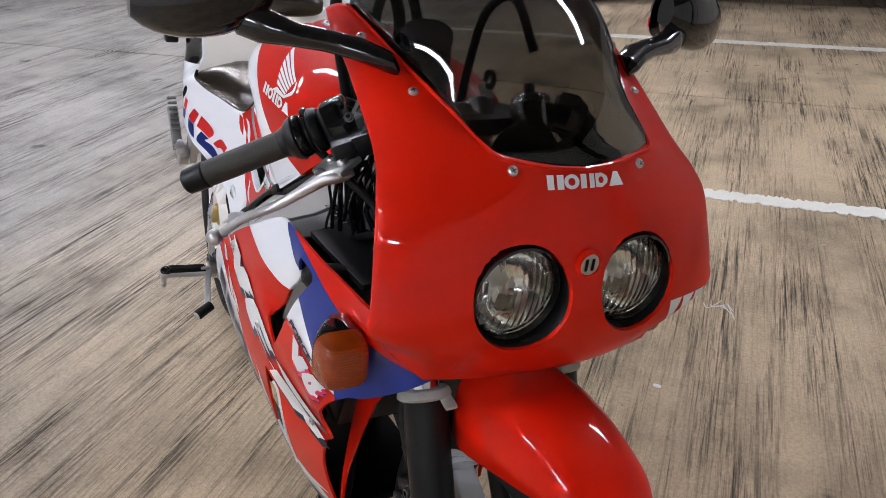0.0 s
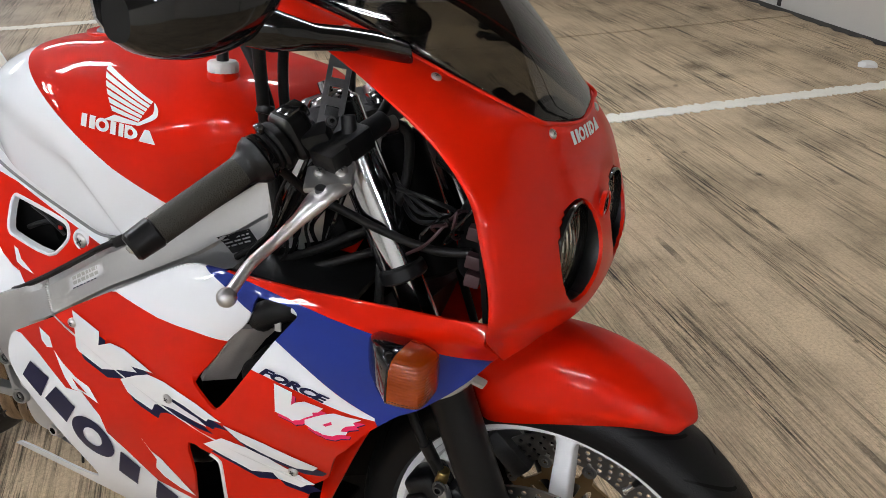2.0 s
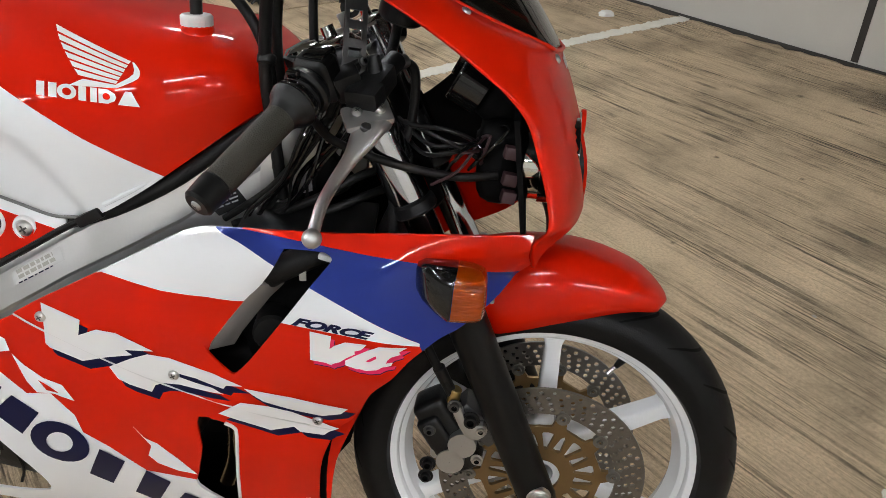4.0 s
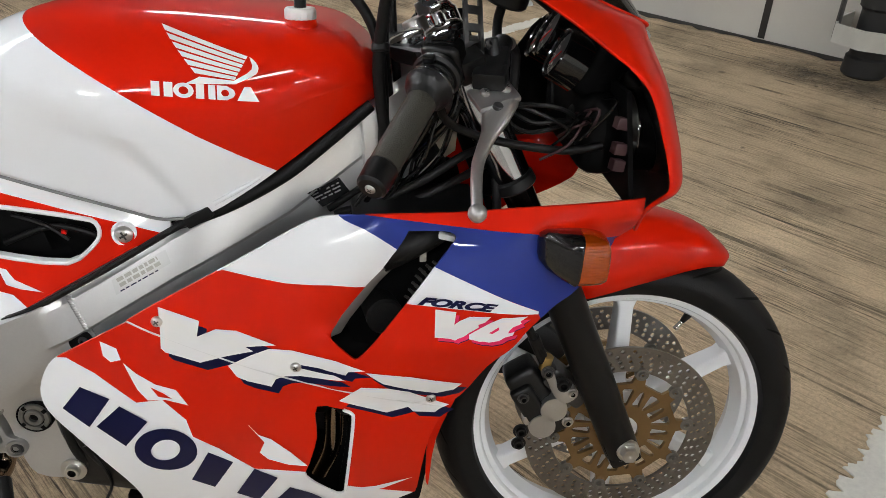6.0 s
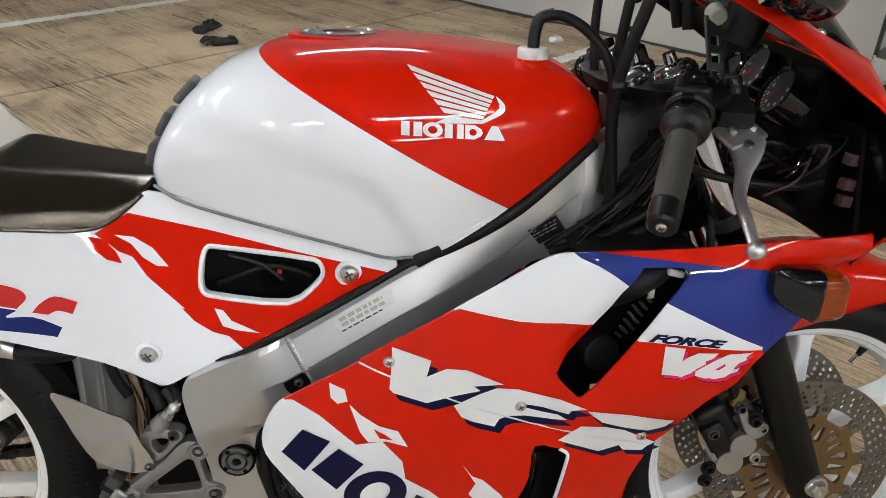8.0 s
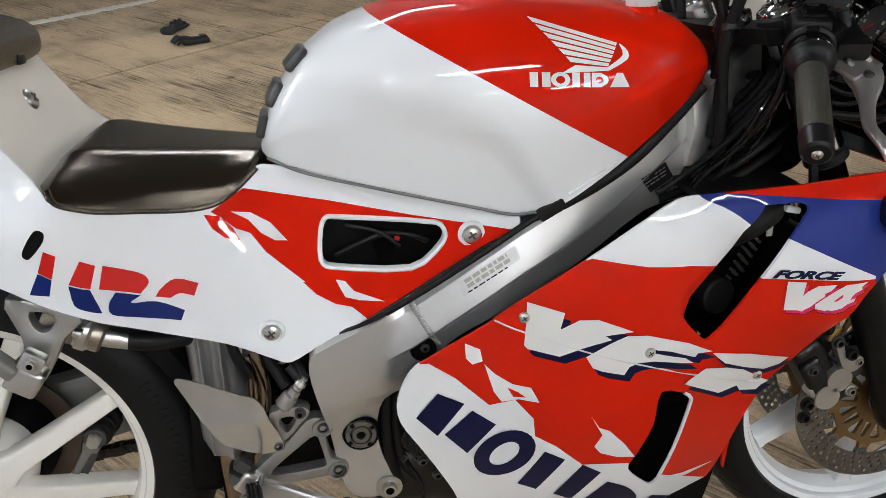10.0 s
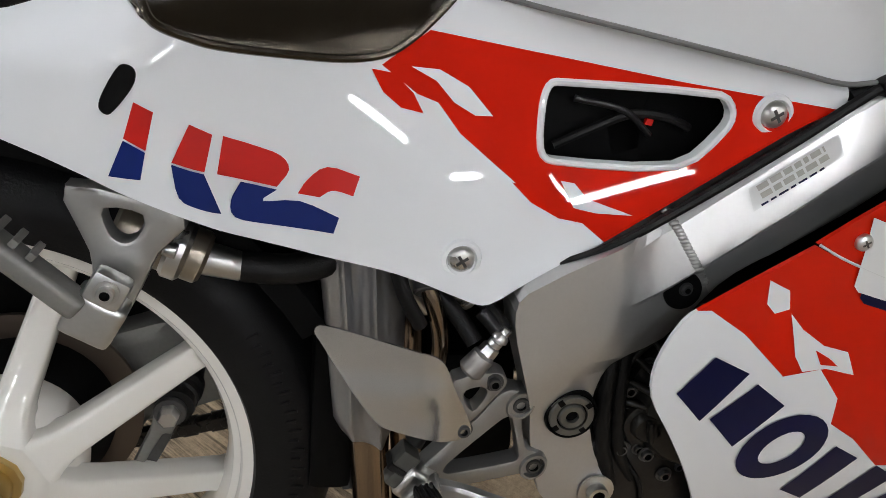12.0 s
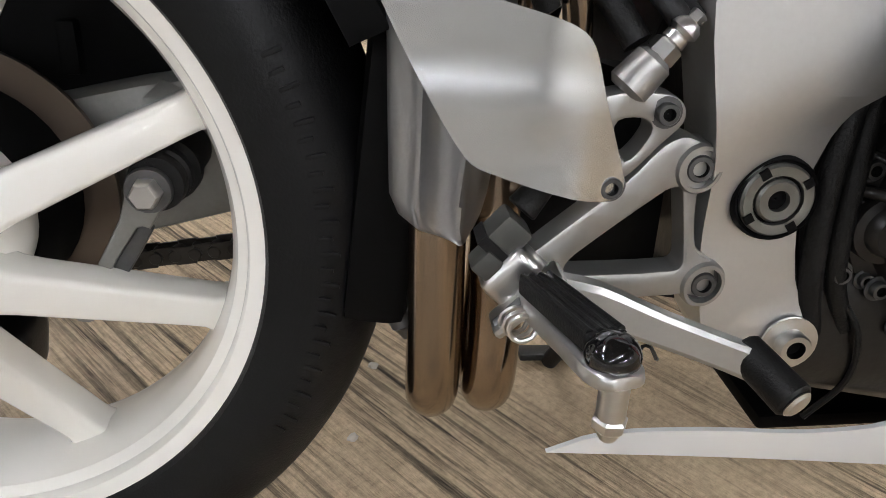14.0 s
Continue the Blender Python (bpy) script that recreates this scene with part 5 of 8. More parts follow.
# ---- mirrors ----
def mirror_arm(side):
    root = empty("mirror", bike)

    def P(x, y, z):
        return (x, side * y, z)
    rings = []
    for x, y, z, a, b in ((0.500, 0.150, 0.948, 0.006, 0.006), (0.487, 0.160, 0.957, 0.022, 0.010), (0.470, 0.185, 0.965, 0.022, 0.011), (0.458, 0.215, 0.970, 0.018, 0.011), (0.450, 0.245, 0.973, 0.017, 0.012), (0.437, 0.270, 0.978, 0.019, 0.017), (0.425, 0.290, 0.985, 0.018, 0.018), (0.415, 0.300, 0.99, 0.008, 0.008)):
        rings.append([P(x + a * math.cos(t), y - 0.25 * a * math.sin(t), z + b * math.sin(t)) for t in (2 * math.pi * i / 16 for i in range(16))])
    part("arm", loft(rings), BLACK_GLOSS, root, "black mirror arm")
    rings = []
    for j in range(13):
        u = j / 12
        y = 0.262 + 0.128 * u
        k = max(0.02, math.sin(math.pi * (0.04 + 0.92 * u)))**0.42
        rings.append([P(0.425 - 0.30 * (y - 0.262) + 0.034 * k * math.copysign(abs(math.cos(t))**0.8, math.cos(t)), y, 1.002 + 0.042 * k * math.copysign(abs(math.sin(t))**0.75, math.sin(t)) - 0.02 * (u - 0.5)) for t in (2 * math.pi * i / 24 for i in range(24))])
    part("head", loft(rings), BLACK_GLOSS, root, "black mirror housing")
    rings = []
    for s in (0.0, 0.003):
        rings.append([P(0.425 - 0.30 * (0.064 + 0.056 * math.cos(t)) - 0.0335 - s, 0.326 + 0.056 * math.copysign(abs(math.cos(t))**0.7, math.cos(t)), 1.002 + 0.033 * math.copysign(abs(math.sin(t))**0.7, math.sin(t))) for t in (2 * math.pi * i / 24 for i in range(24))])
    part("glass", loft(rings), MIRROR_GLASS, root, "mirror glass")
    return root


for side in (-1, 1):
    mirror_arm(side)

# ---- indicators ----
for side in (-1, 1):
    ind = empty("indicator", bike)

    def ring_at(x, k, dz=0.0, lean=0.0, wide=1.0):
        return [(x + lean * math.sin(t), side * (0.182 + 0.029 * wide + 0.029 * k * wide * math.copysign(abs(math.cos(t))**0.5, math.cos(t))), 0.646 + dz + 0.031 * k * math.copysign(abs(math.sin(t))**0.5, math.sin(t))) for t in (2 * math.pi * i / 24 for i in range(24))]
    part("housing", loft([ring_at(0.494, 0.30, 0.008, 0.0, 0.45), ring_at(0.496, 0.52, 0.008, 0.0, 0.52), ring_at(0.504, 0.74, 0.006, 0.0, 0.66), ring_at(0.520, 0.90, 0.002, 0.0, 0.86), ring_at(0.5365, 1.0, 0.0, 0.003), ring_at(0.5385, 0.99, 0.0, 0.003)]), BLACK_GLOSS, ind, "black indicator housing")
    part("lens", loft([ring_at(0.539, 0.99, 0.0, 0.003), ring_at(0.553, 0.97, 0.0, 0.002), ring_at(0.566, 0.90, -0.001, 0.001), ring_at(0.571, 0.82, -0.001), ring_at(0.574, 0.62, -0.001), ring_at(0.575, 0.3, -0.001)]), AMBER, ind, "amber ribbed indicator lens")

# rear indicators on short stalks
for side in (-1, 1):
    ind = empty("rear_indicator", bike)
    part("stalk", rod((-0.700, side * 0.130, 0.765), (-0.700, side * 0.165, 0.768), 0.010, 0.008, 16), RUBBER, ind)
    part("housing", box((-0.700, side * 0.180, 0.768), (0.034, 0.030, 0.046), None, 0.007, segments=3), BLACK, ind, "black rear indicator housing")
    part("lens", box((-0.718, side * 0.180, 0.768), (0.008, 0.026, 0.040), None, 0.003, segments=2), AMBER, ind, "amber rear lens")

# ---- front mudguard ----
rings = []
for x, zc, ze, hw in ((0.556, 0.618, 0.560, 0.062), (0.566, 0.622, 0.530, 0.066), (0.585, 0.627, 0.516, 0.068), (0.62, 0.631, 0.524, 0.069), (0.66, 0.631, 0.537, 0.068), (0.70, 0.625, 0.548, 0.065), (0.735, 0.614, 0.557, 0.061), (0.765, 0.600, 0.562, 0.057), (0.785, 0.585, 0.560, 0.050), (0.797, 0.574, 0.557, 0.041), (0.804, 0.566, 0.555, 0.029), (0.807, 0.560, 0.554, 0.014)):
    row = []
    for i in range(25):
        a = math.pi * i / 24
        c, s = math.cos(a), math.sin(a)
        row.append((x + 0.010 * s, -hw * math.copysign(abs(c)**0.72, c), ze + (zc - ze) * s**0.62))
    rings.append([Vector(q) for q in row])
rings = refine(rings, 3)
bm = loft(rings, closed_rings=False)
mud = part("front_mudguard", bm, [RED, BLACK], bike, "red front mudguard", 60)
t = mud.modifiers.new("thickness", "SOLIDIFY")
t.thickness, t.offset, t.material_offset = 0.0035, -1, 1

# ---- fork, discs, calipers ----
def sector_ring(n, outline, holes, y0, y1):
    """A plate made of n equal sectors, each cut with the same holes."""
    one = plate(outline, y0, y1, holes, 0, 0.010)
    seam = [f for f in one.faces if abs(f.normal.y) < 0.5 and min(abs(math.atan2(f.calc_center_median().z, f.calc_center_median().x) - k * math.pi / n) for k in (-1, 1)) < 1e-3]
    bmesh.ops.delete(one, geom=seam, context="FACES")
    me = bpy.data.meshes.new("tmp")
    one.to_mesh(me)
    one.free()
    bm = bmesh.new()
    for i in range(n):
        k = len(bm.verts)
        bm.from_mesh(me)
        bm.verts.ensure_lookup_table()
        bmesh.ops.transform(bm, matrix=Matrix.Rotation(2 * math.pi * i / n, 4, "Y"), verts=bm.verts[k:])
    bpy.data.meshes.remove(me)
    bmesh.ops.remove_doubles(bm, verts=bm.verts[:], dist=0.00005)
    bmesh.ops.recalc_face_normals(bm, faces=bm.faces[:])
    return bm


def arc(r, a0, a1, n):
    return [(r * math.cos(a0 + (a1 - a0) * i / n), r * math.sin(a0 + (a1 - a0) * i / n)) for i in range(n + 1)]


def dot(r, a, q, n=8):
    return [(r * math.cos(a) + q * math.cos(2 * math.pi * i / n), r * math.sin(a) + q * math.sin(2 * math.pi * i / n)) for i in range(n)]


def brake_disc(side):
    root = empty("brake_disc", bike, Matrix.Translation(FRONT + Vector((0, side * 0.063, 0))) @ pose(0, 0, 0, 0, 12, 0))
    n = 12
    h = math.pi / n
    out = arc(0.148, -h, h, 8) + arc(0.107, h, -h, 8)
    holes = [dot(0.1140 + 0.0088 * row, (-0.75 + 0.5 * k + 0.11 * (row % 3 - 1)) * h, 0.0035) for row in range(4) for k in range(4)]
    part("rotor", sector_ring(n, out, holes, -0.002, 0.002), DISC, root, "drilled steel rotor")
    n = 10
    h = math.pi / n

    def edge(k):
        return 0.0850 + 0.0185 * clamp((abs(k) - 0.60) / 0.20, 0, 1)
    out = [(edge(k) * math.cos(k * h), edge(k) * math.sin(k * h)) for k in (-1, -0.8, -0.70, -0.62, -0.3, 0, 0.3, 0.62, 0.70, 0.8, 1)] + arc(0.028, h, -h, 6)
    # triangles that point out and in by turns, so that the arms zigzag
    win = []
    for k, tri in ((-0.5, ((0.048, -0.0022), (0.073, -0.0088), (0.076, -0.0070), (0.077, 0.0), (0.076, 0.0070), (0.073, 0.0088), (0.048, 0.0022))), (0.5, ((0.049, -0.0062), (0.072, -0.0035), (0.076, 0.0), (0.072, 0.0035), (0.049, 0.0062), (0.047, 0.0)))):
        c, s = math.cos(k * h), math.sin(k * h)
        win.append([(q * c - w * s, q * s + w * c) for q, w in tri])
    part("carrier", sector_ring(n, out, win, -0.003, 0.003), GOLD, root, "gold disc carrier")
    bob = None
    for i in range(10):
        a = 2 * math.pi * (i + 0.5) / 10
        m = Matrix.Translation((0.1035 * math.cos(a), 0, 0.1035 * math.sin(a)))
        if bob is None:
            bob = part("bobbin", lathe([(0.0022, -0.0030), (0.0024, -0.0056), (0.0046, -0.0060), (0.0054, -0.0036), (0.0098, -0.0038), (0.0104, -0.0028), (0.0106, 0.003), (0.0022, 0.003)], 20), BOBBIN, root, "", 20)
            bob.matrix_basis = m
        else:
            share("bobbin", bob, m, root)
    return root


for side in (-1, 1):
    brake_disc(side)
    f = empty("fork_leg", bike)
    Y = side * 0.097
    foot, seal, top = Vector((0.664, Y, 0.285)), Vector((0.5448, Y, 0.5605)), Vector((0.384, Y, 0.885))
    part("slider", rod(foot + (foot - seal).normalized() * 0.01, seal + (seal - foot).normalized() * 0.008, 0.0265, 0.0275, 32, bevel=0.004), FORK_BLACK, f, "satin black fork slider")
    d = (top - seal).normalized()
    part("dust_ring", rod(seal + d * 0.004, seal + d * 0.016, 0.0335, 0.032, 32, bevel=0.003), GREY_PLASTIC, f, "pale grey ring on the slider")
    part("ring_tab", box(seal + Vector((0.026, side * -0.016, 0.014)), (0.026, 0.016, 0.006), pose(0, 0, 0, 0, 12, 0), 0.003), GREY_PLASTIC, f)
    part("stanchion", rod(seal + d * 0.01, top, 0.0205, None, 32), CHROME, f, "chromed stanchion")
    part("collar", rod(seal + d * 0.146, seal + d * 0.164, 0.0285, 0.0275, 28, bevel=0.003), BLACK, f)
    part("upper_tube", rod(seal + d * 0.162, top, 0.0255, None, 36), CHROME, f, "wide chromed upper fork tube")
    part("axle_lug", box(foot + Vector((0.0, -side * 0.002, 0.0)), (0.05, 0.036, 0.055), pose(0, 0, 0, 0, -25, 0), 0.009), FORK_BLACK, f)
    part("axle_nut", lathe([(0.0005, side * 0.010), (0.006, side * 0.012), (0.0115, side * 0.0125), (0.0132, side * 0.010), (0.0136, side * 0.001), (0.0005, side * 0.001)], 6, "y", (0.6685, side * 0.123, 0.2945)), STEEL, f, "bright hexagonal axle nut", 20)
    part("axle_washer", lathe([(0.0005, side * 0.002), (0.0160, side * 0.002), (0.0172, side * 0.0005), (0.0172, side * -0.006), (0.0005, side * -0.006)], 28, "y", (0.6685, side * 0.123, 0.2945)), STEEL, f)
    part("top_cap", lathe([(0.0005, 0.010), (0.008, 0.010), (0.009, 0.004), (0.019, 0.003), (0.0205, -0.002), (0.0005, -0.002)], 24, "z", top), CHROME, f)
    # caliper behind the leg
    c = empty("caliper", bike, Matrix.Translation((-0.002, -side * 0.019, -0.012)))
    Yc = side * 0.088
    m = pose(0, 0, 0, 0, 58, 0)
    part("body", box((0.5380, Yc, 0.368), (0.125, 0.050, 0.050), m, 0.012, segments=3), BLACK, c, "black caliper body")
    part("outer_half", box((0.5270, side * 0.112, 0.366), (0.078, 0.018, 0.034), m, 0.0085, segments=3), BLACK, c)
    part("bridge", box((0.5780, Yc, 0.392), (0.075, 0.045, 0.034), pose(0, 0, 0, 0, 40, 0), 0.008), DARK_STEEL, c)
    for x, z, r in ((0.5590, 0.366, 0.0195), (0.5440, 0.337, 0.0195)):
        part("piston_cap", lathe([(0.0005, -side * -0.004), (r, side * 0.004), (r * 1.02, side * 0.002), (r * 1.02, -side * 0.016), (0.0005, -side * 0.016)], 32, "y", (x, side * 0.119, z)), ALU_MATT, c, "silver piston cap")
    part("cap_web", box((0.5520, side * 0.1195, 0.3515), (0.022, 0.006, 0.03), pose(0, 0, 0, 0, 25, 0), 0.002), ALU_MATT, c)
    part("mount", plate(spline([(0.5390, 0.436), (0.5530, 0.430), (0.5650, 0.402), (0.5850, 0.404), (0.5910, 0.390), (0.5750, 0.378), (0.5590, 0.388), (0.5450, 0.416)], n=3), min(side * 0.112, side * 0.124), max(side * 0.112, side * 0.124), (), 0.002, 0.012), ALU_MATT, c, "cast silver caliper mount")
    for x, z, r, mat in ((0.5450, 0.430, 0.007, DARK_STEEL), (0.5830, 0.395, 0.006, STEEL), (0.5680, 0.410, 0.0090, BLACK), (0.5130, 0.386, 0.006, DARK_STEEL), (0.5810, 0.345, 0.006, STEEL), (0.5130, 0.330, 0.0080, BLACK), (0.5110, 0.308, 0.0075, BLACK)):
        bolt((x, side * 0.121, z), r, c, (0, side, 0), mat)
    part("pin", rod((0.5230, side * 0.120, 0.346), (0.5230, side * 0.100, 0.346), 0.008), STEEL, c)
    part("banjo", rod((0.5450, side * 0.112, 0.452), (0.5410, side * 0.110, 0.428), 0.0085, 0.0085), BRASS, c)
    part("hose", tube([(0.455, side * 0.115, 0.66), (0.485, side * 0.121, 0.575), (0.506, side * 0.121, 0.515), (0.530, side * 0.116, 0.465), (0.548, side * 0.106, 0.425)], 0.0062), RUBBER, c, "black brake hose")
    part("hose_ferrule", rod((0.520, side * 0.118, 0.487), (0.545, side * 0.107, 0.430), 0.0085, 0.0075), BLACK, c)
part("axle", rod((0.668, -0.10, 0.291), (0.668, 0.10, 0.291), 0.010), STEEL, fw).matrix_basis = Matrix.Translation(-FRONT)
valve = part("valve", rod((0.1030, -0.008, 0.1770), (0.0905, -0.011, 0.1610), 0.0070, 0.0040), BLACK, fw, "black rubber valve stem")
part("valve_cap", rod((0.0905, -0.011, 0.1610), (0.0799, -0.0144, 0.1504), 0.0036, 0.0042), CHROME, valve)

# ---- cockpit ----
bar = empty("handlebar", bike)
END, INNER = Vector((0.305, -0.324, 0.769)), Vector((0.361, -0.208, 0.837))
d = (INNER - END).normalized()
part("grip", tube([END + d * 0.026, END + d * 0.06, END + d * 0.115, INNER - d * 0.004], 0.0162, 24, radii=[0.0158, 0.0162, 0.0162, 0.0168], smooth=4), GRIP, bar, "black rubber grip")
part("grip_flange", tube([INNER - d * 0.020, INNER - d * 0.012, INNER - d * 0.005, INNER + d * 0.002], 0.02, 32, radii=[0.0166, 0.0190, 0.0245, 0.0270], smooth=4), BLACK, bar)
part("bar_end", rod(END - d * 0.004, END + d * 0.027, 0.0155, 0.0168, 28, bevel=0.003), FORK_BLACK, bar, "black bar-end weight")
screw(END - d * 0.0045, 0.0055, bar, -d, "bar_end_screw")
part("bar", rod(INNER, Vector((0.402, -0.118, 0.873)), 0.0112), BLACK, bar)
turn = d.to_track_quat("X", "Z").to_matrix().to_4x4()
part("throttle_housing", rod(INNER + d * 0.003, INNER + d * 0.013, 0.0265, 0.0255, 32, bevel=0.002), BLACK_GLOSS, bar)
part("throttle_drum", rod(INNER + d * 0.013, INNER + d * 0.022, 0.0225, 0.0225, 28), RUBBER, bar)
part("throttle_case", rod(INNER + d * 0.021, INNER + d * 0.034, 0.0275, 0.0262, 32, bevel=0.003), BLACK, bar, "black throttle cable case")
part("case_tab", box(INNER + d * 0.012 + Vector((-0.004, -0.004, 0.026)), (0.008, 0.014, 0.009), turn, 0.002), BLACK_GLOSS, bar)
part("switch_box", box(INNER + d * 0.050 + Vector((0.0, 0, 0.001)), (0.030, 0.044, 0.050), turn, 0.009, segments=3), BLACK, bar, "black switch housing")
part("switch_top", box(INNER + d * 0.046 + Vector((0.002, 0, 0.024)), (0.026, 0.028, 0.016), turn, 0.005), BLACK_GLOSS, bar)
part("switch_seam", box(INNER + d * 0.0505 + Vector((0.0, 0, 0.001)), (0.0016, 0.0446, 0.0506), turn, 0.009, segments=3), DARK, bar)
part("kill_switch", box(Vector((0.372, -0.166, 0.872)), (0.012, 0.012, 0.009), turn, 0.003), DECAL_RED, bar, "red kill switch")
part("starter_button", rod(INNER + d * 0.048 + Vector((-0.022, -0.004, -0.006)), INNER + d * 0.048 + Vector((-0.027, -0.005, -0.006)), 0.006), DARK_STEEL, bar)
part("bar_clamp", rod(Vector((0.392, -0.105, 0.850)), Vector((0.381, -0.105, 0.882)), 0.030, 0.029, 28, bevel=0.004), BLACK, bar)
part("clamp_arm", box((0.398, -0.135, 0.868), (0.03, 0.055, 0.026), turn, 0.007), BLACK, bar)
# the left bar is the right one's mirror image
left_bar = empty("handlebar", bike, Matrix.Diagonal((1, -1, 1, 1)))
for piece in list(bar.children):
    if not piece.name.startswith("kill_switch"):
        share(piece.name.split(".")[0], piece, Matrix(), left_bar)
# front brake master cylinder and lever
mc = empty("master_cylinder", bike)
mdir = Vector((0.024, 0.083, 0.035)).normalized()
mturn = mdir.to_track_quat("X", "Z").to_matrix().to_4x4()
part("body", box((0.435, -0.158, 0.852), (0.060, 0.030, 0.026), mturn, 0.005), BLACK, mc, "angular black master cylinder")
part("shoulder", box((0.430, -0.176, 0.846), (0.026, 0.038, 0.022), mturn, 0.005), BLACK, mc)
part("barrel", rod((0.442, -0.130, 0.862), (0.452, -0.106, 0.874), 0.0125, 0.0115, 24), BLACK, mc)
part("hose_neck", rod((0.436, -0.150, 0.864), (0.432, -0.148, 0.884), 0.0085, 0.0075), BLACK, mc)
part("clamp", box((0.408, -0.163, 0.855), (0.030, 0.022, 0.036), pose(0, 0, 0, 30, -20, 20), 0.005), BLACK, mc)
for z in (0.842, 0.868):
    bolt((0.426, -0.170, z + 0.012), 0.0042, mc, (0.7, -0.5, 0.4), DARK_STEEL)
part("bracket", box((0.434, -0.184, 0.8270), (0.052, 0.036, 0.008), pose(0, 0, 0, 25, -12, 20), 0.004), ALU_MATT, mc, "silver lever bracket")
screw((0.447, -0.183, 0.8365), 0.0068, mc, (0.25, -0.45, 0.85), "pivot_screw", STEEL)
screw((0.424, -0.188, 0.832), 0.0058, mc, (0.25, -0.45, 0.85), "adjuster", STEEL)
part("banjo", rod((0.452, -0.110, 0.868), (0.461, -0.098, 0.872), 0.008), STEEL, mc)
rings = []
LEVER = [((0.448, -0.170, 0.825), 0.010, 0.006), ((0.444, -0.182, 0.819), 0.0190, 0.0082), ((0.438, -0.198, 0.814), 0.0190, 0.0082), ((0.433, -0.211, 0.805), 0.0150, 0.0072), ((0.426, -0.224, 0.793), 0.0092, 0.0062), ((0.418, -0.240, 0.780), 0.0074, 0.0057), ((0.4125, -0.255, 0.7705), 0.0066, 0.0054), ((0.409, -0.282, 0.760), 0.0062, 0.0052), ((0.408, -0.302, 0.747), 0.0060, 0.0050), ((0.408, -0.311, 0.741), 0.0062, 0.0055)]
pts = [Vector(q[0]) for q in LEVER]
for i, (q, a, b) in enumerate(LEVER):
    dd = (pts[min(i + 1, len(pts) - 1)] - pts[max(i - 1, 0)]).normalized()
    sx = Vector((1, 0, 0.35))
    sx = (sx - dd * sx.dot(dd)).normalized()
    sz = dd.cross(sx)
    rings.append([pts[i] + sx * a * math.copysign(abs(math.cos(t))**0.8, math.cos(t)) + sz * b * math.copysign(abs(math.sin(t))**0.8, math.sin(t)) for t in (2 * math.pi * k / 20 for k in range(20))])
part("brake_lever", loft(refine(rings, 3)), LEVER_SILVER, mc, "bare aluminium brake lever")
part("lever_bush", rod((0.4365, -0.2035, 0.8175), (0.4375, -0.2055, 0.8222), 0.0062, 0.0060), DARK_STEEL, mc)
bm = bmesh.new()
bmesh.ops.create_uvsphere(bm, u_segments=20, v_segments=14, radius=0.0098)
bmesh.ops.translate(bm, vec=(0.408, -0.315, 0.739), verts=bm.verts[:])
part("lever_ball", bm, LEVER_SILVER, mc)
# fluid pot on a drilled strap
pot = empty("fluid_reservoir", bike)
part("pot", rod((0.452, -0.092, 0.915), (0.468, -0.103, 0.972), 0.026, 0.027, 32, bevel=0.003), BLACK, pot, "black brake fluid pot")
part("cap", rod((0.4685, -0.1035, 0.974), (0.472, -0.1055, 0.986), 0.0285, 0.0275, 32, bevel=0.003), BLACK_GLOSS, pot)
part("pot_hose", tube([(0.450, -0.090, 0.915), (0.446, -0.086, 0.895), (0.444, -0.105, 0.875), (0.442, -0.130, 0.862)], 0.006), RUBBER, pot)


def strap_hole(w):
    return [(-0.007, w - 0.0055), (0.007, w - 0.0055), (0.007, w + 0.0055), (-0.007, w + 0.0055)]


bm = plate([(-0.013, -0.005), (0.013, -0.005), (0.012, 0.085), (-0.012, 0.085)], -0.0015, 0.0015, [strap_hole(0.018), strap_hole(0.038), strap_hole(0.058)], 0, 0.02)
bmesh.ops.transform(bm, matrix=Matrix.Translation((0.413, -0.155, 0.868)) @ pose(0, 0, 0, -22, 8, 25), verts=bm.verts[:])
part("strap", bm, DARK_STEEL, pot, "drilled metal strap")
part("strap_clamp", rod((0.414, -0.128, 0.945), (0.414, -0.112, 0.953), 0.011), GREY_PLASTIC, pot)

# top yoke, stem nut and ignition lock
yoke = empty("top_yoke", bike)
YT = [(0.318, 0.04), (0.318, -0.04), (0.330, -0.095), (0.360, -0.132), (0.395, -0.138), (0.410, -0.118), (0.405, -0.06), (0.412, 0.0)]
YT += [(x, -y) for x, y in YT[::-1][1:-2]]
bm = bmesh.new()
lo = [bm.verts.new((x - 0.004, y, 0.846)) for x, y in YT]
hi = [bm.verts.new((x - 0.012, y, 0.864)) for x, y in YT]
bm.faces.new(lo[::-1])
bm.faces.new(hi)
for i in range(len(YT)):
    bm.faces.new((lo[i], lo[(i + 1) % len(YT)], hi[(i + 1) % len(YT)], hi[i]))
bmesh.ops.recalc_face_normals(bm, faces=bm.faces[:])
part("plate", bm, BLACK, yoke, "black top yoke")
tiltm = pose(0, 0, 0, 0, -25, 0)


def turned_up(profile, at, n=28):
    bm = lathe(profile, n, "z")
    bmesh.ops.transform(bm, matrix=Matrix.Translation(at) @ tiltm, verts=bm.verts[:])
    return bm


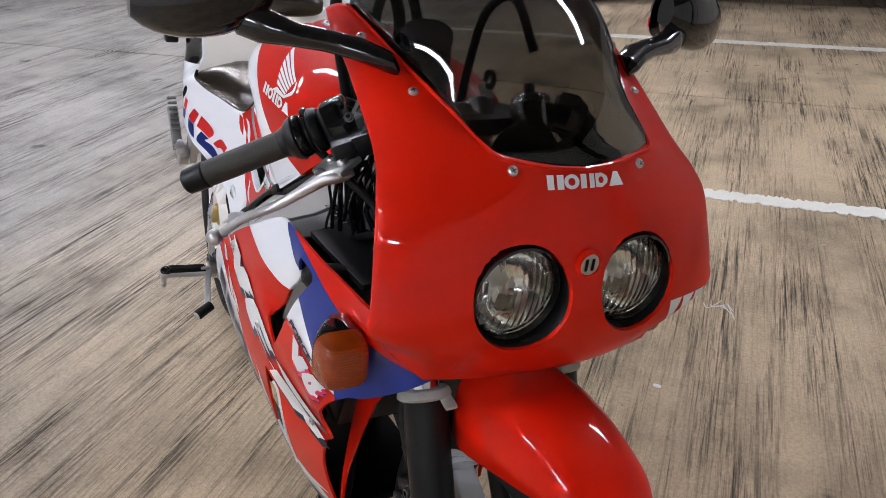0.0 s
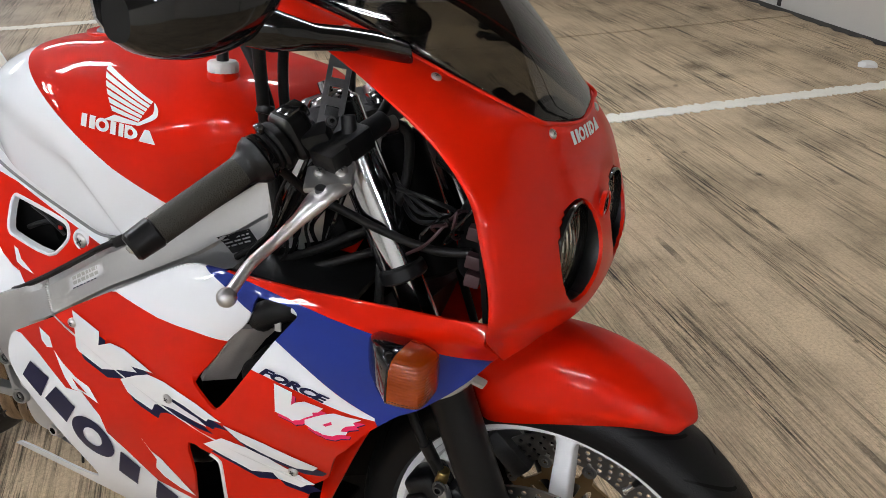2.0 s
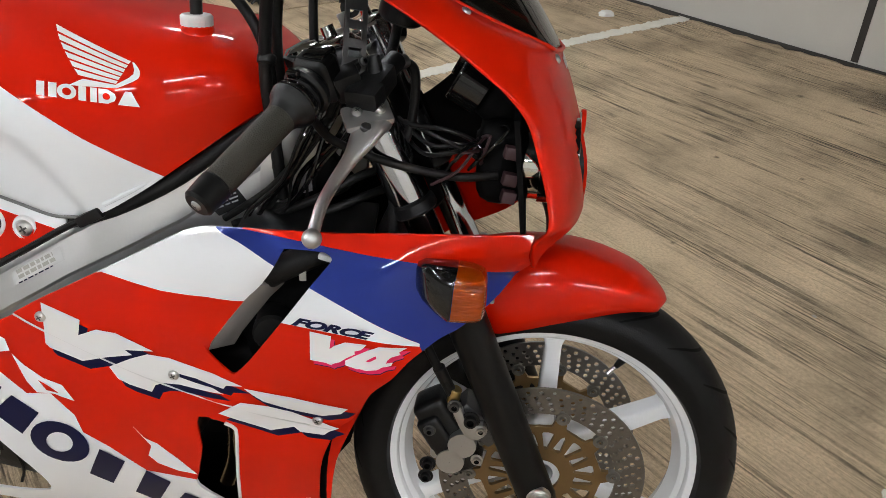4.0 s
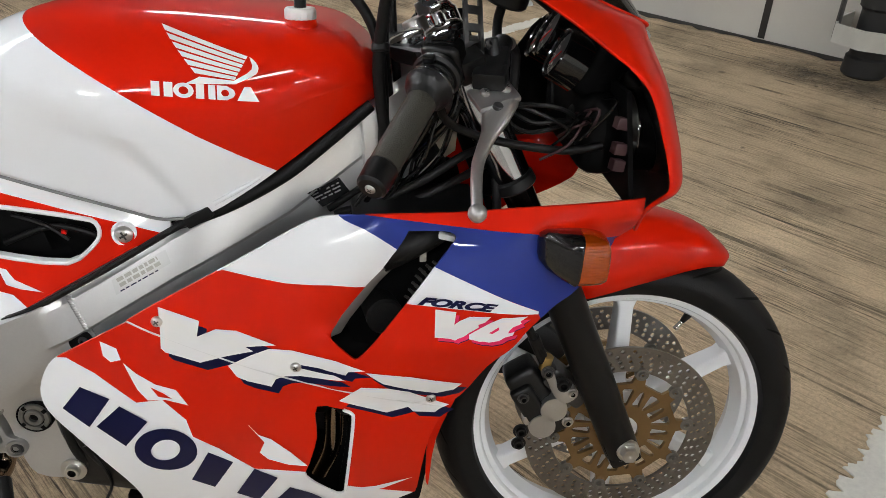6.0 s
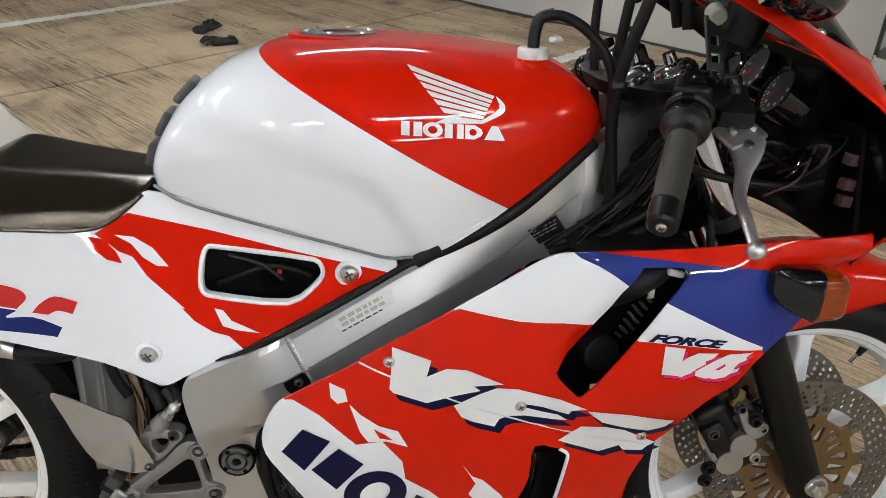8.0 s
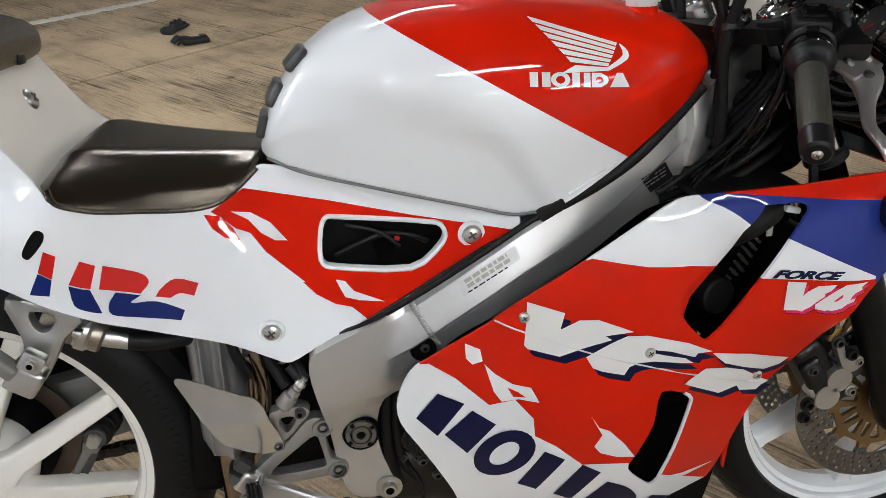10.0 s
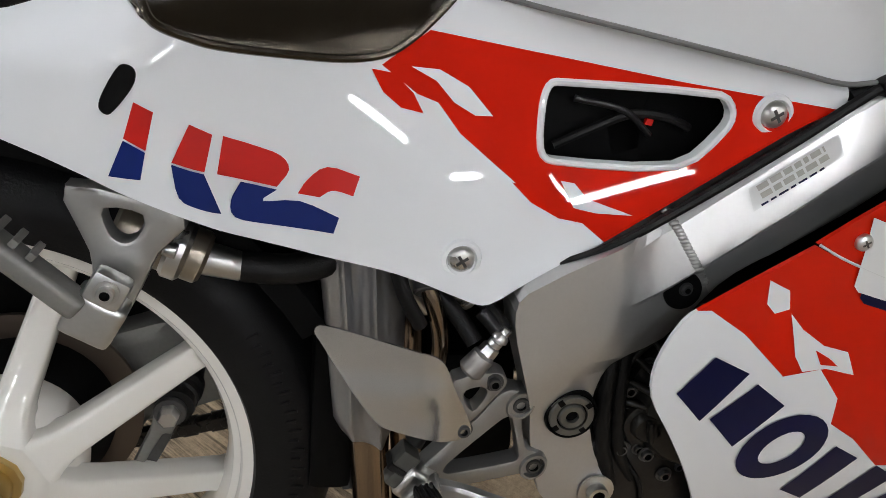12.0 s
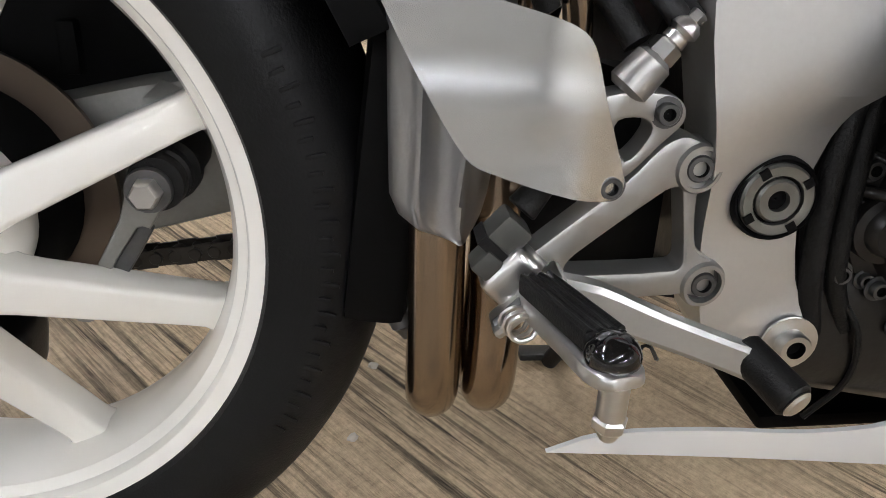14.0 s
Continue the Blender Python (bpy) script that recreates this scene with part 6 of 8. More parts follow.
part("stem_nut", turned_up([(0.007, 0.016), (0.013, 0.016), (0.0145, 0.014), (0.0145, 0.006), (0.021, 0.005), (0.021, 0.0), (0.007, 0.0)], (0.383, 0.0, 0.864)), CHROME, yoke, "chromed stem nut")
for side in (-1, 1):
    part("fork_cap", turned_up([(0.003, 0.024), (0.0075, 0.024), (0.0080, 0.012), (0.013, 0.011), (0.021, 0.009), (0.0255, 0.005), (0.0265, 0.0), (0.003, 0.0)], (0.381, side * 0.103, 0.882)), CHROME, yoke, "chromed fork cap with an adjuster")
part("cap_disc", turned_up([(0.003, 0.010), (0.018, 0.009), (0.0245, 0.005), (0.0250, 0.0), (0.0245, -0.006), (0.003, -0.006)], (0.338, -0.070, 0.868)), CHROME, yoke, "chromed cap on the yoke")
lock = empty("ignition_lock", bike)
part("barrel", turned_up([(0.004, 0.010), (0.0155, 0.010), (0.017, 0.008), (0.017, -0.015), (0.004, -0.015)], (0.352, 0.045, 0.870)), STEEL, lock)
part("key", box((0.360, 0.045, 0.892), (0.018, 0.003, 0.022), pose(0, 0, 0, 0, -25, 30), 0.0008), STEEL, lock, "key in the lock")
part("key_head", lathe([(0.006, -0.002), (0.013, -0.002), (0.013, 0.002), (0.006, 0.002)], 20, "y", (0.366, 0.045, 0.908)), BLACK, lock)

# dials
dash = empty("instrument_panel", bike)
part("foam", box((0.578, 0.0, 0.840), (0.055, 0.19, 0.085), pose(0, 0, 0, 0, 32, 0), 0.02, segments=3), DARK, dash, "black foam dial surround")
FACE = material("dial face", (0.03, 0.03, 0.03), 0.4)
aim = Vector((-0.88, 0, 0.47)).normalized()
for y, z, r in ((-0.076, 0.856, 0.030), (-0.002, 0.872, 0.032), (0.072, 0.856, 0.030)):
    m = Matrix.Translation((0.526, y, z)) @ frame_at(aim)
    bm = lathe([(r * 0.98, -0.03), (r * 1.12, -0.03), (r * 1.12, 0.004), (r * 1.06, 0.006), (r * 0.98, 0.004)], 36, "z")
    bmesh.ops.transform(bm, matrix=m, verts=bm.verts[:])
    part("bezel", bm, BLACK_GLOSS, dash)
    bm = lathe([(0.0005, 0.0), (r * 0.99, 0.0), (r * 0.99, -0.02), (0.0005, -0.02)], 36, "z")
    bmesh.ops.transform(bm, matrix=m, verts=bm.verts[:])
    part("dial_face", bm, FACE, dash)
    bm = bmesh.new()
    for i in range(22):
        a = radians(-220 + 260 * i / 21)
        box((r * 0.86 * math.cos(a), r * 0.86 * math.sin(a), 0.0006), (r * (0.16 if i % 2 == 0 else 0.09), 0.0012, 0.0006), pose(0, 0, 0, 0, 0, math.degrees(a)), 0, bm)
    for i in range(7):
        a = radians(-200 + 220 * i / 6)
        box((r * 0.62 * math.cos(a), r * 0.62 * math.sin(a), 0.0006), (0.004, 0.0045, 0.0005), None, 0, bm)
    bmesh.ops.transform(bm, matrix=m, verts=bm.verts[:])
    part("dial_marks", bm, GREY_PLASTIC, dash)
    bm = box((r * 0.3 * -0.7, r * 0.3 * -0.7, 0.002), (r * 0.95, 0.0016, 0.001), pose(0, 0, 0, 0, 0, 225))
    bmesh.ops.transform(bm, matrix=m, verts=bm.verts[:])
    part("needle", bm, DECAL_RED, dash)
part("panel_stay", tube([(0.58, -0.10, 0.80), (0.60, -0.07, 0.74), (0.585, 0.0, 0.72), (0.60, 0.07, 0.74), (0.58, 0.10, 0.80)], 0.007), BLACK, dash)
# two dark sheets added to block the view through the nose
part("side_shield", panel_mesh([(0.34, 0.70), (0.60, 0.70), (0.605, 0.80), (0.575, 0.855), (0.54, 0.870), (0.50, 0.82), (0.44, 0.77), (0.36, 0.735)], 0.165, 0.004), DARK, dash, "black sheet added to keep the nose's inside dark")
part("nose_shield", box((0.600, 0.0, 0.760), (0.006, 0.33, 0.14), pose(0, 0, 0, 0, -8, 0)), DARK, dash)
part("stem", rod((0.405, 0, 0.83), (0.475, 0, 0.66), 0.034), DARK, dash)
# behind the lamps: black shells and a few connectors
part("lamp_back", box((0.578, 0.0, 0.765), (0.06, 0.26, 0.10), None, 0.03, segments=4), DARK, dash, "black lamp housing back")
for side in (-1, 1):
    part("lamp_boot", rod((0.59, side * 0.072, 0.772), (0.545, side * 0.072, 0.772), 0.040, 0.024, 28, bevel=0.006), RUBBER, dash, "black rubber lamp boot")
for z in (0.792, 0.762, 0.742):
    part("connector", box((0.588, -0.158, z), (0.016, 0.014, 0.014), pose(0, 0, 0, 0, 10, 12), 0.002), PALE_PINK, dash, "dull pink wiring connector")

# breather cap, hoses and cables
cap = empty("tank_breather", bike)
at = Vector((0.215, -0.085, 0.894))
bm = bmesh.new()
n = 36
prof = [(0.0175, 0.0), (0.0185, 0.002), (0.0185, 0.011), (0.0165, 0.0135), (0.0005, 0.0135)]
rings = []
for r, h in prof:
    rings.append([at + Vector((r * (1 - (0.05 if i % 2 and r > 0.017 else 0)) * math.cos(2 * math.pi * i / n), r * (1 - (0.05 if i % 2 and r > 0.017 else 0)) * math.sin(2 * math.pi * i / n), h - 0.003)) for i in range(n)])
part("knurled_cap", loft(rings), GREY_WHITE, cap, "white knurled breather cap")
part("neck", rod(at + Vector((0, 0, -0.02)), at + Vector((0, 0, -0.001)), 0.021, 0.019, 28), RED, cap)
part("elbow", tube([at + Vector((0, 0, 0.008)), at + Vector((0.001, 0, 0.028)), at + Vector((0.006, -0.001, 0.043)), at + Vector((0.022, -0.004, 0.049))], 0.0072, 12), BLACK, cap)
part("breather_hose", tube([at + Vector((0.010, -0.002, 0.046)), at + Vector((0.030, -0.008, 0.047)), at + Vector((0.055, -0.022, 0.034)), at + Vector((0.078, -0.030, 0.008)), at + Vector((0.092, -0.030, -0.03)), at + Vector((0.097, -0.026, -0.09)), at + Vector((0.095, -0.02, -0.16))], 0.0062, 12), RUBBER, cap, "black breather hose")
cables = empty("control_cables", bike)
part("cable", tube([(0.318, -0.112, 0.70), (0.314, -0.118, 0.76), (0.306, -0.122, 0.84), (0.312, -0.135, 0.90), (0.322, -0.150, 0.95), (0.335, -0.158, 1.00), (0.35, -0.15, 1.03), (0.37, -0.12, 1.03), (0.385, -0.10, 0.99), (0.392, -0.10, 0.93)], 0.0072, 12), RUBBER, cables, "black sheathed cable loop")
part("cable", tube([(0.325, -0.07, 0.74), (0.318, -0.085, 0.80), (0.312, -0.095, 0.87), (0.316, -0.10, 0.93), (0.325, -0.10, 0.985), (0.345, -0.09, 1.02), (0.37, -0.075, 1.0), (0.39, -0.07, 0.93)], 0.0062, 12), RUBBER, cables)
part("cable", tube([(0.330, 0.02, 0.78), (0.322, 0.03, 0.86), (0.320, 0.04, 0.93), (0.33, 0.05, 0.99), (0.36, 0.07, 1.01), (0.39, 0.09, 0.95)], 0.006, 12), RUBBER, cables)
part("cable_clip", rod((0.309, -0.128, 0.862), (0.309, -0.124, 0.872), 0.0105), BLACK, cables)
for i, (y0, z0) in enumerate(((-0.10, 0.70), (-0.085, 0.695), (-0.07, 0.70), (-0.11, 0.685), (-0.05, 0.71))):
    part("cable", tube([(0.395 - 0.004 * i, y0 - 0.04 + 0.01 * i, 0.845 - 0.012 * i), (0.375, y0 - 0.035, 0.80), (0.345 - 0.006 * i, y0 - 0.015, 0.755 - 0.006 * i), (0.318 - 0.008 * i, y0 - 0.005, 0.715 - 0.004 * i), (0.285 - 0.014 * i, y0, 0.665)], 0.0045 + 0.0005 * (i % 3), 10), RUBBER, cables)
for i in range(4):
    part("wire", tube([(0.44 + 0.01 * i, -0.06 - 0.015 * i, 0.80), (0.48 + 0.012 * i, -0.09 - 0.01 * i, 0.765 + 0.012 * i), (0.52 + 0.01 * i, -0.10, 0.77 + 0.01 * (i % 2)), (0.565, -0.06 - 0.02 * i, 0.78 - 0.012 * i)], 0.0028, 8), BLACK, cables)
rnd = random.Random(17)
for i in range(9):
    x0, y0 = 0.372 + 0.006 * i, -0.150 + 0.008 * i
    part("wire", tube([(x0, y0, 0.832 - 0.004 * (i % 3)), (x0 - 0.020 + rnd.uniform(-0.01, 0.01), y0 - 0.012, 0.785), (x0 - 0.050 + rnd.uniform(-0.012, 0.012), y0 - 0.008 + rnd.uniform(-0.01, 0.01), 0.735), (x0 - 0.085 + rnd.uniform(-0.01, 0.02), y0 + 0.012, 0.690), (x0 - 0.105, y0 + 0.02, 0.655)], 0.0020 + 0.0008 * (i % 3), 8), BLACK_GLOSS if i % 3 else RUBBER, cables)
for i in range(6):
    part("wire", tube([(0.50 + 0.012 * i, -0.135 + 0.01 * i, 0.74 + 0.012 * i), (0.525 + 0.01 * i + rnd.uniform(-0.01, 0.01), -0.150, 0.765 + 0.010 * i), (0.545 + rnd.uniform(-0.01, 0.015), -0.130, 0.80 - 0.008 * i), (0.575, -0.115 + 0.012 * i, 0.785)], 0.0018, 8), BLACK_GLOSS if i % 2 else PALE_PINK, cables)
part("brake_hose", tube([(0.458, -0.10, 0.872), (0.470, -0.085, 0.855), (0.468, -0.085, 0.80), (0.452, -0.10, 0.74), (0.455, -0.115, 0.66)], 0.0058, 12), RUBBER, cables)
part("throttle_cable", tube([(0.372, -0.185, 0.825), (0.385, -0.150, 0.790), (0.42, -0.128, 0.768), (0.47, -0.130, 0.757), (0.53, -0.135, 0.752), (0.575, -0.13, 0.757)], 0.0052, 10), RUBBER, cables, "black cable across the fork")
part("bottom_hose", tube([(0.45, -0.04, 0.73), (0.41, -0.085, 0.728), (0.36, -0.10, 0.70), (0.30, -0.105, 0.672), (0.25, -0.10, 0.655)], 0.0055, 12), RUBBER, cables)
part("bottom_hose", tube([(0.46, -0.02, 0.705), (0.42, -0.07, 0.70), (0.37, -0.09, 0.680), (0.31, -0.10, 0.655), (0.26, -0.10, 0.64)], 0.0055, 12), RUBBER, cables)

# ---- seat, pads, tail ----
def seat_section(x, zt, zb, a, w):
    """A flat top between two soft ridges a from the middle, and full sides that widen to w at the base."""
    h = zt - zb
    half = [(0.0, zb), (0.6 * w, zb), (w - 0.003, zb), (w, zb + 0.05 * h), (w - 0.001, zb + 0.13 * h)]
    half += [(w + (a + 0.006 - w) * u + 0.008 * math.sin(math.pi * u), zb + h * (0.13 + 0.76 * u) + 0.05 * h * math.sin(math.pi * u)) for u in (0.25, 0.5, 0.75)]
    half += [(a + 0.008, zt - 0.11 * h), (a + 0.002, zt - 0.045 * h), (a - 0.006, zt - 0.015 * h), (0.75 * a, zt), (0.4 * a, zt + 0.01 * h), (0.0, zt + 0.012 * h)]
    return [Vector((x, -y, z)) for y, z in half] + [Vector((x, y, z)) for y, z in half[-2:0:-1]]


SEAT_SECTIONS = [(-0.2375, 0.732, 0.722, 0.022, 0.034), (-0.243, 0.735, 0.717, 0.038, 0.058), (-0.254, 0.7365, 0.712, 0.046, 0.086), (-0.272, 0.738, 0.702, 0.052, 0.100), (-0.295, 0.7405, 0.690, 0.058, 0.109), (-0.33, 0.744, 0.687, 0.066, 0.118), (-0.374, 0.749, 0.693, 0.076, 0.135),
                 (-0.41, 0.754, 0.702, 0.084, 0.153), (-0.435, 0.757, 0.711, 0.089, 0.168), (-0.452, 0.755, 0.720, 0.089, 0.174), (-0.463, 0.747, 0.725, 0.085, 0.166), (-0.470, 0.738, 0.730, 0.076, 0.15)]
part("seat", loft(refine([seat_section(*s) for s in SEAT_SECTIONS], 3)), SEAT, bike, "black vinyl rider's seat", 50)
part("seat_piping", tube([(x, tail_y(x, z) - 0.001, z) for x, z in ((-0.247, 0.726), (-0.262, 0.712), (-0.280, 0.698), (-0.300, 0.6885), (-0.330, 0.687), (-0.374, 0.694), (-0.410, 0.702), (-0.4275, 0.7085), (-0.4480, 0.720), (-0.455, 0.734))], 0.0032, 8), SEAT, bike)
# tank pads
for z, L in ((0.842, 0.036), (0.804, 0.034), (0.768, 0.031)):
    hit = TANK_TREE.ray_cast(Vector((-1, -0.050, z)), Vector((1, 0, 0)))
    nn = hit[1] if hit[1].x < 0 else -hit[1]
    upward = (Vector((0, 0, 1)) - nn * nn.z).normalized()
    m = Matrix((upward.cross(nn), upward, nn)).transposed().to_4x4()
    part("tank_pad", box(hit[0] + nn * 0.003, (0.054, L - 0.002, 0.011), m, 0.0055, segments=3), GREY_PAD, tank, "dark grey rubber tank pad")
# filler cap
fc = empty("filler_cap", bike)
zc = TANK_TREE.ray_cast(Vector((-0.015, 0, 2)), Vector((0, 0, -1)))[0].z - 0.005
part("collar", lathe([(0.050, -0.010), (0.064, -0.010), (0.062, 0.004), (0.056, 0.006), (0.050, 0.004)], 40, "z", (-0.015, 0.0, zc)), RED, fc, "raised red filler collar")
part("lid", lathe([(0.0005, 0.004), (0.020, 0.004), (0.022, 0.007), (0.047, 0.007), (0.0495, 0.005), (0.0495, -0.004), (0.0005, -0.004)], 40, "z", (-0.015, 0.0, zc)), DARK_STEEL, fc, "dark metal filler lid")
for i in range(6):
    a = math.pi / 3 * i + 0.3
    bolt((-0.015 + 0.040 * math.cos(a), 0.040 * math.sin(a), zc + 0.006), 0.0035, fc, (0, 0, 1), STEEL)
# tail hump: a back wall behind the seat that rounds into the cowl's sides, and the pillion pad on it
def hump_row(z, xc, xs, zs):
    w = -tail_y(xs, min(zs, 0.855)) - 0.001
    return [Vector((xc + (xs - xc) * abs(u)**3.5, w * u, z + (zs - z) * abs(u)**3.5)) for u in (i / 14 for i in range(-14, 15))]


part("tail_hump", loft(refine([hump_row(*r) for r in ((0.70, -0.468, -0.438, 0.70), (0.72, -0.478, -0.448, 0.718), (0.742, -0.488, -0.470, 0.742), (0.772, -0.503, -0.497, 0.772), (0.815, -0.522, -0.527, 0.815), (0.850, -0.538, -0.552, 0.851), (0.862, -0.56, -0.575, 0.857), (0.868, -0.64, -0.65, 0.857), (0.872, -0.74, -0.74, 0.857))], 3), closed_rings=False), HUMP_LIT_CREAM, bike, "off-white single-seat hump", 60)
part("pillion_pad", loft(refine([[Vector((x, w * math.copysign(abs(math.cos(t))**0.5, math.cos(t)), (zt + zb) / 2 + (zt - zb) / 2 * math.copysign(abs(math.sin(t))**0.6, math.sin(t)))) for t in (2 * math.pi * i / 28 for i in range(28))] for x, zt, zb, w in ((-0.522, 0.866, 0.846, 0.100), (-0.527, 0.881, 0.839, 0.124), (-0.55, 0.893, 0.840, 0.135), (-0.62, 0.908, 0.852, 0.137), (-0.70, 0.912, 0.862, 0.115), (-0.735, 0.897, 0.870, 0.08))], 3)), SEAT, bike, "black pillion pad on the tail")
part("pad_strap", box((-0.5245, 0.03, 0.845), (0.010, 0.018, 0.012), None, 0.002), BLACK, bike)
screw((-0.5145, 0.0115, 0.800), 0.0135, bike, (1, 0, 0.42))
# rubber strip between tank and frame, swollen to fill its dark recess, and lip
part("rubber_strip", tube([(0.060, -0.143, 0.653), (0.099, -0.143, 0.666), (0.15, -0.140, 0.692), (0.20, -0.132, 0.722), (0.25, -0.115, 0.760), (0.295, -0.095, 0.795)], 0.0080, 12, radii=[0.0055, 0.0060, 0.0085, 0.0095, 0.0095, 0.0090]), RUBBER, bike, "black rubber strip, thickened to fill the dark recess under the tank")
part("rubber_pad", box((0.093, -0.151, 0.669), (0.035, 0.014, 0.014), pose(0, 0, 0, 0, -29, 0), 0.003), RUBBER, bike)
part("tank_lip", tube([(0.112, -0.153, 0.687), (0.15, -0.151, 0.708), (0.189, -0.142, 0.731)], 0.0034, 8, radii=[0.0034, 0.0030, 0.0008]), WHITE, tank)
part("tank_seam", tube([(-0.234, -0.086, 0.7340), (-0.19, -0.118, 0.7220), (-0.10, -0.137, 0.7010), (0.0, -0.148, 0.6770), (0.045, -0.151, 0.6660), (0.075, -0.149, 0.6660)], 0.0021, 8), SEAM_GREY, bike, "thin grey line along the tank's lower seam")
# dark tube that closes the gap below the tail cowl's edge
part("frame_gasket", tube([(-0.170, -0.140, 0.522), (-0.128, -0.152, 0.542), (-0.06, -0.155, 0.580), (0.008, -0.156, 0.621), (0.055, -0.154, 0.650), (0.09, -0.150, 0.668)], 0.0042, 8), RUBBER, bike)

# frame fittings
spar_right = [o for o in bike.children if o.name.startswith("frame_spar")][0]
PLATE_BLACK = [(0.2176, 0.6880), (0.2556, 0.7031), (0.2700, 0.6820), (0.2351, 0.6670)]
decal("type_plate", [PLATE_BLACK], frame_y, BLACK, spar_right, 0.0012, label="small black type plate")
# pale line over the seam, in place of light caught on the upper fairing's lip
part("seam_edge", tube([(x, fair_y(x, z) - 0.0010, z) for x, z in ((0.012, 0.5585), (0.045, 0.5405), (0.138, 0.4995), (0.207, 0.4755), (0.293, 0.4455), (0.392, 0.4065))], 0.0011, 8), GREY_WHITE, SIDES["up", False], "pale line drawn for light on the panel edge")
bars(0.2225, 0.6872, 22, 4, 0.034, 0.0048, 0.0020, frame_y, ALU, spar_right, 5)
STICKER = [(-0.020, 0.586), (0.049, 0.627), (0.055, 0.611), (-0.015, 0.568)]
decal("sticker", [STICKER], frame_y, STICKER_FILM, spar_right, 0.0010, label="clear sticker with grey print")
bars(-0.012, 0.584, 30.5, 2, 0.060, 0.0066, 0.0045, frame_y, GREY_PLASTIC, spar_right, 6)
bars(-0.009, 0.5725, 30.5, 1, 0.058, 0.006, 0.0016, frame_y, NAVY, spar_right, 7)
bm = bmesh.new()
for i in range(22):
    u = i / 21
    x, z = -0.080 + 0.032 * u, 0.566 - 0.058 * u
    bmesh.ops.create_uvsphere(bm, u_segments=10, v_segments=6, radius=0.0046, matrix=Matrix.Translation((x, frame_y(x, z) + 0.0015, z)) @ Matrix.Diagonal((1.1, 0.6, 0.7, 1)))
part("weld_bead", bm, ALU_MATT, spar_right, "bead of weld")
# the spar is solid here; a black disc paints the hole's depth
part("frame_hole", lathe([(0.0005, -0.002), (0.016, -0.002), (0.0175, 0.001), (0.0175, 0.01), (0.0005, 0.01)], 28, "y", (-0.066, frame_y(-0.066, 0.502) + 0.001, 0.502)), DARK, spar_right)
bolt((-0.064, frame_y(-0.066, 0.502) - 0.0008, 0.504), 0.0042, spar_right, mat=DARK_STEEL)
yp = min(frame_y(-0.149 + 0.024 * math.cos(k), 0.383 + 0.024 * math.sin(k)) for k in range(7)) - 0.0004
# black disc that darkens the recess round the pivot bolt
part("pivot_well", lathe([(0.0005, 0.0012), (0.0212, 0.0012), (0.0228, -0.0012), (0.0240, 0.002), (0.0240, 0.01), (0.0005, 0.01)], 40, "y", (-0.149, yp, 0.383)), DARK, spar_right)
part("pivot_ring", lathe([(0.0140, -0.0022), (0.0192, -0.0026), (0.0205, -0.0010), (0.0205, 0.006), (0.0140, 0.006)], 40, "y", (-0.149, yp, 0.383)), RING_GREY, spar_right, "castellated pivot lock ring")
part("pivot_bolt", lathe([(0.0060, -0.0030), (0.0108, -0.0034), (0.0122, -0.0018), (0.0122, 0.003), (0.0060, 0.003)], 30, "y", (-0.149, yp, 0.383)), RING_GREY, spar_right, "pivot bolt with a hexagon socket")
# black blocks paint the shade of the ring's notches
for k in range(4):
    a = radians(35 + 90 * k)
    part("ring_notch", box((-0.149 + 0.0178 * math.cos(a), yp - 0.0020, 0.383 + 0.0178 * math.sin(a)), (0.0050, 0.0022, 0.0052), pose(0, 0, 0, 0, -35 - 90 * k, 0)), DARK, spar_right)
bolt((-0.116, frame_y(-0.116, 0.289) - 0.002, 0.289), 0.010, spar_right, flange=1.2)

# ---- right footrest bracket and controls ----
rs = empty("footrest_bracket", bike)
BRACKET = spline([(-0.218, 0.414), (-0.204, 0.418), (-0.189, 0.408), (-0.189, 0.394), (-0.194, 0.386), (-0.189, 0.355), (-0.178, 0.347), (-0.174, 0.336), (-0.181, 0.326), (-0.193, 0.327), (-0.262, 0.329), (-0.284, 0.333), (-0.297, 0.344), (-0.286, 0.357), (-0.238, 0.394)], n=3)
BR_HOLE = spline([(-0.204, 0.391, 1), (-0.196, 0.348), (-0.200, 0.343), (-0.257, 0.345), (-0.264, 0.349), (-0.258, 0.357), (-0.213, 0.389)], n=3)
# the bracket stands out from the frame towards the rear
SLANT = Matrix(((1, 0, 0, 0), (0.177, 1, 0, 0.0469), (0, 0, 1, 0), (0, 0, 0, 1)))


def slanted(bm):
    bmesh.ops.transform(bm, matrix=SLANT, verts=bm.verts[:])
    return bm


part("plate", slanted(plate(BRACKET, -0.168, -0.150, [BR_HOLE], 0.0025, 0.012)), CAST, rs, "cast silver bracket")
BR_ARM = spline([(-0.256, 0.440), (-0.222, 0.441), (-0.212, 0.435), (-0.211, 0.426), (-0.221, 0.416), (-0.236, 0.401), (-0.248, 0.397), (-0.256, 0.42)], n=3)
BR_ARM_H = spline([(-0.246, 0.428), (-0.234, 0.429), (-0.228, 0.424), (-0.232, 0.415), (-0.240, 0.408), (-0.247, 0.418)], n=3)
part("arm", slanted(plate(BR_ARM, -0.172, -0.155, [BR_ARM_H], 0.002, 0.010)), CAST, rs)
bolt((-0.196, -0.1505, 0.401), 0.0074, rs, mat=DARK_STEEL, flange=1.05)
bolt((-0.181, -0.1478, 0.333), 0.0074, rs, mat=DARK_STEEL, flange=1.05)
bolt((-0.222, -0.1644, 0.432), 0.0055, rs, mat=DARK_STEEL)
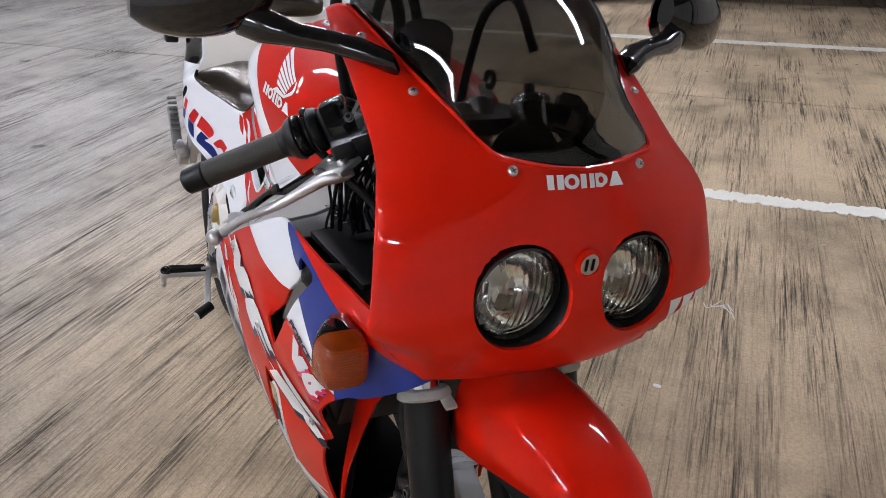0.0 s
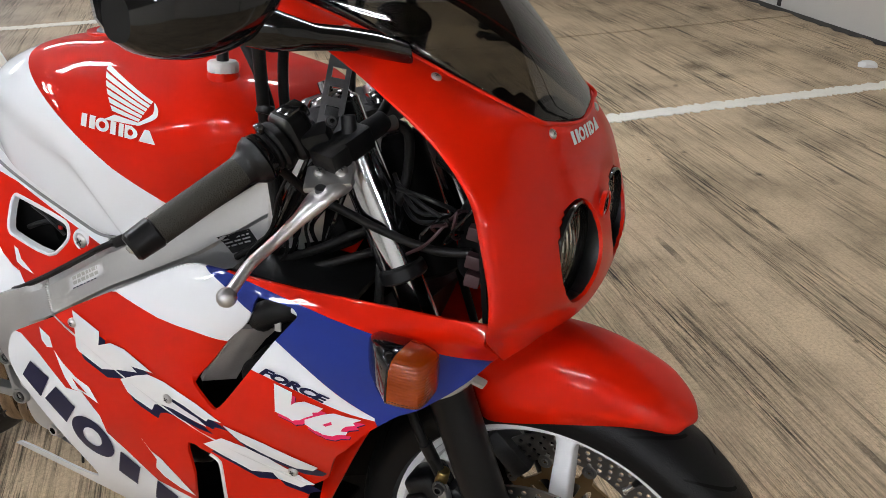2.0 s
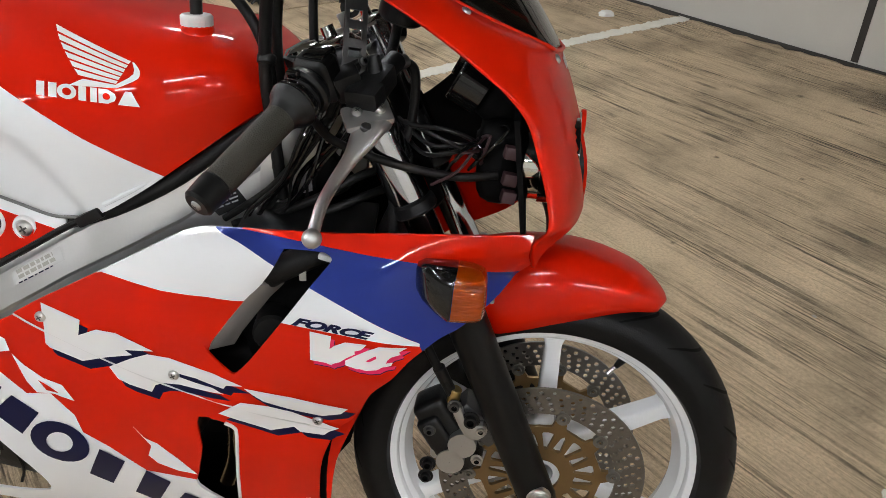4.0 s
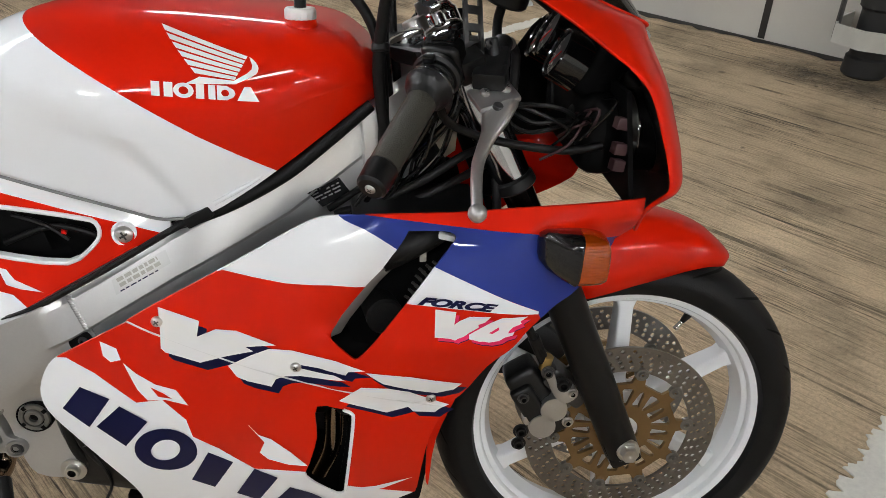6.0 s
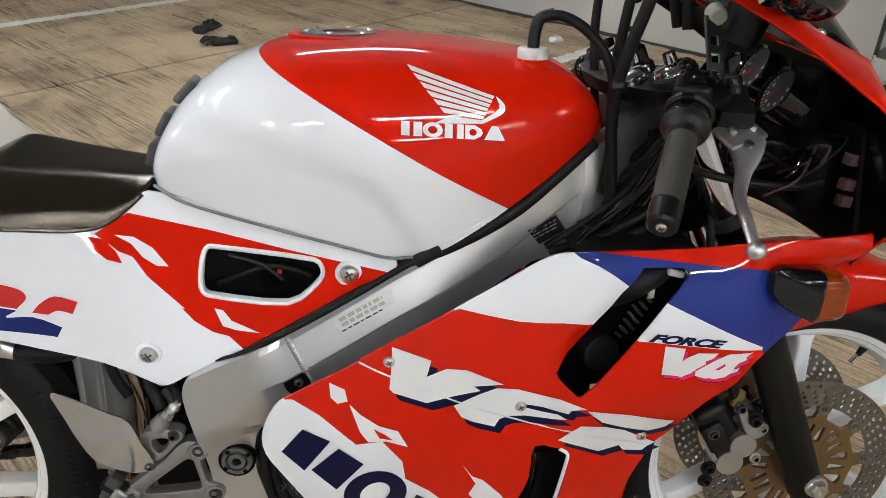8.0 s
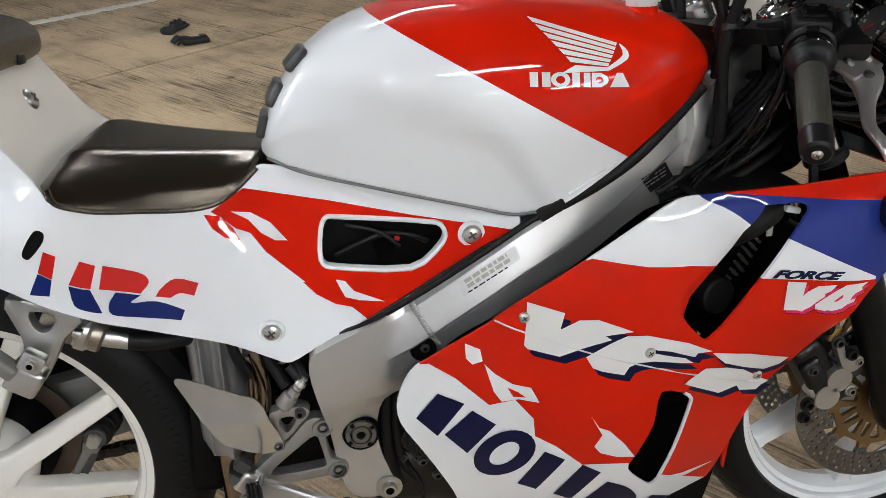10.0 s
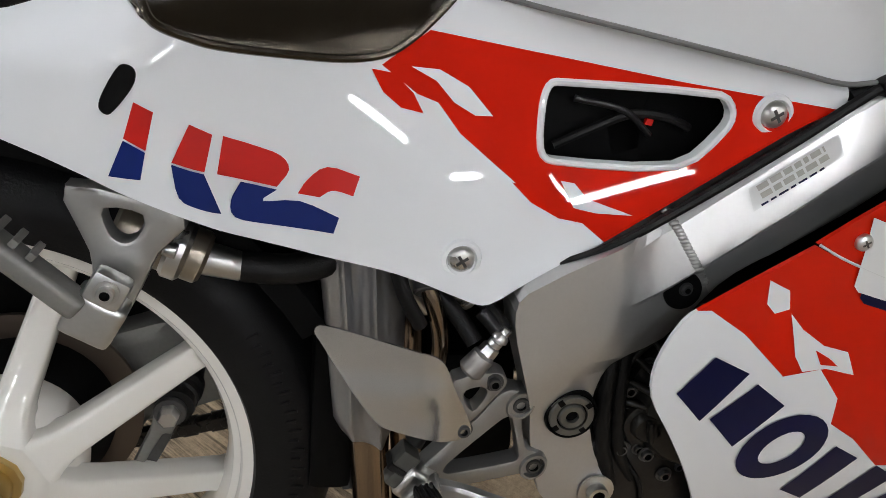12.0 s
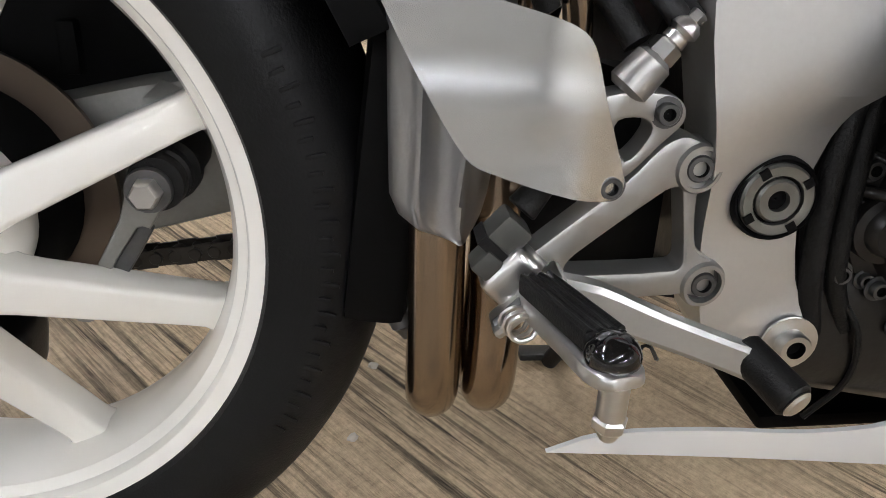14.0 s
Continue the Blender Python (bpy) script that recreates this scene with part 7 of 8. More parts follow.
for x, z in ((-0.196, 0.401), (-0.181, 0.333)):
    part("boss", slanted(lathe([(0.0105, -0.1705), (0.0125, -0.1705), (0.0138, -0.168), (0.0138, -0.150), (0.0105, -0.150)], 28, "y", (x, 0, z))), CAST, rs)
# heel guard: a thin pressed plate with a rolled edge
GUARD = spline([(-0.364, 0.488), (-0.359, 0.494), (-0.334, 0.4895), (-0.308, 0.483), (-0.278, 0.475), (-0.266, 0.465), (-0.257, 0.439), (-0.244, 0.404), (-0.246, 0.394), (-0.259, 0.393), (-0.305, 0.404), (-0.320, 0.411), (-0.343, 0.447), (-0.360, 0.479)], n=4)


def guard_y(x, z):
    """Nearly flat, with a shallow level fold and one dent near the front edge."""
    return -0.186 - 0.0022 * clamp((0.455 - z) / 0.016, 0, 1) + 0.34 * max(0.0, -0.285 - x) + 0.007 * clamp((x + 0.268) / 0.02, 0, 1) + 0.003 * math.exp(-((x + 0.285) / 0.012)**2 - ((z - 0.415) / 0.02)**2)


panel("heel_guard", GUARD, guard_y, [GUARD_ALU], rs, thick=0.0022, step=0.008, label="bare aluminium heel guard")
bolt((-0.250, -0.1785, 0.399), 0.0055, rs, mat=DARK_STEEL)
# rear master cylinder
part("rear_cylinder", rod((-0.243, -0.160, 0.4405), (-0.2285, -0.160, 0.4580), 0.0112, 0.0100, 24, bevel=0.003), CAST, rs, "rear brake master cylinder")
part("cylinder_flange", box((-0.2375, -0.162, 0.4440), (0.010, 0.012, 0.032), pose(0, 0, 0, 0, 40, 0), 0.004), CAST, rs)
part("cylinder_nut", rod((-0.2292, -0.160, 0.4570), (-0.2235, -0.160, 0.4640), 0.0082, 0.0078, 6, bevel=0.001), STEEL, rs)
part("cylinder_collar", rod((-0.2235, -0.160, 0.4640), (-0.2200, -0.160, 0.4682), 0.0062, 0.0062, 20), STEEL, rs)
part("cylinder_union", rod((-0.2200, -0.160, 0.4680), (-0.2145, -0.160, 0.4745), 0.0076, 0.0070, 24, bevel=0.0025), STEEL, rs)
part("union_bolt", rod((-0.2147, -0.160, 0.4742), (-0.2112, -0.160, 0.4784), 0.0048, 0.0044, 6), STEEL, rs)
part("hose_sleeve", tube([(-0.2165, -0.158, 0.4715), (-0.2230, -0.152, 0.4800), (-0.2310, -0.147, 0.4890)], 0.0062, 12), BLACK, rs)
part("cylinder_hose", tube([(-0.212, -0.156, 0.474), (-0.222, -0.142, 0.488), (-0.243, -0.125, 0.508), (-0.262, -0.11, 0.53)], 0.0062, 10), RUBBER, rs)
part("reservoir_hose", tube([(-0.236, -0.150, 0.462), (-0.246, -0.140, 0.478), (-0.262, -0.125, 0.50), (-0.27, -0.11, 0.53)], 0.0075, 10), RUBBER, rs)
# footrest
pegbase, pegtip = Vector((-0.285, -0.190, 0.347)), Vector((-0.269, -0.280, 0.361))
pd = (pegtip - pegbase).normalized()
part("clevis", box((-0.289, -0.174, 0.347), (0.034, 0.026, 0.030), pose(0, 0, 0, 0, 42, 0), 0.006, segments=3), STEEL, rs)
for k in (-1, 1):
    part("clevis_ear", box((-0.288 + 0.008 * k, -0.193, 0.345 + 0.008 * k), (0.006, 0.022, 0.022), pose(0, 0, 0, 0, 45, 0), 0.003, segments=2), STEEL, rs)
part("pivot_pin", rod((-0.302, -0.196, 0.331), (-0.276, -0.196, 0.359), 0.0045), DARK_STEEL, rs)
pm = pd.to_track_quat("X", "Z").to_matrix().to_4x4()
pside = pm.to_3x3() @ Vector((0, 1, 0))
pup = pm.to_3x3() @ Vector((0, 0, 1))
# the polished body widens to a rounded end, with a shallow wedge below
rings = []
for u, w, top, low in ((0.0, 0.0085, 0.004, -0.010), (0.25, 0.0095, 0.003, -0.011), (0.6, 0.0105, 0.002, -0.010), (0.85, 0.0120, 0.0015, -0.009), (0.96, 0.0118, 0.0010, -0.0085), (1.03, 0.0095, 0.0, -0.0075), (1.06, 0.0060, -0.001, -0.006)):
    ring = []
    for i in range(16):
        a = 2 * math.pi * i / 16
        c, q = math.copysign(abs(math.cos(a))**0.5, math.cos(a)), math.copysign(abs(math.sin(a))**0.5, math.sin(a))
        ring.append(pegbase.lerp(pegtip, u) + pside * (w * c) + pup * ((top + low) / 2 + (top - low) / 2 * q))
    rings.append(ring)
part("peg_body", loft(refine(rings, 2)), ALU, rs, "polished aluminium footrest body")
part("peg_rubber", box(pegbase.lerp(pegtip, 0.46) + pup * 0.006, (0.078, 0.0185, 0.010), pm, 0.003, segments=3), RUBBER, rs, "black ribbed footrest rubber")
for k in range(4):
    off = pside * (-0.0069 + 0.0046 * k) + pup * 0.0105
    part("peg_rib", rod(pegbase.lerp(pegtip, 0.05) + off, pegbase.lerp(pegtip, 0.86) + off, 0.0017, None, 8), RUBBER, rs)
bm = bmesh.new()
bmesh.ops.create_uvsphere(bm, u_segments=24, v_segments=14, radius=0.0118, matrix=Matrix.Translation(pegbase.lerp(pegtip, 0.93) + pup * 0.003) @ pm @ Matrix.Diagonal((1.0, 0.96, 0.85, 1)))
part("peg_toe", bm, BLACK_GLOSS, rs, "shiny black moulded peg end")
ft = pegtip + Vector((-0.0005, 0.001, -0.006))
part("feeler", rod(ft, ft + Vector((0, 0, -0.017)), 0.0062, 0.0060, 24), STEEL, rs)
part("feeler_nut", rod(ft + Vector((0, 0, -0.0165)), ft + Vector((0, 0, -0.0225)), 0.0074, 0.0070, 6), STEEL, rs)
part("feeler_tip", rod(ft + Vector((0, 0, -0.022)), ft + Vector((0, 0, -0.0275)), 0.0056, 0.0035, 20), STEEL, rs)
part("peg_spring", tube([(-0.291 + 0.0075 * math.cos(0.9 * i) - 0.0002 * i, -0.212 + 0.0006 * i, 0.338 + 0.0075 * math.sin(0.9 * i)) for i in range(22)], 0.0013, 6, smooth=2), STEEL, rs)
# brake pedal
pedal = empty("brake_pedal", bike)
rings = []
for x, z, w, y in ((-0.279, 0.343, 0.012, -0.184), (-0.255, 0.343, 0.0105, -0.193), (-0.225, 0.334, 0.0085, -0.200), (-0.195, 0.3245, 0.0080, -0.206), (-0.176, 0.318, 0.0085, -0.209)):
    rings.append([Vector((x + 0.24 * w * b, y - 0.0060 * a, z + w * b)) for a, b in ((1, -0.7), (1, 0.7), (0.7, 1), (-0.7, 1), (-1, 0.7), (-1, -0.7), (-0.7, -1), (0.7, -1))])
part("arm", loft(refine(rings, 3)), ALU_MATT, pedal, "polished brake pedal arm", 25)
part("toe_rubber", rod((-0.178, -0.202, 0.322), (-0.163, -0.233, 0.3105), 0.0100, 0.0105, 20), RUBBER, pedal)
part("toe_end", rod((-0.1630, -0.2330, 0.3104), (-0.1620, -0.2352, 0.3096), 0.0082, 0.0076, 24), STEEL, pedal, "bright toe peg end")
part("return_spring", tube([(-0.235 + 0.0028 * i, -0.165 + 0.004 * math.cos(1.6 * i), 0.302 + 0.004 * math.sin(1.6 * i) - 0.0006 * i) for i in range(12)], 0.0011, 6, smooth=2), CHAIN_STEEL, pedal)
part("switch_block", box((-0.298, -0.172, 0.371), (0.018, 0.020, 0.021), pose(0, 0, 0, 0, 42, 0), 0.003), SWITCH_GREY, rs, "brake light switch")
part("switch_block", box((-0.306, -0.176, 0.357), (0.015, 0.018, 0.014), pose(0, 0, 0, 0, 42, 0), 0.003), SWITCH_GREY, rs)
part("switch_gap", box((-0.3025, -0.173, 0.3645), (0.022, 0.020, 0.006), pose(0, 0, 0, 0, 42, 0)), BLACK, rs)
part("switch_boot", rod((-0.290, -0.168, 0.382), (-0.279, -0.165, 0.395), 0.0085, 0.0070), RUBBER, rs)

# ---- exhaust ----
ex = empty("exhaust", bike)
rings = []
for z, x0, x1 in ((0.342, -0.325, -0.306), (0.345, -0.338, -0.303), (0.352, -0.349, -0.300), (0.365, -0.3545, -0.297), (0.40, -0.3555, -0.292), (0.45, -0.3565, -0.288), (0.50, -0.3580, -0.286), (0.56, -0.3600, -0.285)):
    front = []
    for i in range(41):
        u = i / 40
        x = x0 + (x1 - x0) * u
        q = -0.098 - 0.018 * (1 - abs(2 * u - 1)**3.5)
        # two pressed ribs with a hollow between them
        q -= 0.007 * math.exp(-((x + 0.3385) / 0.0035)**2) + 0.007 * math.exp(-((x + 0.3140) / 0.0035)**2) - 0.003 * math.exp(-((x + 0.326) / 0.006)**2)
        front.append(Vector((x, q, z)))
    rings.append(front + [Vector((x1, -0.070, z)), Vector((x0, -0.070, z))])
part("heat_shield", loft(rings), SHIELD, ex, "ribbed silver heat shield over the pipes", 50)
for k, (x, y) in enumerate(((-0.324, -0.082), (-0.284, -0.076))):
    z0 = 0.345 - 0.012 * k
    part("pipe", tube([(x, y, 0.48), (x, y, z0), (x + 0.001, y, 0.28), (x + 0.001, y + 0.001, 0.232), (x + 0.001, y + 0.010, 0.209), (x + 0.002, y + 0.030, 0.201), (x + 0.003, y + 0.055, 0.213), (x + 0.006, y + 0.065, 0.26), (x + 0.01, y + 0.07, 0.32)], 0.0182, 24), BRONZE, ex, "heat-tinted exhaust downpipe")
part("link_pipe", tube([(-0.40, 0.00, 0.36), (-0.37, -0.02, 0.30), (-0.352, -0.03, 0.255), (-0.335, -0.035, 0.235)], 0.009, 14), DARK_STEEL, ex)
part("clamp", rod((-0.346, -0.055, 0.262), (-0.342, -0.058, 0.252), 0.009, 0.009), DARK_STEEL, ex)
part("link_pipe", tube([(0.235, -0.09, 0.43), (0.240, -0.105, 0.37), (0.236, -0.105, 0.30), (0.215, -0.09, 0.24)], 0.014, 16), BRONZE, ex, "front header pipe")
# fittings above the shield
part("engine_fitting", rod((-0.30, -0.10, 0.52), (-0.265, -0.11, 0.475), 0.014, 0.010), STEEL, ex)
part("engine_fitting", tube([(-0.285, -0.128, 0.545), (-0.270, -0.138, 0.500), (-0.262, -0.135, 0.46), (-0.265, -0.128, 0.42)], 0.0075, 12), BRONZE, ex)
part("engine_fitting", tube([(-0.30, -0.135, 0.540), (-0.292, -0.140, 0.505), (-0.279, -0.138, 0.475)], 0.0065, 12), RUBBER, ex)
part("engine_fitting", rod((-0.250, -0.12, 0.50), (-0.232, -0.12, 0.49), 0.016, 0.014), STEEL, ex)
part("engine_fitting", rod((-0.275, -0.125, 0.518), (-0.275, -0.14, 0.505), 0.010), DARK_STEEL, ex)

# ---- engine and inner dark bodies ----
en = empty("engine", bike)
part("crankcase", box((0.02, 0.0, 0.38), (0.30, 0.25, 0.22), pose(0, 0, 0, 0, -12, 0), 0.05, segments=4), ENGINE_BLACK, en, "black engine cases")
part("clutch_cover", lathe([(0.0005, -0.158), (0.050, -0.158), (0.058, -0.155), (0.062, -0.148), (0.064, -0.140), (0.074, -0.138), (0.076, -0.134), (0.076, -0.10), (0.0005, -0.10)], 56, "y", (-0.022, 0, 0.375)), ENGINE_BLACK, en, "black clutch cover")
for k in range(9):
    a = radians(20 + 40 * k)
    bolt((-0.022 + 0.0715 * math.cos(a), -0.138, 0.375 + 0.0715 * math.sin(a)), 0.0045, en, mat=DARK_STEEL)
part("filler_plug", lathe([(0.0005, -0.158), (0.012, -0.158), (0.0135, -0.156), (0.0150, -0.150), (0.0200, -0.149), (0.0205, -0.146), (0.0205, -0.12), (0.0005, -0.12)], 32, "y", (-0.078, 0, 0.364)), ENGINE_BLACK, en, "black oil filler plug")
for r0, a0, a1 in ((0.098, 95, 215), (0.086, 100, 205)):
    part("cover_rib", tube([(-0.022 + r0 * math.cos(radians(a0 + (a1 - a0) * i / 10)), -0.136, 0.375 + r0 * math.sin(radians(a0 + (a1 - a0) * i / 10))) for i in range(11)], 0.0034, 10, smooth=2), ENGINE_BLACK, en, "raised rim of the clutch cover")
for k in range(6):
    a = radians(112 + 15 * k)
    part("cover_rib", rod((-0.022 + 0.058 * math.cos(a), -0.150, 0.375 + 0.058 * math.sin(a)), (-0.022 + 0.085 * math.cos(a), -0.136, 0.375 + 0.085 * math.sin(a)), 0.0038, 0.0030, 10), ENGINE_BLACK, en)
part("plug_wing", box((-0.078, -0.161, 0.364), (0.005, 0.008, 0.022), pose(0, 0, 0, 0, -6, 0), 0.002), ENGINE_BLACK, en)
part("cast_plate", box((-0.062, -0.150, 0.402), (0.022, 0.014, 0.018), pose(0, 0, 0, 0, -25, 0), 0.002), DARK_STEEL, en, "cast plate with worn print")
part("lower_case", box((-0.06, -0.03, 0.29), (0.16, 0.22, 0.10), pose(0, 0, 0, 0, 10, 0), 0.03, segments=3), ENGINE_BLACK, en)
part("case_hose", tube([(-0.100, -0.125, 0.470), (-0.112, -0.140, 0.425), (-0.1155, -0.142, 0.375), (-0.110, -0.140, 0.325), (-0.095, -0.132, 0.285), (-0.07, -0.12, 0.262)], 0.0072, 12), RUBBER, en, "black hose down the engine")
part("case_hose", tube([(-0.085, -0.128, 0.475), (-0.100, -0.140, 0.430), (-0.1025, -0.144, 0.380), (-0.098, -0.142, 0.335), (-0.080, -0.135, 0.295)], 0.0062, 12), RUBBER, en)
for x, z in ((-0.094, 0.398), (-0.096, 0.335), (-0.070, 0.325), (-0.050, 0.30)):
    bolt((x, -0.142, z), 0.0055, en, mat=DARK_STEEL)
part("wire", tube([(-0.09, -0.14, 0.32), (-0.075, -0.145, 0.295), (-0.07, -0.14, 0.26), (-0.085, -0.13, 0.225)], 0.0022, 8), RUBBER, en)
# unseen insides as near-black blocks, coloured for the darkness in there
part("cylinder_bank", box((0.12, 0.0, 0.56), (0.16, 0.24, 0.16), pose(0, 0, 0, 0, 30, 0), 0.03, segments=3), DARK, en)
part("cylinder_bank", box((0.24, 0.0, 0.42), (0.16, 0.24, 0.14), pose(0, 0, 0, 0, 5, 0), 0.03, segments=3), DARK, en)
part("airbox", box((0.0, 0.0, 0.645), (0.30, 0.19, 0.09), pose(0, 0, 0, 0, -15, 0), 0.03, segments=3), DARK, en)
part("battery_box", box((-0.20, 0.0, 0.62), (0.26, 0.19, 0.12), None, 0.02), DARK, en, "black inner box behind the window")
part("wiring", tube([(-0.165, -0.101, 0.612), (-0.13, -0.105, 0.628), (-0.10, -0.102, 0.636), (-0.07, -0.104, 0.632), (-0.05, -0.10, 0.622)], 0.004, 8), RUBBER, en)
part("wiring", tube([(-0.15, -0.101, 0.65), (-0.11, -0.107, 0.640), (-0.085, -0.103, 0.618)], 0.0028, 8), BLACK, en)
part("red_tag", box((-0.088, -0.106, 0.630), (0.006, 0.004, 0.005), pose(0, 0, 0, 0, 15, 0)), DECAL_RED, en)
# near-black box added to keep the footrest bracket's opening dark
part("gearbox", box((-0.232, -0.02, 0.355), (0.10, 0.15, 0.13), None, 0.02), DARK, en)
part("radiator", box((0.400, 0.0, 0.52), (0.045, 0.29, 0.20), pose(0, 0, 0, 0, 20, 0), 0.006), BLACK, en, "black radiator")
part("duct_wall", loft([[Vector(q) for q in ((x0, -0.183, z0), (x0 + 0.010, -0.158, z0 - 0.008), (x0 + 0.016, -0.138, z0 - 0.016), (x0 + 0.012, -0.136, z0 - 0.012), (x0 + 0.005, -0.156, z0 - 0.003), (x0 - 0.004, -0.181, z0 + 0.004))] for x0, z0 in ((0.240, 0.519), (0.252, 0.540), (0.290, 0.593), (0.309, 0.614))]), DUCT_GREY, en, "grey inner duct wall", 60)
bm = bmesh.new()
for i in range(3):
    for j in range(5):
        box((0.352 + 0.0085 * i - 0.0045 * (j - 2), -0.1300, 0.5695 + 0.0050 * i + 0.0098 * (2 - j)), (0.0105, 0.003, 0.0036), pose(0, 0, 0, 0, 40, 0), 0.0010, bm)
part("duct_grille", bm, SWITCH_GREY, en, "grey louvred grille deep in the scoop")
part("radiator_hose", tube([(0.395, -0.10, 0.655), (0.378, -0.15, 0.654), (0.352, -0.172, 0.646), (0.325, -0.165, 0.628), (0.30, -0.13, 0.60)], 0.0165, 16), RUBBER, en, "black radiator hose")
part("hose_label", box((0.3600, -0.1800, 0.6360), (0.008, 0.003, 0.022), pose(0, 0, 0, 0, 0, 14), 0.001), GREY_PLASTIC, en, "small pale printed label on the hose")
part("stay_lug", box((0.3880, -0.1760, 0.6560), (0.020, 0.010, 0.008), pose(0, 0, 0, 0, 12, 0), 0.003), GREY_WHITE, en, "pale fairing stay lug")
part("duct_cup", rod((0.30, -0.10, 0.535), (0.315, -0.165, 0.54), 0.022, 0.024, 24), RUBBER, en)
part("side_stay", box((0.35, -0.10, 0.672), (0.16, 0.10, 0.010), pose(0, 0, 0, 6, 3, 6), 0.003), BLACK, en, "black inner cover beside the fork")
for side in (-1, 1):
    part("inner_panel", panel_mesh([(0.415, 0.40), (0.46, 0.50), (0.50, 0.56), (0.47, 0.60), (0.43, 0.57), (0.40, 0.45), (0.375, 0.33), (0.372, 0.25), (0.376, 0.24), (0.385, 0.32)], side * -0.125, 0.004), RED, en, "red inner fairing panel")
    # black sheets added behind both ducts, in place of the shade inside
    part("duct_liner", panel_mesh([(0.27, 0.48), (0.40, 0.49), (0.425, 0.62), (0.41, 0.665), (0.34, 0.665), (0.28, 0.60)], side * -0.118, 0.004), DARK, en, "black sheet added to keep the duct's inside dark")
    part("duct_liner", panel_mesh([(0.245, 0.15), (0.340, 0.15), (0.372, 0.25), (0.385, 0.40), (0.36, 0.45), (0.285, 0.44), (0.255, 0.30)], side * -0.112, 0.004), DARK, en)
# near-black instead of white: the shade under the engine is in its colour
part("belly_floor", box((0.12, 0.0, 0.185), (0.40, 0.15, 0.012), pose(0, 0, 0, 0, -2, 0), 0.004), DARK, en, "belly pan floor, blackened for the dark inside")

# ---- rear suspension, chain and brake ----
sw = empty("swingarm", bike)
SWING = spline([(-0.13, 0.40), (-0.22, 0.41), (-0.36, 0.405), (-0.50, 0.398), (-0.60, 0.378), (-0.68, 0.36), (-0.71, 0.31), (-0.66, 0.27), (-0.58, 0.264), (-0.48, 0.287), (-0.36, 0.318), (-0.22, 0.335), (-0.13, 0.345)], n=3)
part("arm", plate(SWING, 0.055, 0.125, (), 0.012, 0.03), ALU_DIRTY, sw, "grey single-sided swingarm")
LINK = spline([(-0.522, 0.354), (-0.500, 0.355), (-0.496, 0.338), (-0.508, 0.322), (-0.558, 0.242), (-0.574, 0.245), (-0.534, 0.318)], n=3)
LINK_SLOT = spline([(-0.523, 0.312), (-0.514, 0.309), (-0.552, 0.250), (-0.560, 0.253)], n=3)
part("torque_link", plate(LINK, -0.030, -0.016, [LINK_SLOT], 0.002, 0.01), ALU_DIRTY, sw, "dull forged torque link with a recessed web")
part("link_web", plate(LINK_SLOT, -0.025, -0.018, (), 0.001, 0.01), DARK_STEEL, sw)
part("link_bush", lathe([(0.009, -0.031), (0.0185, -0.031), (0.0195, -0.027), (0.0195, -0.021), (0.0170, -0.019), (0.0205, -0.016), (0.0205, -0.008), (0.0175, -0.006), (0.0230, 0.000), (0.0235, 0.010), (0.0200, 0.014), (0.0200, 0.06), (0.009, 0.06)], 32, "y", (-0.507, 0, 0.344)), RUBBER, sw, "black ribbed rubber bush")
part("link_washer", lathe([(0.004, -0.036), (0.0150, -0.036), (0.0158, -0.034), (0.0158, -0.029), (0.004, -0.029)], 28, "y", (-0.511, 0, 0.341)), DARK_STEEL, sw)
part("link_bolt", rod((-0.511, -0.048, 0.341), (-0.511, -0.034, 0.341), 0.0098, 0.0105, 6, bevel=0.0015), STEEL, sw, "hexagon bolt head")
part("brake_rotor", lathe([(0.050, 0.030), (0.110, 0.030), (0.110, 0.035), (0.050, 0.035)], 64, "y", (REAR.x, 0, REAR.z)), DISC_BROWN, sw, "rear brake disc")
part("sprocket_hub", lathe([(0.02, -0.01), (0.07, -0.01), (0.085, 0.01), (0.085, 0.05), (0.02, 0.05)], 40, "y", (REAR.x, 0, REAR.z)), DARK, sw)
part("rear_caliper", box((-0.665, 0.01, 0.200), (0.09, 0.05, 0.05), pose(0, 0, 0, 0, 10, 0), 0.012, segments=3), BLACK, sw)
part("hub_nut", lathe([(0.010, -0.104), (0.019, -0.104), (0.022, -0.100), (0.022, -0.088), (0.029, -0.087), (0.029, -0.077), (0.010, -0.077)], 12, "y", (REAR.x, 0, REAR.z)), BRASS, rw, "gold hub nut").matrix_basis = Matrix.Translation(-REAR)
bm = bmesh.new()
a, b = Vector((-0.62, 0.07, 0.236)), Vector((-0.13, 0.07, 0.305))
k = int((b - a).length / 0.0159)
for i in range(k):
    q = a.lerp(b, (i + 0.5) / k)
    box(q + Vector((0, (0.006 if i % 2 else 0.0085), 0)), (0.0170, 0.002, 0.0150), pose(0, 0, 0, 0, -8, 0), 0, bm)
    box(q - Vector((0, (0.006 if i % 2 else 0.0085), 0)), (0.0170, 0.002, 0.0150), pose(0, 0, 0, 0, -8, 0), 0, bm)
    add_to(bm, rod(a.lerp(b, i / k) - Vector((0, 0.010, 0)), a.lerp(b, i / k) + Vector((0, 0.010, 0)), 0.0056, None, 10))
part("chain", bm, CHAIN_STEEL, sw, "oily drive chain")
part("rear_hugger", lathe_arc(REAR, 0.335, 0.10, 25, 165), DARK, sw, "black inner mudguard")
part("shock_body", rod((-0.30, 0.03, 0.30), (-0.25, 0.03, 0.56), 0.035), DARK, sw)
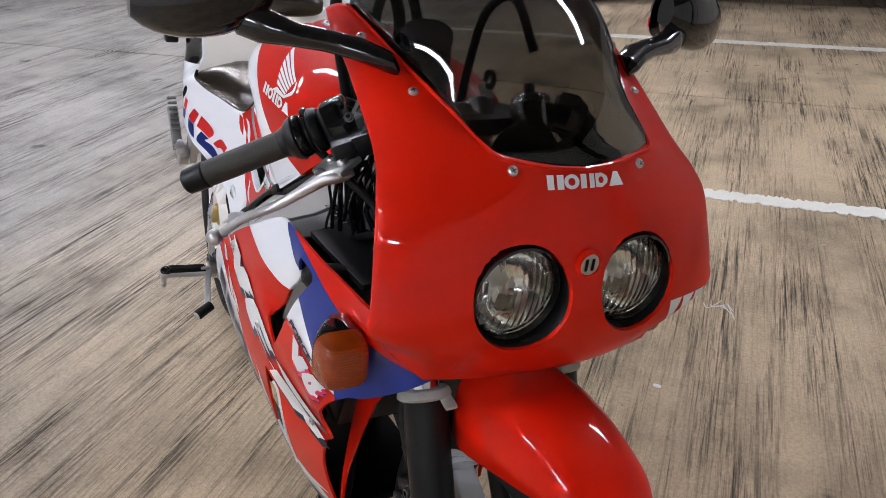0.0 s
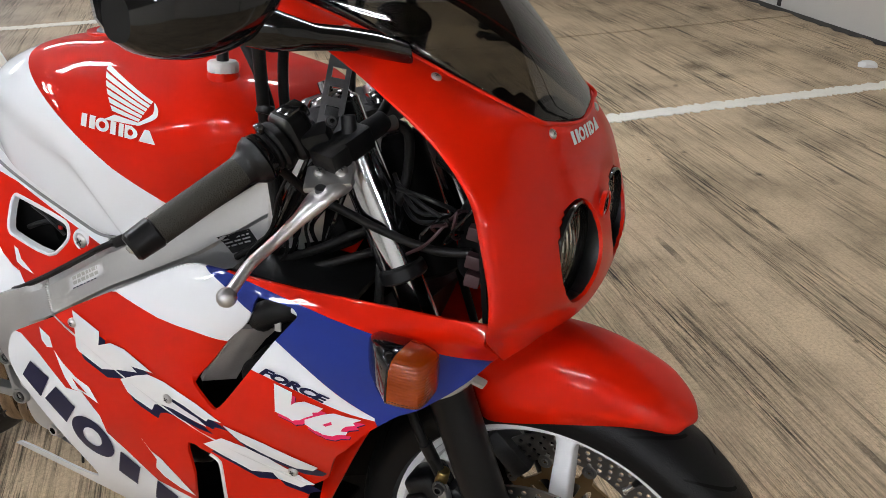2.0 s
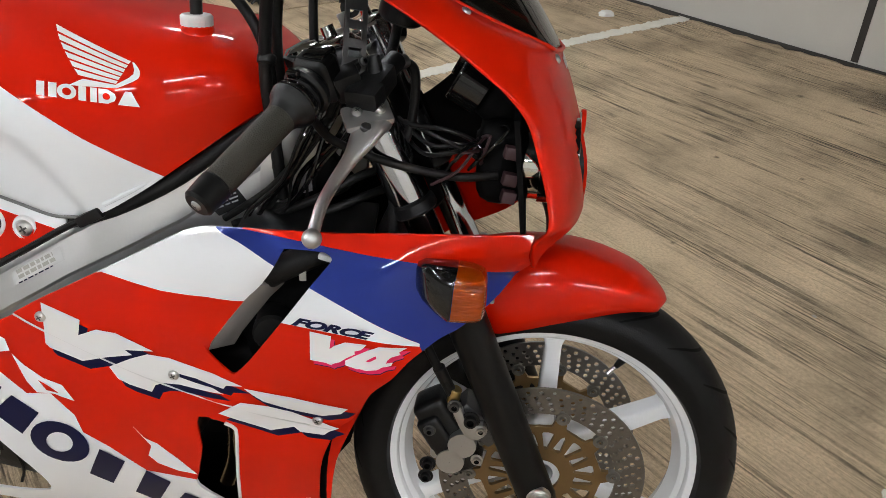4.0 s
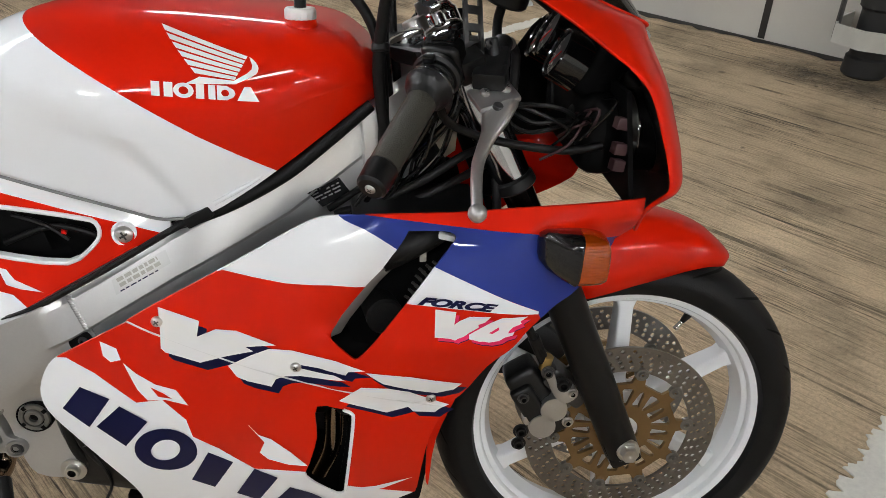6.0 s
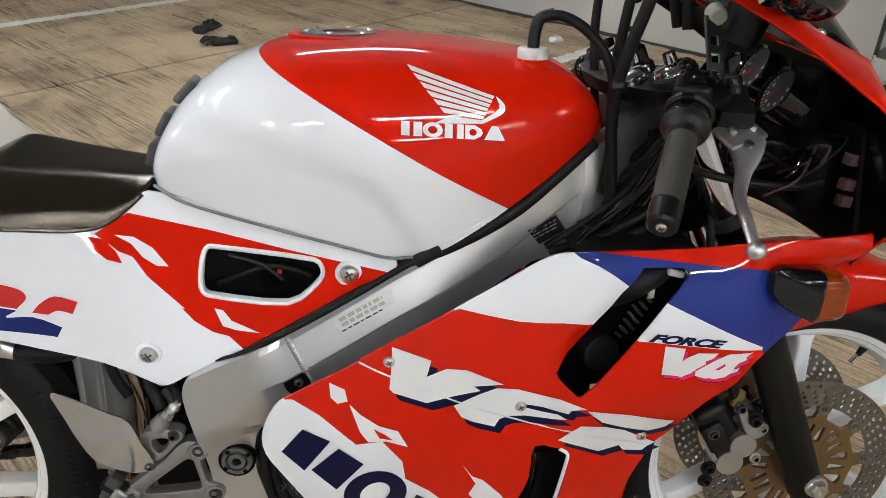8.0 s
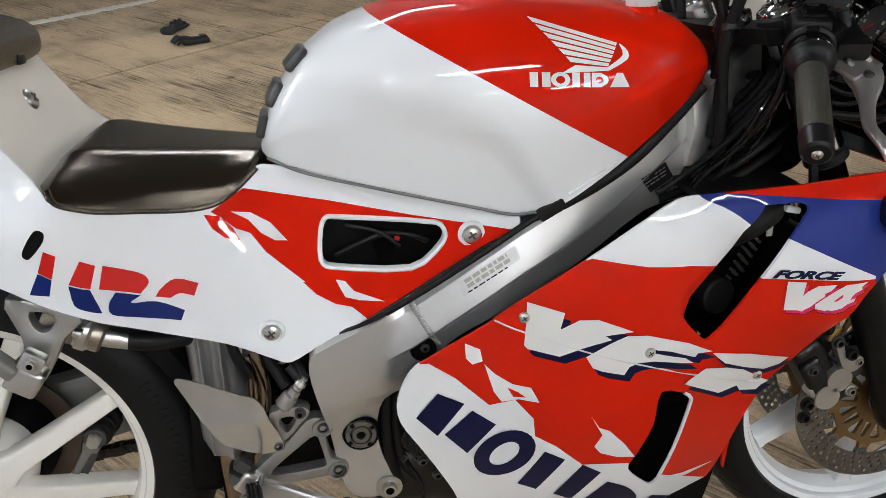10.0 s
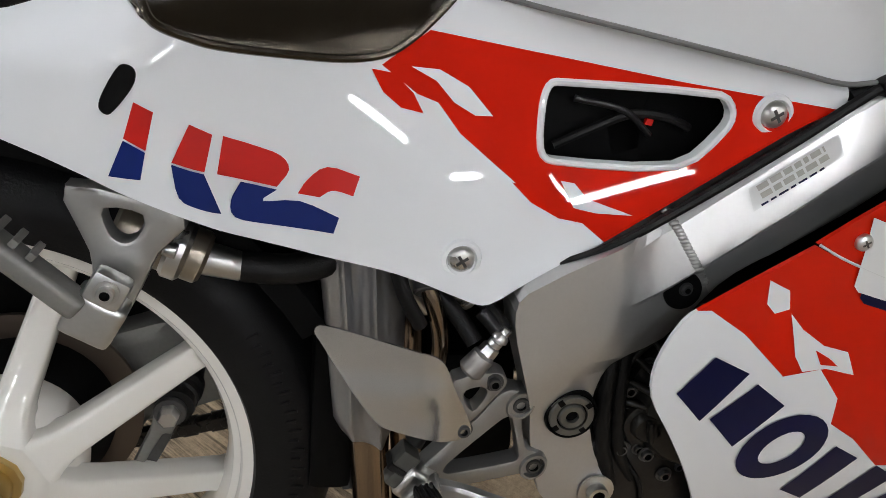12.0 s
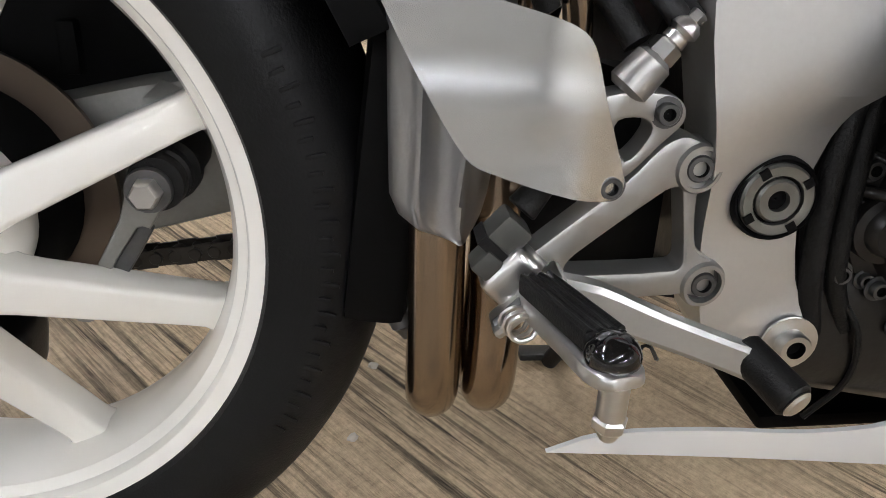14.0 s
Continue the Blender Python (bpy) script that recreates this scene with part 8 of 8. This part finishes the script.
part("under_tail", box((-0.50, 0.0, 0.655), (0.42, 0.20, 0.09), pose(0, 0, 0, 0, 20, 0), 0.03), DARK, sw, "black under-tail tray")
# box added to black out the gap between tyre and heat shield
part("rear_inner", box((-0.345, 0.01, 0.44), (0.045, 0.17, 0.36), pose(0, 0, 0, 0, 6, 0), 0.012), DARK, sw)
part("inner_guard", plate(spline([(-0.78, 0.50), (-0.74, 0.370), (-0.64, 0.358), (-0.56, 0.374), (-0.45, 0.386), (-0.40, 0.40), (-0.385, 0.60), (-0.50, 0.66), (-0.70, 0.66)], n=3), 0.088, 0.100, (), 0.003, 0.03), DARK, sw, "black chain guard plate behind the wheel")
part("guard_rib", box((-0.590, 0.086, 0.412), (0.014, 0.02, 0.04), None, 0.003), DARK, sw)
# pillion footrest
pp = empty("pillion_footrest", bike, Matrix.Translation((-0.004, 0.014, -0.007)))
PB = spline([(-0.512, 0.628), (-0.440, 0.602), (-0.460, 0.576), (-0.474, 0.552), (-0.489, 0.528, 1), (-0.506, 0.516), (-0.520, 0.530), (-0.508, 0.555), (-0.505, 0.580)], n=3)
PBH = spline([(-0.490, 0.610), (-0.467, 0.604), (-0.473, 0.589), (-0.483, 0.586), (-0.490, 0.594)], n=3)
part("hanger", plate(PB, -0.196, -0.180, [PBH], 0.003, 0.012), ALU_MATT, pp, "cast silver pillion hanger")
part("knuckle", box((-0.505, -0.206, 0.538), (0.036, 0.026, 0.034), pose(0, 0, 0, 0, 35, 0), 0.006, segments=3), ALU, pp)
part("knuckle_tab", box((-0.491, -0.214, 0.561), (0.026, 0.016, 0.024), pose(0, 0, 0, 0, 35, 0), 0.005), ALU, pp)
bolt((-0.490, -0.223, 0.562), 0.0058, pp)
part("peg", box((-0.545, -0.216, 0.588), (0.105, 0.022, 0.016), pose(0, 0, 0, 0, 48, 0), 0.005, segments=3), ALU_DIRTY, pp, "folded pillion peg")
for k in range(7):
    part("peg_tooth", box((-0.530 - 0.0085 * k, -0.216, 0.591 + 0.0095 * k), (0.005, 0.020, 0.006), pose(0, 0, 0, 0, 48, 0), 0.001), ALU_DIRTY, pp)
# muffler stub under the tail
mf = empty("muffler_joint", bike)
part("tube", rod((-0.51, -0.110, 0.566), (-0.446, -0.108, 0.532), 0.022, 0.022, 28), STEEL_WARM, mf)
part("band", rod((-0.474, -0.109, 0.547), (-0.458, -0.109, 0.539), 0.0255, 0.0255, 28), STEEL, mf)
part("band_bolt", rod((-0.470, -0.139, 0.556), (-0.461, -0.139, 0.552), 0.006), STEEL, mf)
part("neck", rod((-0.449, -0.108, 0.5335), (-0.418, -0.106, 0.522), 0.014, 0.012, 24), STEEL, mf)
part("hose", tube([(-0.42, -0.106, 0.523), (-0.38, -0.104, 0.517), (-0.34, -0.10, 0.525), (-0.30, -0.09, 0.545)], 0.013, 14), RUBBER, mf)
part("side_stand", rod((-0.10, 0.12, 0.25), (-0.16, 0.235, 0.035), 0.011, 0.010), BLACK, bike, "black side stand, down")
part("stand_foot", box((-0.165, 0.245, 0.041), (0.06, 0.03, 0.008), pose(0, 0, 0, -8, 0, 0), 0.002), BLACK, bike)

# raised plain bars on the rear tyre's wall
bar_mesh = None
for k in range(26):
    a = radians(-30 + 2.3 * k)
    m = pose(0, 0, 0, 0, -math.degrees(a), 0) @ Matrix.Translation((0.2660 + 0.0045 * (k % 2), -0.0731, 0))
    if bar_mesh is None:
        bar_mesh = part("wall_bar", box((0, 0, 0), (0.0150, 0.0018, 0.0030), pose(0, 0, 0, 0, 0, -6), 0.0006), TYRE, rw)
        bar_mesh.matrix_basis = m
    else:
        share("wall_bar", bar_mesh, m, rw)

# ---- things in the car park ----
def glove(name_label, m):
    root = empty("glove", None, m)
    tagged(root, name_label, "glove", "pair of gloves")
    bm = bmesh.new()
    add_to(bm, loft([[Vector((x, w * math.copysign(abs(math.cos(t))**0.7, math.cos(t)), h * (0.5 + 0.5 * math.copysign(abs(math.sin(t))**0.7, math.sin(t))))) for t in (2 * math.pi * i / 16 for i in range(16))] for x, w, h in ((-0.11, 0.045, 0.035), (-0.10, 0.055, 0.05), (-0.05, 0.045, 0.04), (0.0, 0.052, 0.045), (0.045, 0.048, 0.04), (0.06, 0.03, 0.025))]))
    part("palm", bm, GLOVE, root)
    for k, (y, L, a, up) in enumerate(((-0.036, 0.075, -10, 0.02), (-0.012, 0.09, 2, 0.035), (0.014, 0.085, 8, 0.03), (0.036, 0.07, 18, 0.018))):
        c, s = math.cos(radians(a)), math.sin(radians(a))
        part("finger", tube([(0.045, y, 0.022), (0.045 + L * 0.5 * c, y + L * 0.5 * s, 0.022 + up), (0.045 + L * c, y + L * s, 0.014 + 0.4 * up)], 0.012, 12, radii=[0.014, 0.0125, 0.009]), GLOVE, root)
    part("thumb", tube([(-0.02, -0.04, 0.02), (0.02, -0.075, 0.03), (0.06, -0.09, 0.035)], 0.012, 12, radii=[0.015, 0.013, 0.009]), GLOVE, root)
    part("cuff_strap", box((-0.075, 0, 0.048), (0.03, 0.07, 0.006), None, 0.002), BLACK, root)
    return root


glove("black motorcycle glove with curled fingers on the floor", Matrix.Translation((-1.00, 3.84, 0.0)) @ pose(0, 0, 0, 0, 0, 75) @ Matrix.Scale(0.82, 4))
glove("black motorcycle glove lying flat on the floor", Matrix.Translation((-0.86, 3.53, 0.0)) @ pose(0, 0, 0, 0, 0, 205) @ Matrix.Scale(0.82, 4))

# drain pipe in a steel guard at the wall
pipe = empty("drain_pipe", None, Matrix.Translation(bay(3.52, 0.17)) @ pose(0, 0, 0, 0, 0, BAY_TURN))
tagged(pipe, "black plastic drain pipe standing in a pale guard at the wall", "drain pipe")
PIPE_BLACK = material("black pipe plastic", (0.014, 0.014, 0.014), 0.5, vary=0.2, grain=0.1)
GUARD_PAINT = material("scuffed pale guard paint", (0.50, 0.49, 0.44), 0.6, vary=0.25, vary_scale=8, grain=0.1)
part("pipe", rod((0, 0, 0.0), (0, 0, CEILING), 0.083, None, 32), PIPE_BLACK, pipe)
part("socket", rod((0, 0, 0.30), (0, 0, 0.46), 0.096, 0.096, 32), PIPE_BLACK, pipe)
part("collar", rod((0, 0, 0.0), (0, 0, 0.10), 0.098, 0.094, 32), PIPE_BLACK, pipe)
def guard_hoop(z):
    pts = [(0.17, -0.16), (-0.02, -0.16), (-0.12, -0.13), (-0.16, 0.0), (-0.12, 0.13), (-0.02, 0.16), (0.17, 0.16)]
    rings = []
    for x, y in pts:
        n = Vector((x, y)).normalized()
        rings.append([(x, y, z), (x + 0.012 * n.x, y + 0.012 * n.y, z), (x + 0.012 * n.x, y + 0.012 * n.y, z + 0.085), (x, y, z + 0.085)])
    return loft([[Vector(q) for q in r] for r in rings])
for z in (0.15, 1.0):
    part("guard_hoop", guard_hoop(z), GUARD_PAINT, pipe, "pale steel guard hoop")
for y in (-0.15, 0.15):
    part("guard_bar", box((-0.06, y, 0.62), (0.05, 0.01, 0.94), None, 0.002), DARK_STEEL, pipe)
# upright joints and dirt strip of the wall
for n in (0.75, -1.75, 3.25, 5.75):
    j = part("wall_joint", box((0, 0, CEILING / 2), (0.008, 0.035, CEILING - 0.02)), JOINT_DIRT, None, "dark upright joint in the concrete wall")
    j.matrix_basis = Matrix.Translation(bay(WALL_S - 0.001, n)) @ pose(0, 0, 0, 0, 0, BAY_TURN)
    tagged(j, "", "", "", "structure")
bm = bmesh.new()
rnd = random.Random(4)
prev = None
for i in range(241):
    n = -6 + 15 * i / 240
    w = 0.045 + rnd.uniform(0, 0.05)
    cur = (bm.verts.new(bay(WALL_S - 0.002, n, 0.0035)), bm.verts.new(bay(WALL_S - w, n, 0.0035)))
    if prev:
        bm.faces.new((prev[0], prev[1], cur[1], cur[0]))
    prev = cur
tagged(part("wall_dirt", bm, JOINT_DIRT, None, "dark dirt along the foot of the wall"), "", "", "", "structure")

# stains and litter on the floor
def stain(s, n, rs, rn, seed, mat):
    rnd = random.Random(seed)
    bm = bmesh.new()
    k = 36
    waves = [(rnd.uniform(0.05, 0.16) / m, m, rnd.uniform(0, 6.3)) for m in (1, 2, 3, 5)]
    c = bm.verts.new(bay(s, n, 0.0022))
    ring = []
    for i in range(k):
        a = 2 * math.pi * i / k
        f = 1 + sum(q * math.sin(m * a + p) for q, m, p in waves)
        ring.append(bm.verts.new(bay(s + rs * f * math.cos(a), n + rn * f * math.sin(a), 0.0022)))
    for i in range(k):
        bm.faces.new((c, ring[i], ring[(i + 1) % k]))
    return tagged(part("floor_stain", bm, mat, None, "dark oil stain soaked into the concrete"), "", "", "", "structure")


def w2b(x, y):
    v = Vector((x, y, 0))
    return v.dot(D), v.dot(N)


for x, y, rs, rn, seed in ((2.25, 2.55, 0.32, 0.26, 1), (2.42, 2.30, 0.25, 0.35, 8), (0.31, 3.35, 0.16, 0.10, 2), (0.45, 3.25, 0.10, 0.06, 3), (0.466, 1.204, 0.024, 0.016, 4), (0.466, 2.203, 0.022, 0.015, 5), (0.751, 2.108, 0.03, 0.02, 6), (-0.60, 2.85, 0.05, 0.03, 7)):
    stain(*w2b(x, y), rs, rn, seed, STAIN)
rnd = random.Random(9)
for k in range(26):
    s, n = rnd.uniform(0.2, 3.5), rnd.uniform(-0.3, 4.6)
    if abs(n - 1.73) < 0.12:
        continue
    stain(s, n, rnd.uniform(0.008, 0.035), rnd.uniform(0.006, 0.02), 20 + k, STAIN)
# long dark streaks along the ridges, and broad worn patches
for k in range(26):
    stain(rnd.uniform(1.2, 3.4), rnd.uniform(-1.8, 2.6), rnd.uniform(0.006, 0.014), rnd.uniform(0.15, 0.50), 60 + k, STAIN)
for k in range(3):
    stain(rnd.uniform(-0.4, 3.3), rnd.uniform(-1.6, 4.4), rnd.uniform(0.08, 0.22), rnd.uniform(0.10, 0.30), 90 + k, STAIN)


def litter(name, label, category, x, y, size, mat, seed, turn=0):
    rnd = random.Random(seed)
    bm = bmesh.new()
    bmesh.ops.create_icosphere(bm, subdivisions=2, radius=1.0)
    for v in bm.verts:
        v.co *= rnd.uniform(0.75, 1.1)
        v.co = (v.co.x * size[0], v.co.y * size[1], max(0, v.co.z) * size[2])
    ob = part(name, bm, mat, None, label)
    ob.matrix_basis = Matrix.Translation((x, y, 0.0)) @ pose(0, 0, 0, 0, 0, turn)
    return tagged(ob, "", category)


litter("paper_scrap", "small scrap of white paper on the floor", "paper scrap", 0.121, 0.789, (0.012, 0.008, 0.003), DECAL_WHITE, 1, 30)
litter("crushed_cup", "crushed clear plastic cup on the floor", "cup", 1.072, 3.703, (0.055, 0.04, 0.03), GREY_WHITE, 2, 20)
for k, (x, y) in enumerate(((-0.365, 0.239), (-0.385, 0.127), (-0.192, 1.745), (1.396, 0.856), (0.044, 1.974), (-0.20, 0.32))):
    litter("pebble", "pale chip of stone on the floor", "pebble", x, y, (0.007, 0.006, 0.004), PEBBLE, 10 + k, 40 * k)
bm = bmesh.new()
for k in range(5):
    add_to(bm, tube([(0.02 * k - 0.04, 0, 0.003), (0.01 * k - 0.02, 0.012 * (k - 2), 0.006), (0.014 * k, 0.02 * (2 - k), 0.003)], 0.0012, 6))
thread = part("string_tangle", bm, DECAL_WHITE, None, "loose tangle of white string on the floor")
thread.matrix_basis = Matrix.Translation((-0.072, 1.174, 0.0)) @ pose(0, 0, 0, 0, 0, 30)
tagged(thread, "", "string")

# dark car in the next bay but one
car = empty("parked_car", None, Matrix.Translation(bay(0.75, 6.45)) @ pose(0, 0, 0, 0, 0, BAY_TURN))
tagged(car, "dark parked car seen only along its lower side", "car")
body = []
for x, zl, zb, w in ((-2.2, 0.45, 0.80, 0.70), (-2.05, 0.28, 0.95, 0.84), (-1.4, 0.22, 1.02, 0.89), (0.0, 0.20, 1.0, 0.90), (1.2, 0.22, 0.98, 0.89), (1.9, 0.28, 0.85, 0.82), (2.1, 0.45, 0.70, 0.66)):
    body.append([Vector((x, w * math.copysign(abs(math.cos(t))**0.4, math.cos(t)), (zl + zb) / 2 + (zb - zl) / 2 * math.copysign(abs(math.sin(t))**0.5, math.sin(t)))) for t in (2 * math.pi * i / 28 for i in range(28))])
part("body", loft(refine(body, 3)), CAR_PAINT, car, "dark glossy body")
cabin = []
for x, zt, w in ((-1.7, 1.02, 0.70), (-1.0, 1.38, 0.66), (0.1, 1.45, 0.66), (0.6, 1.30, 0.68), (1.1, 1.0, 0.72)):
    cabin.append([Vector((x, w * math.copysign(abs(math.cos(t))**0.5, math.cos(t)), 0.9 + (zt - 0.9) * max(0, math.sin(t))**0.6)) for t in (math.pi * i / 20 for i in range(21))])
part("cabin", loft(refine(cabin, 3), closed_rings=False), CAR_PAINT, car)
for x in (-1.35, 1.35):
    for y in (-0.80, 0.80):
        w = empty("wheel", car, Matrix.Translation((x, y, 0.31)))
        part("tyre", lathe([(0.21, -0.09), (0.29, -0.10), (0.31, -0.07), (0.31, 0.07), (0.29, 0.10), (0.21, 0.09)], 48), TYRE, w)
        part("rim", lathe([(0.02, -0.085), (0.20, -0.088), (0.212, -0.09), (0.212, 0.09), (0.02, 0.085)], 40), ALU_MATT, w)
part("sill", box((0, -0.86, 0.24), (2.2, 0.06, 0.10), None, 0.02), BLACK, car)
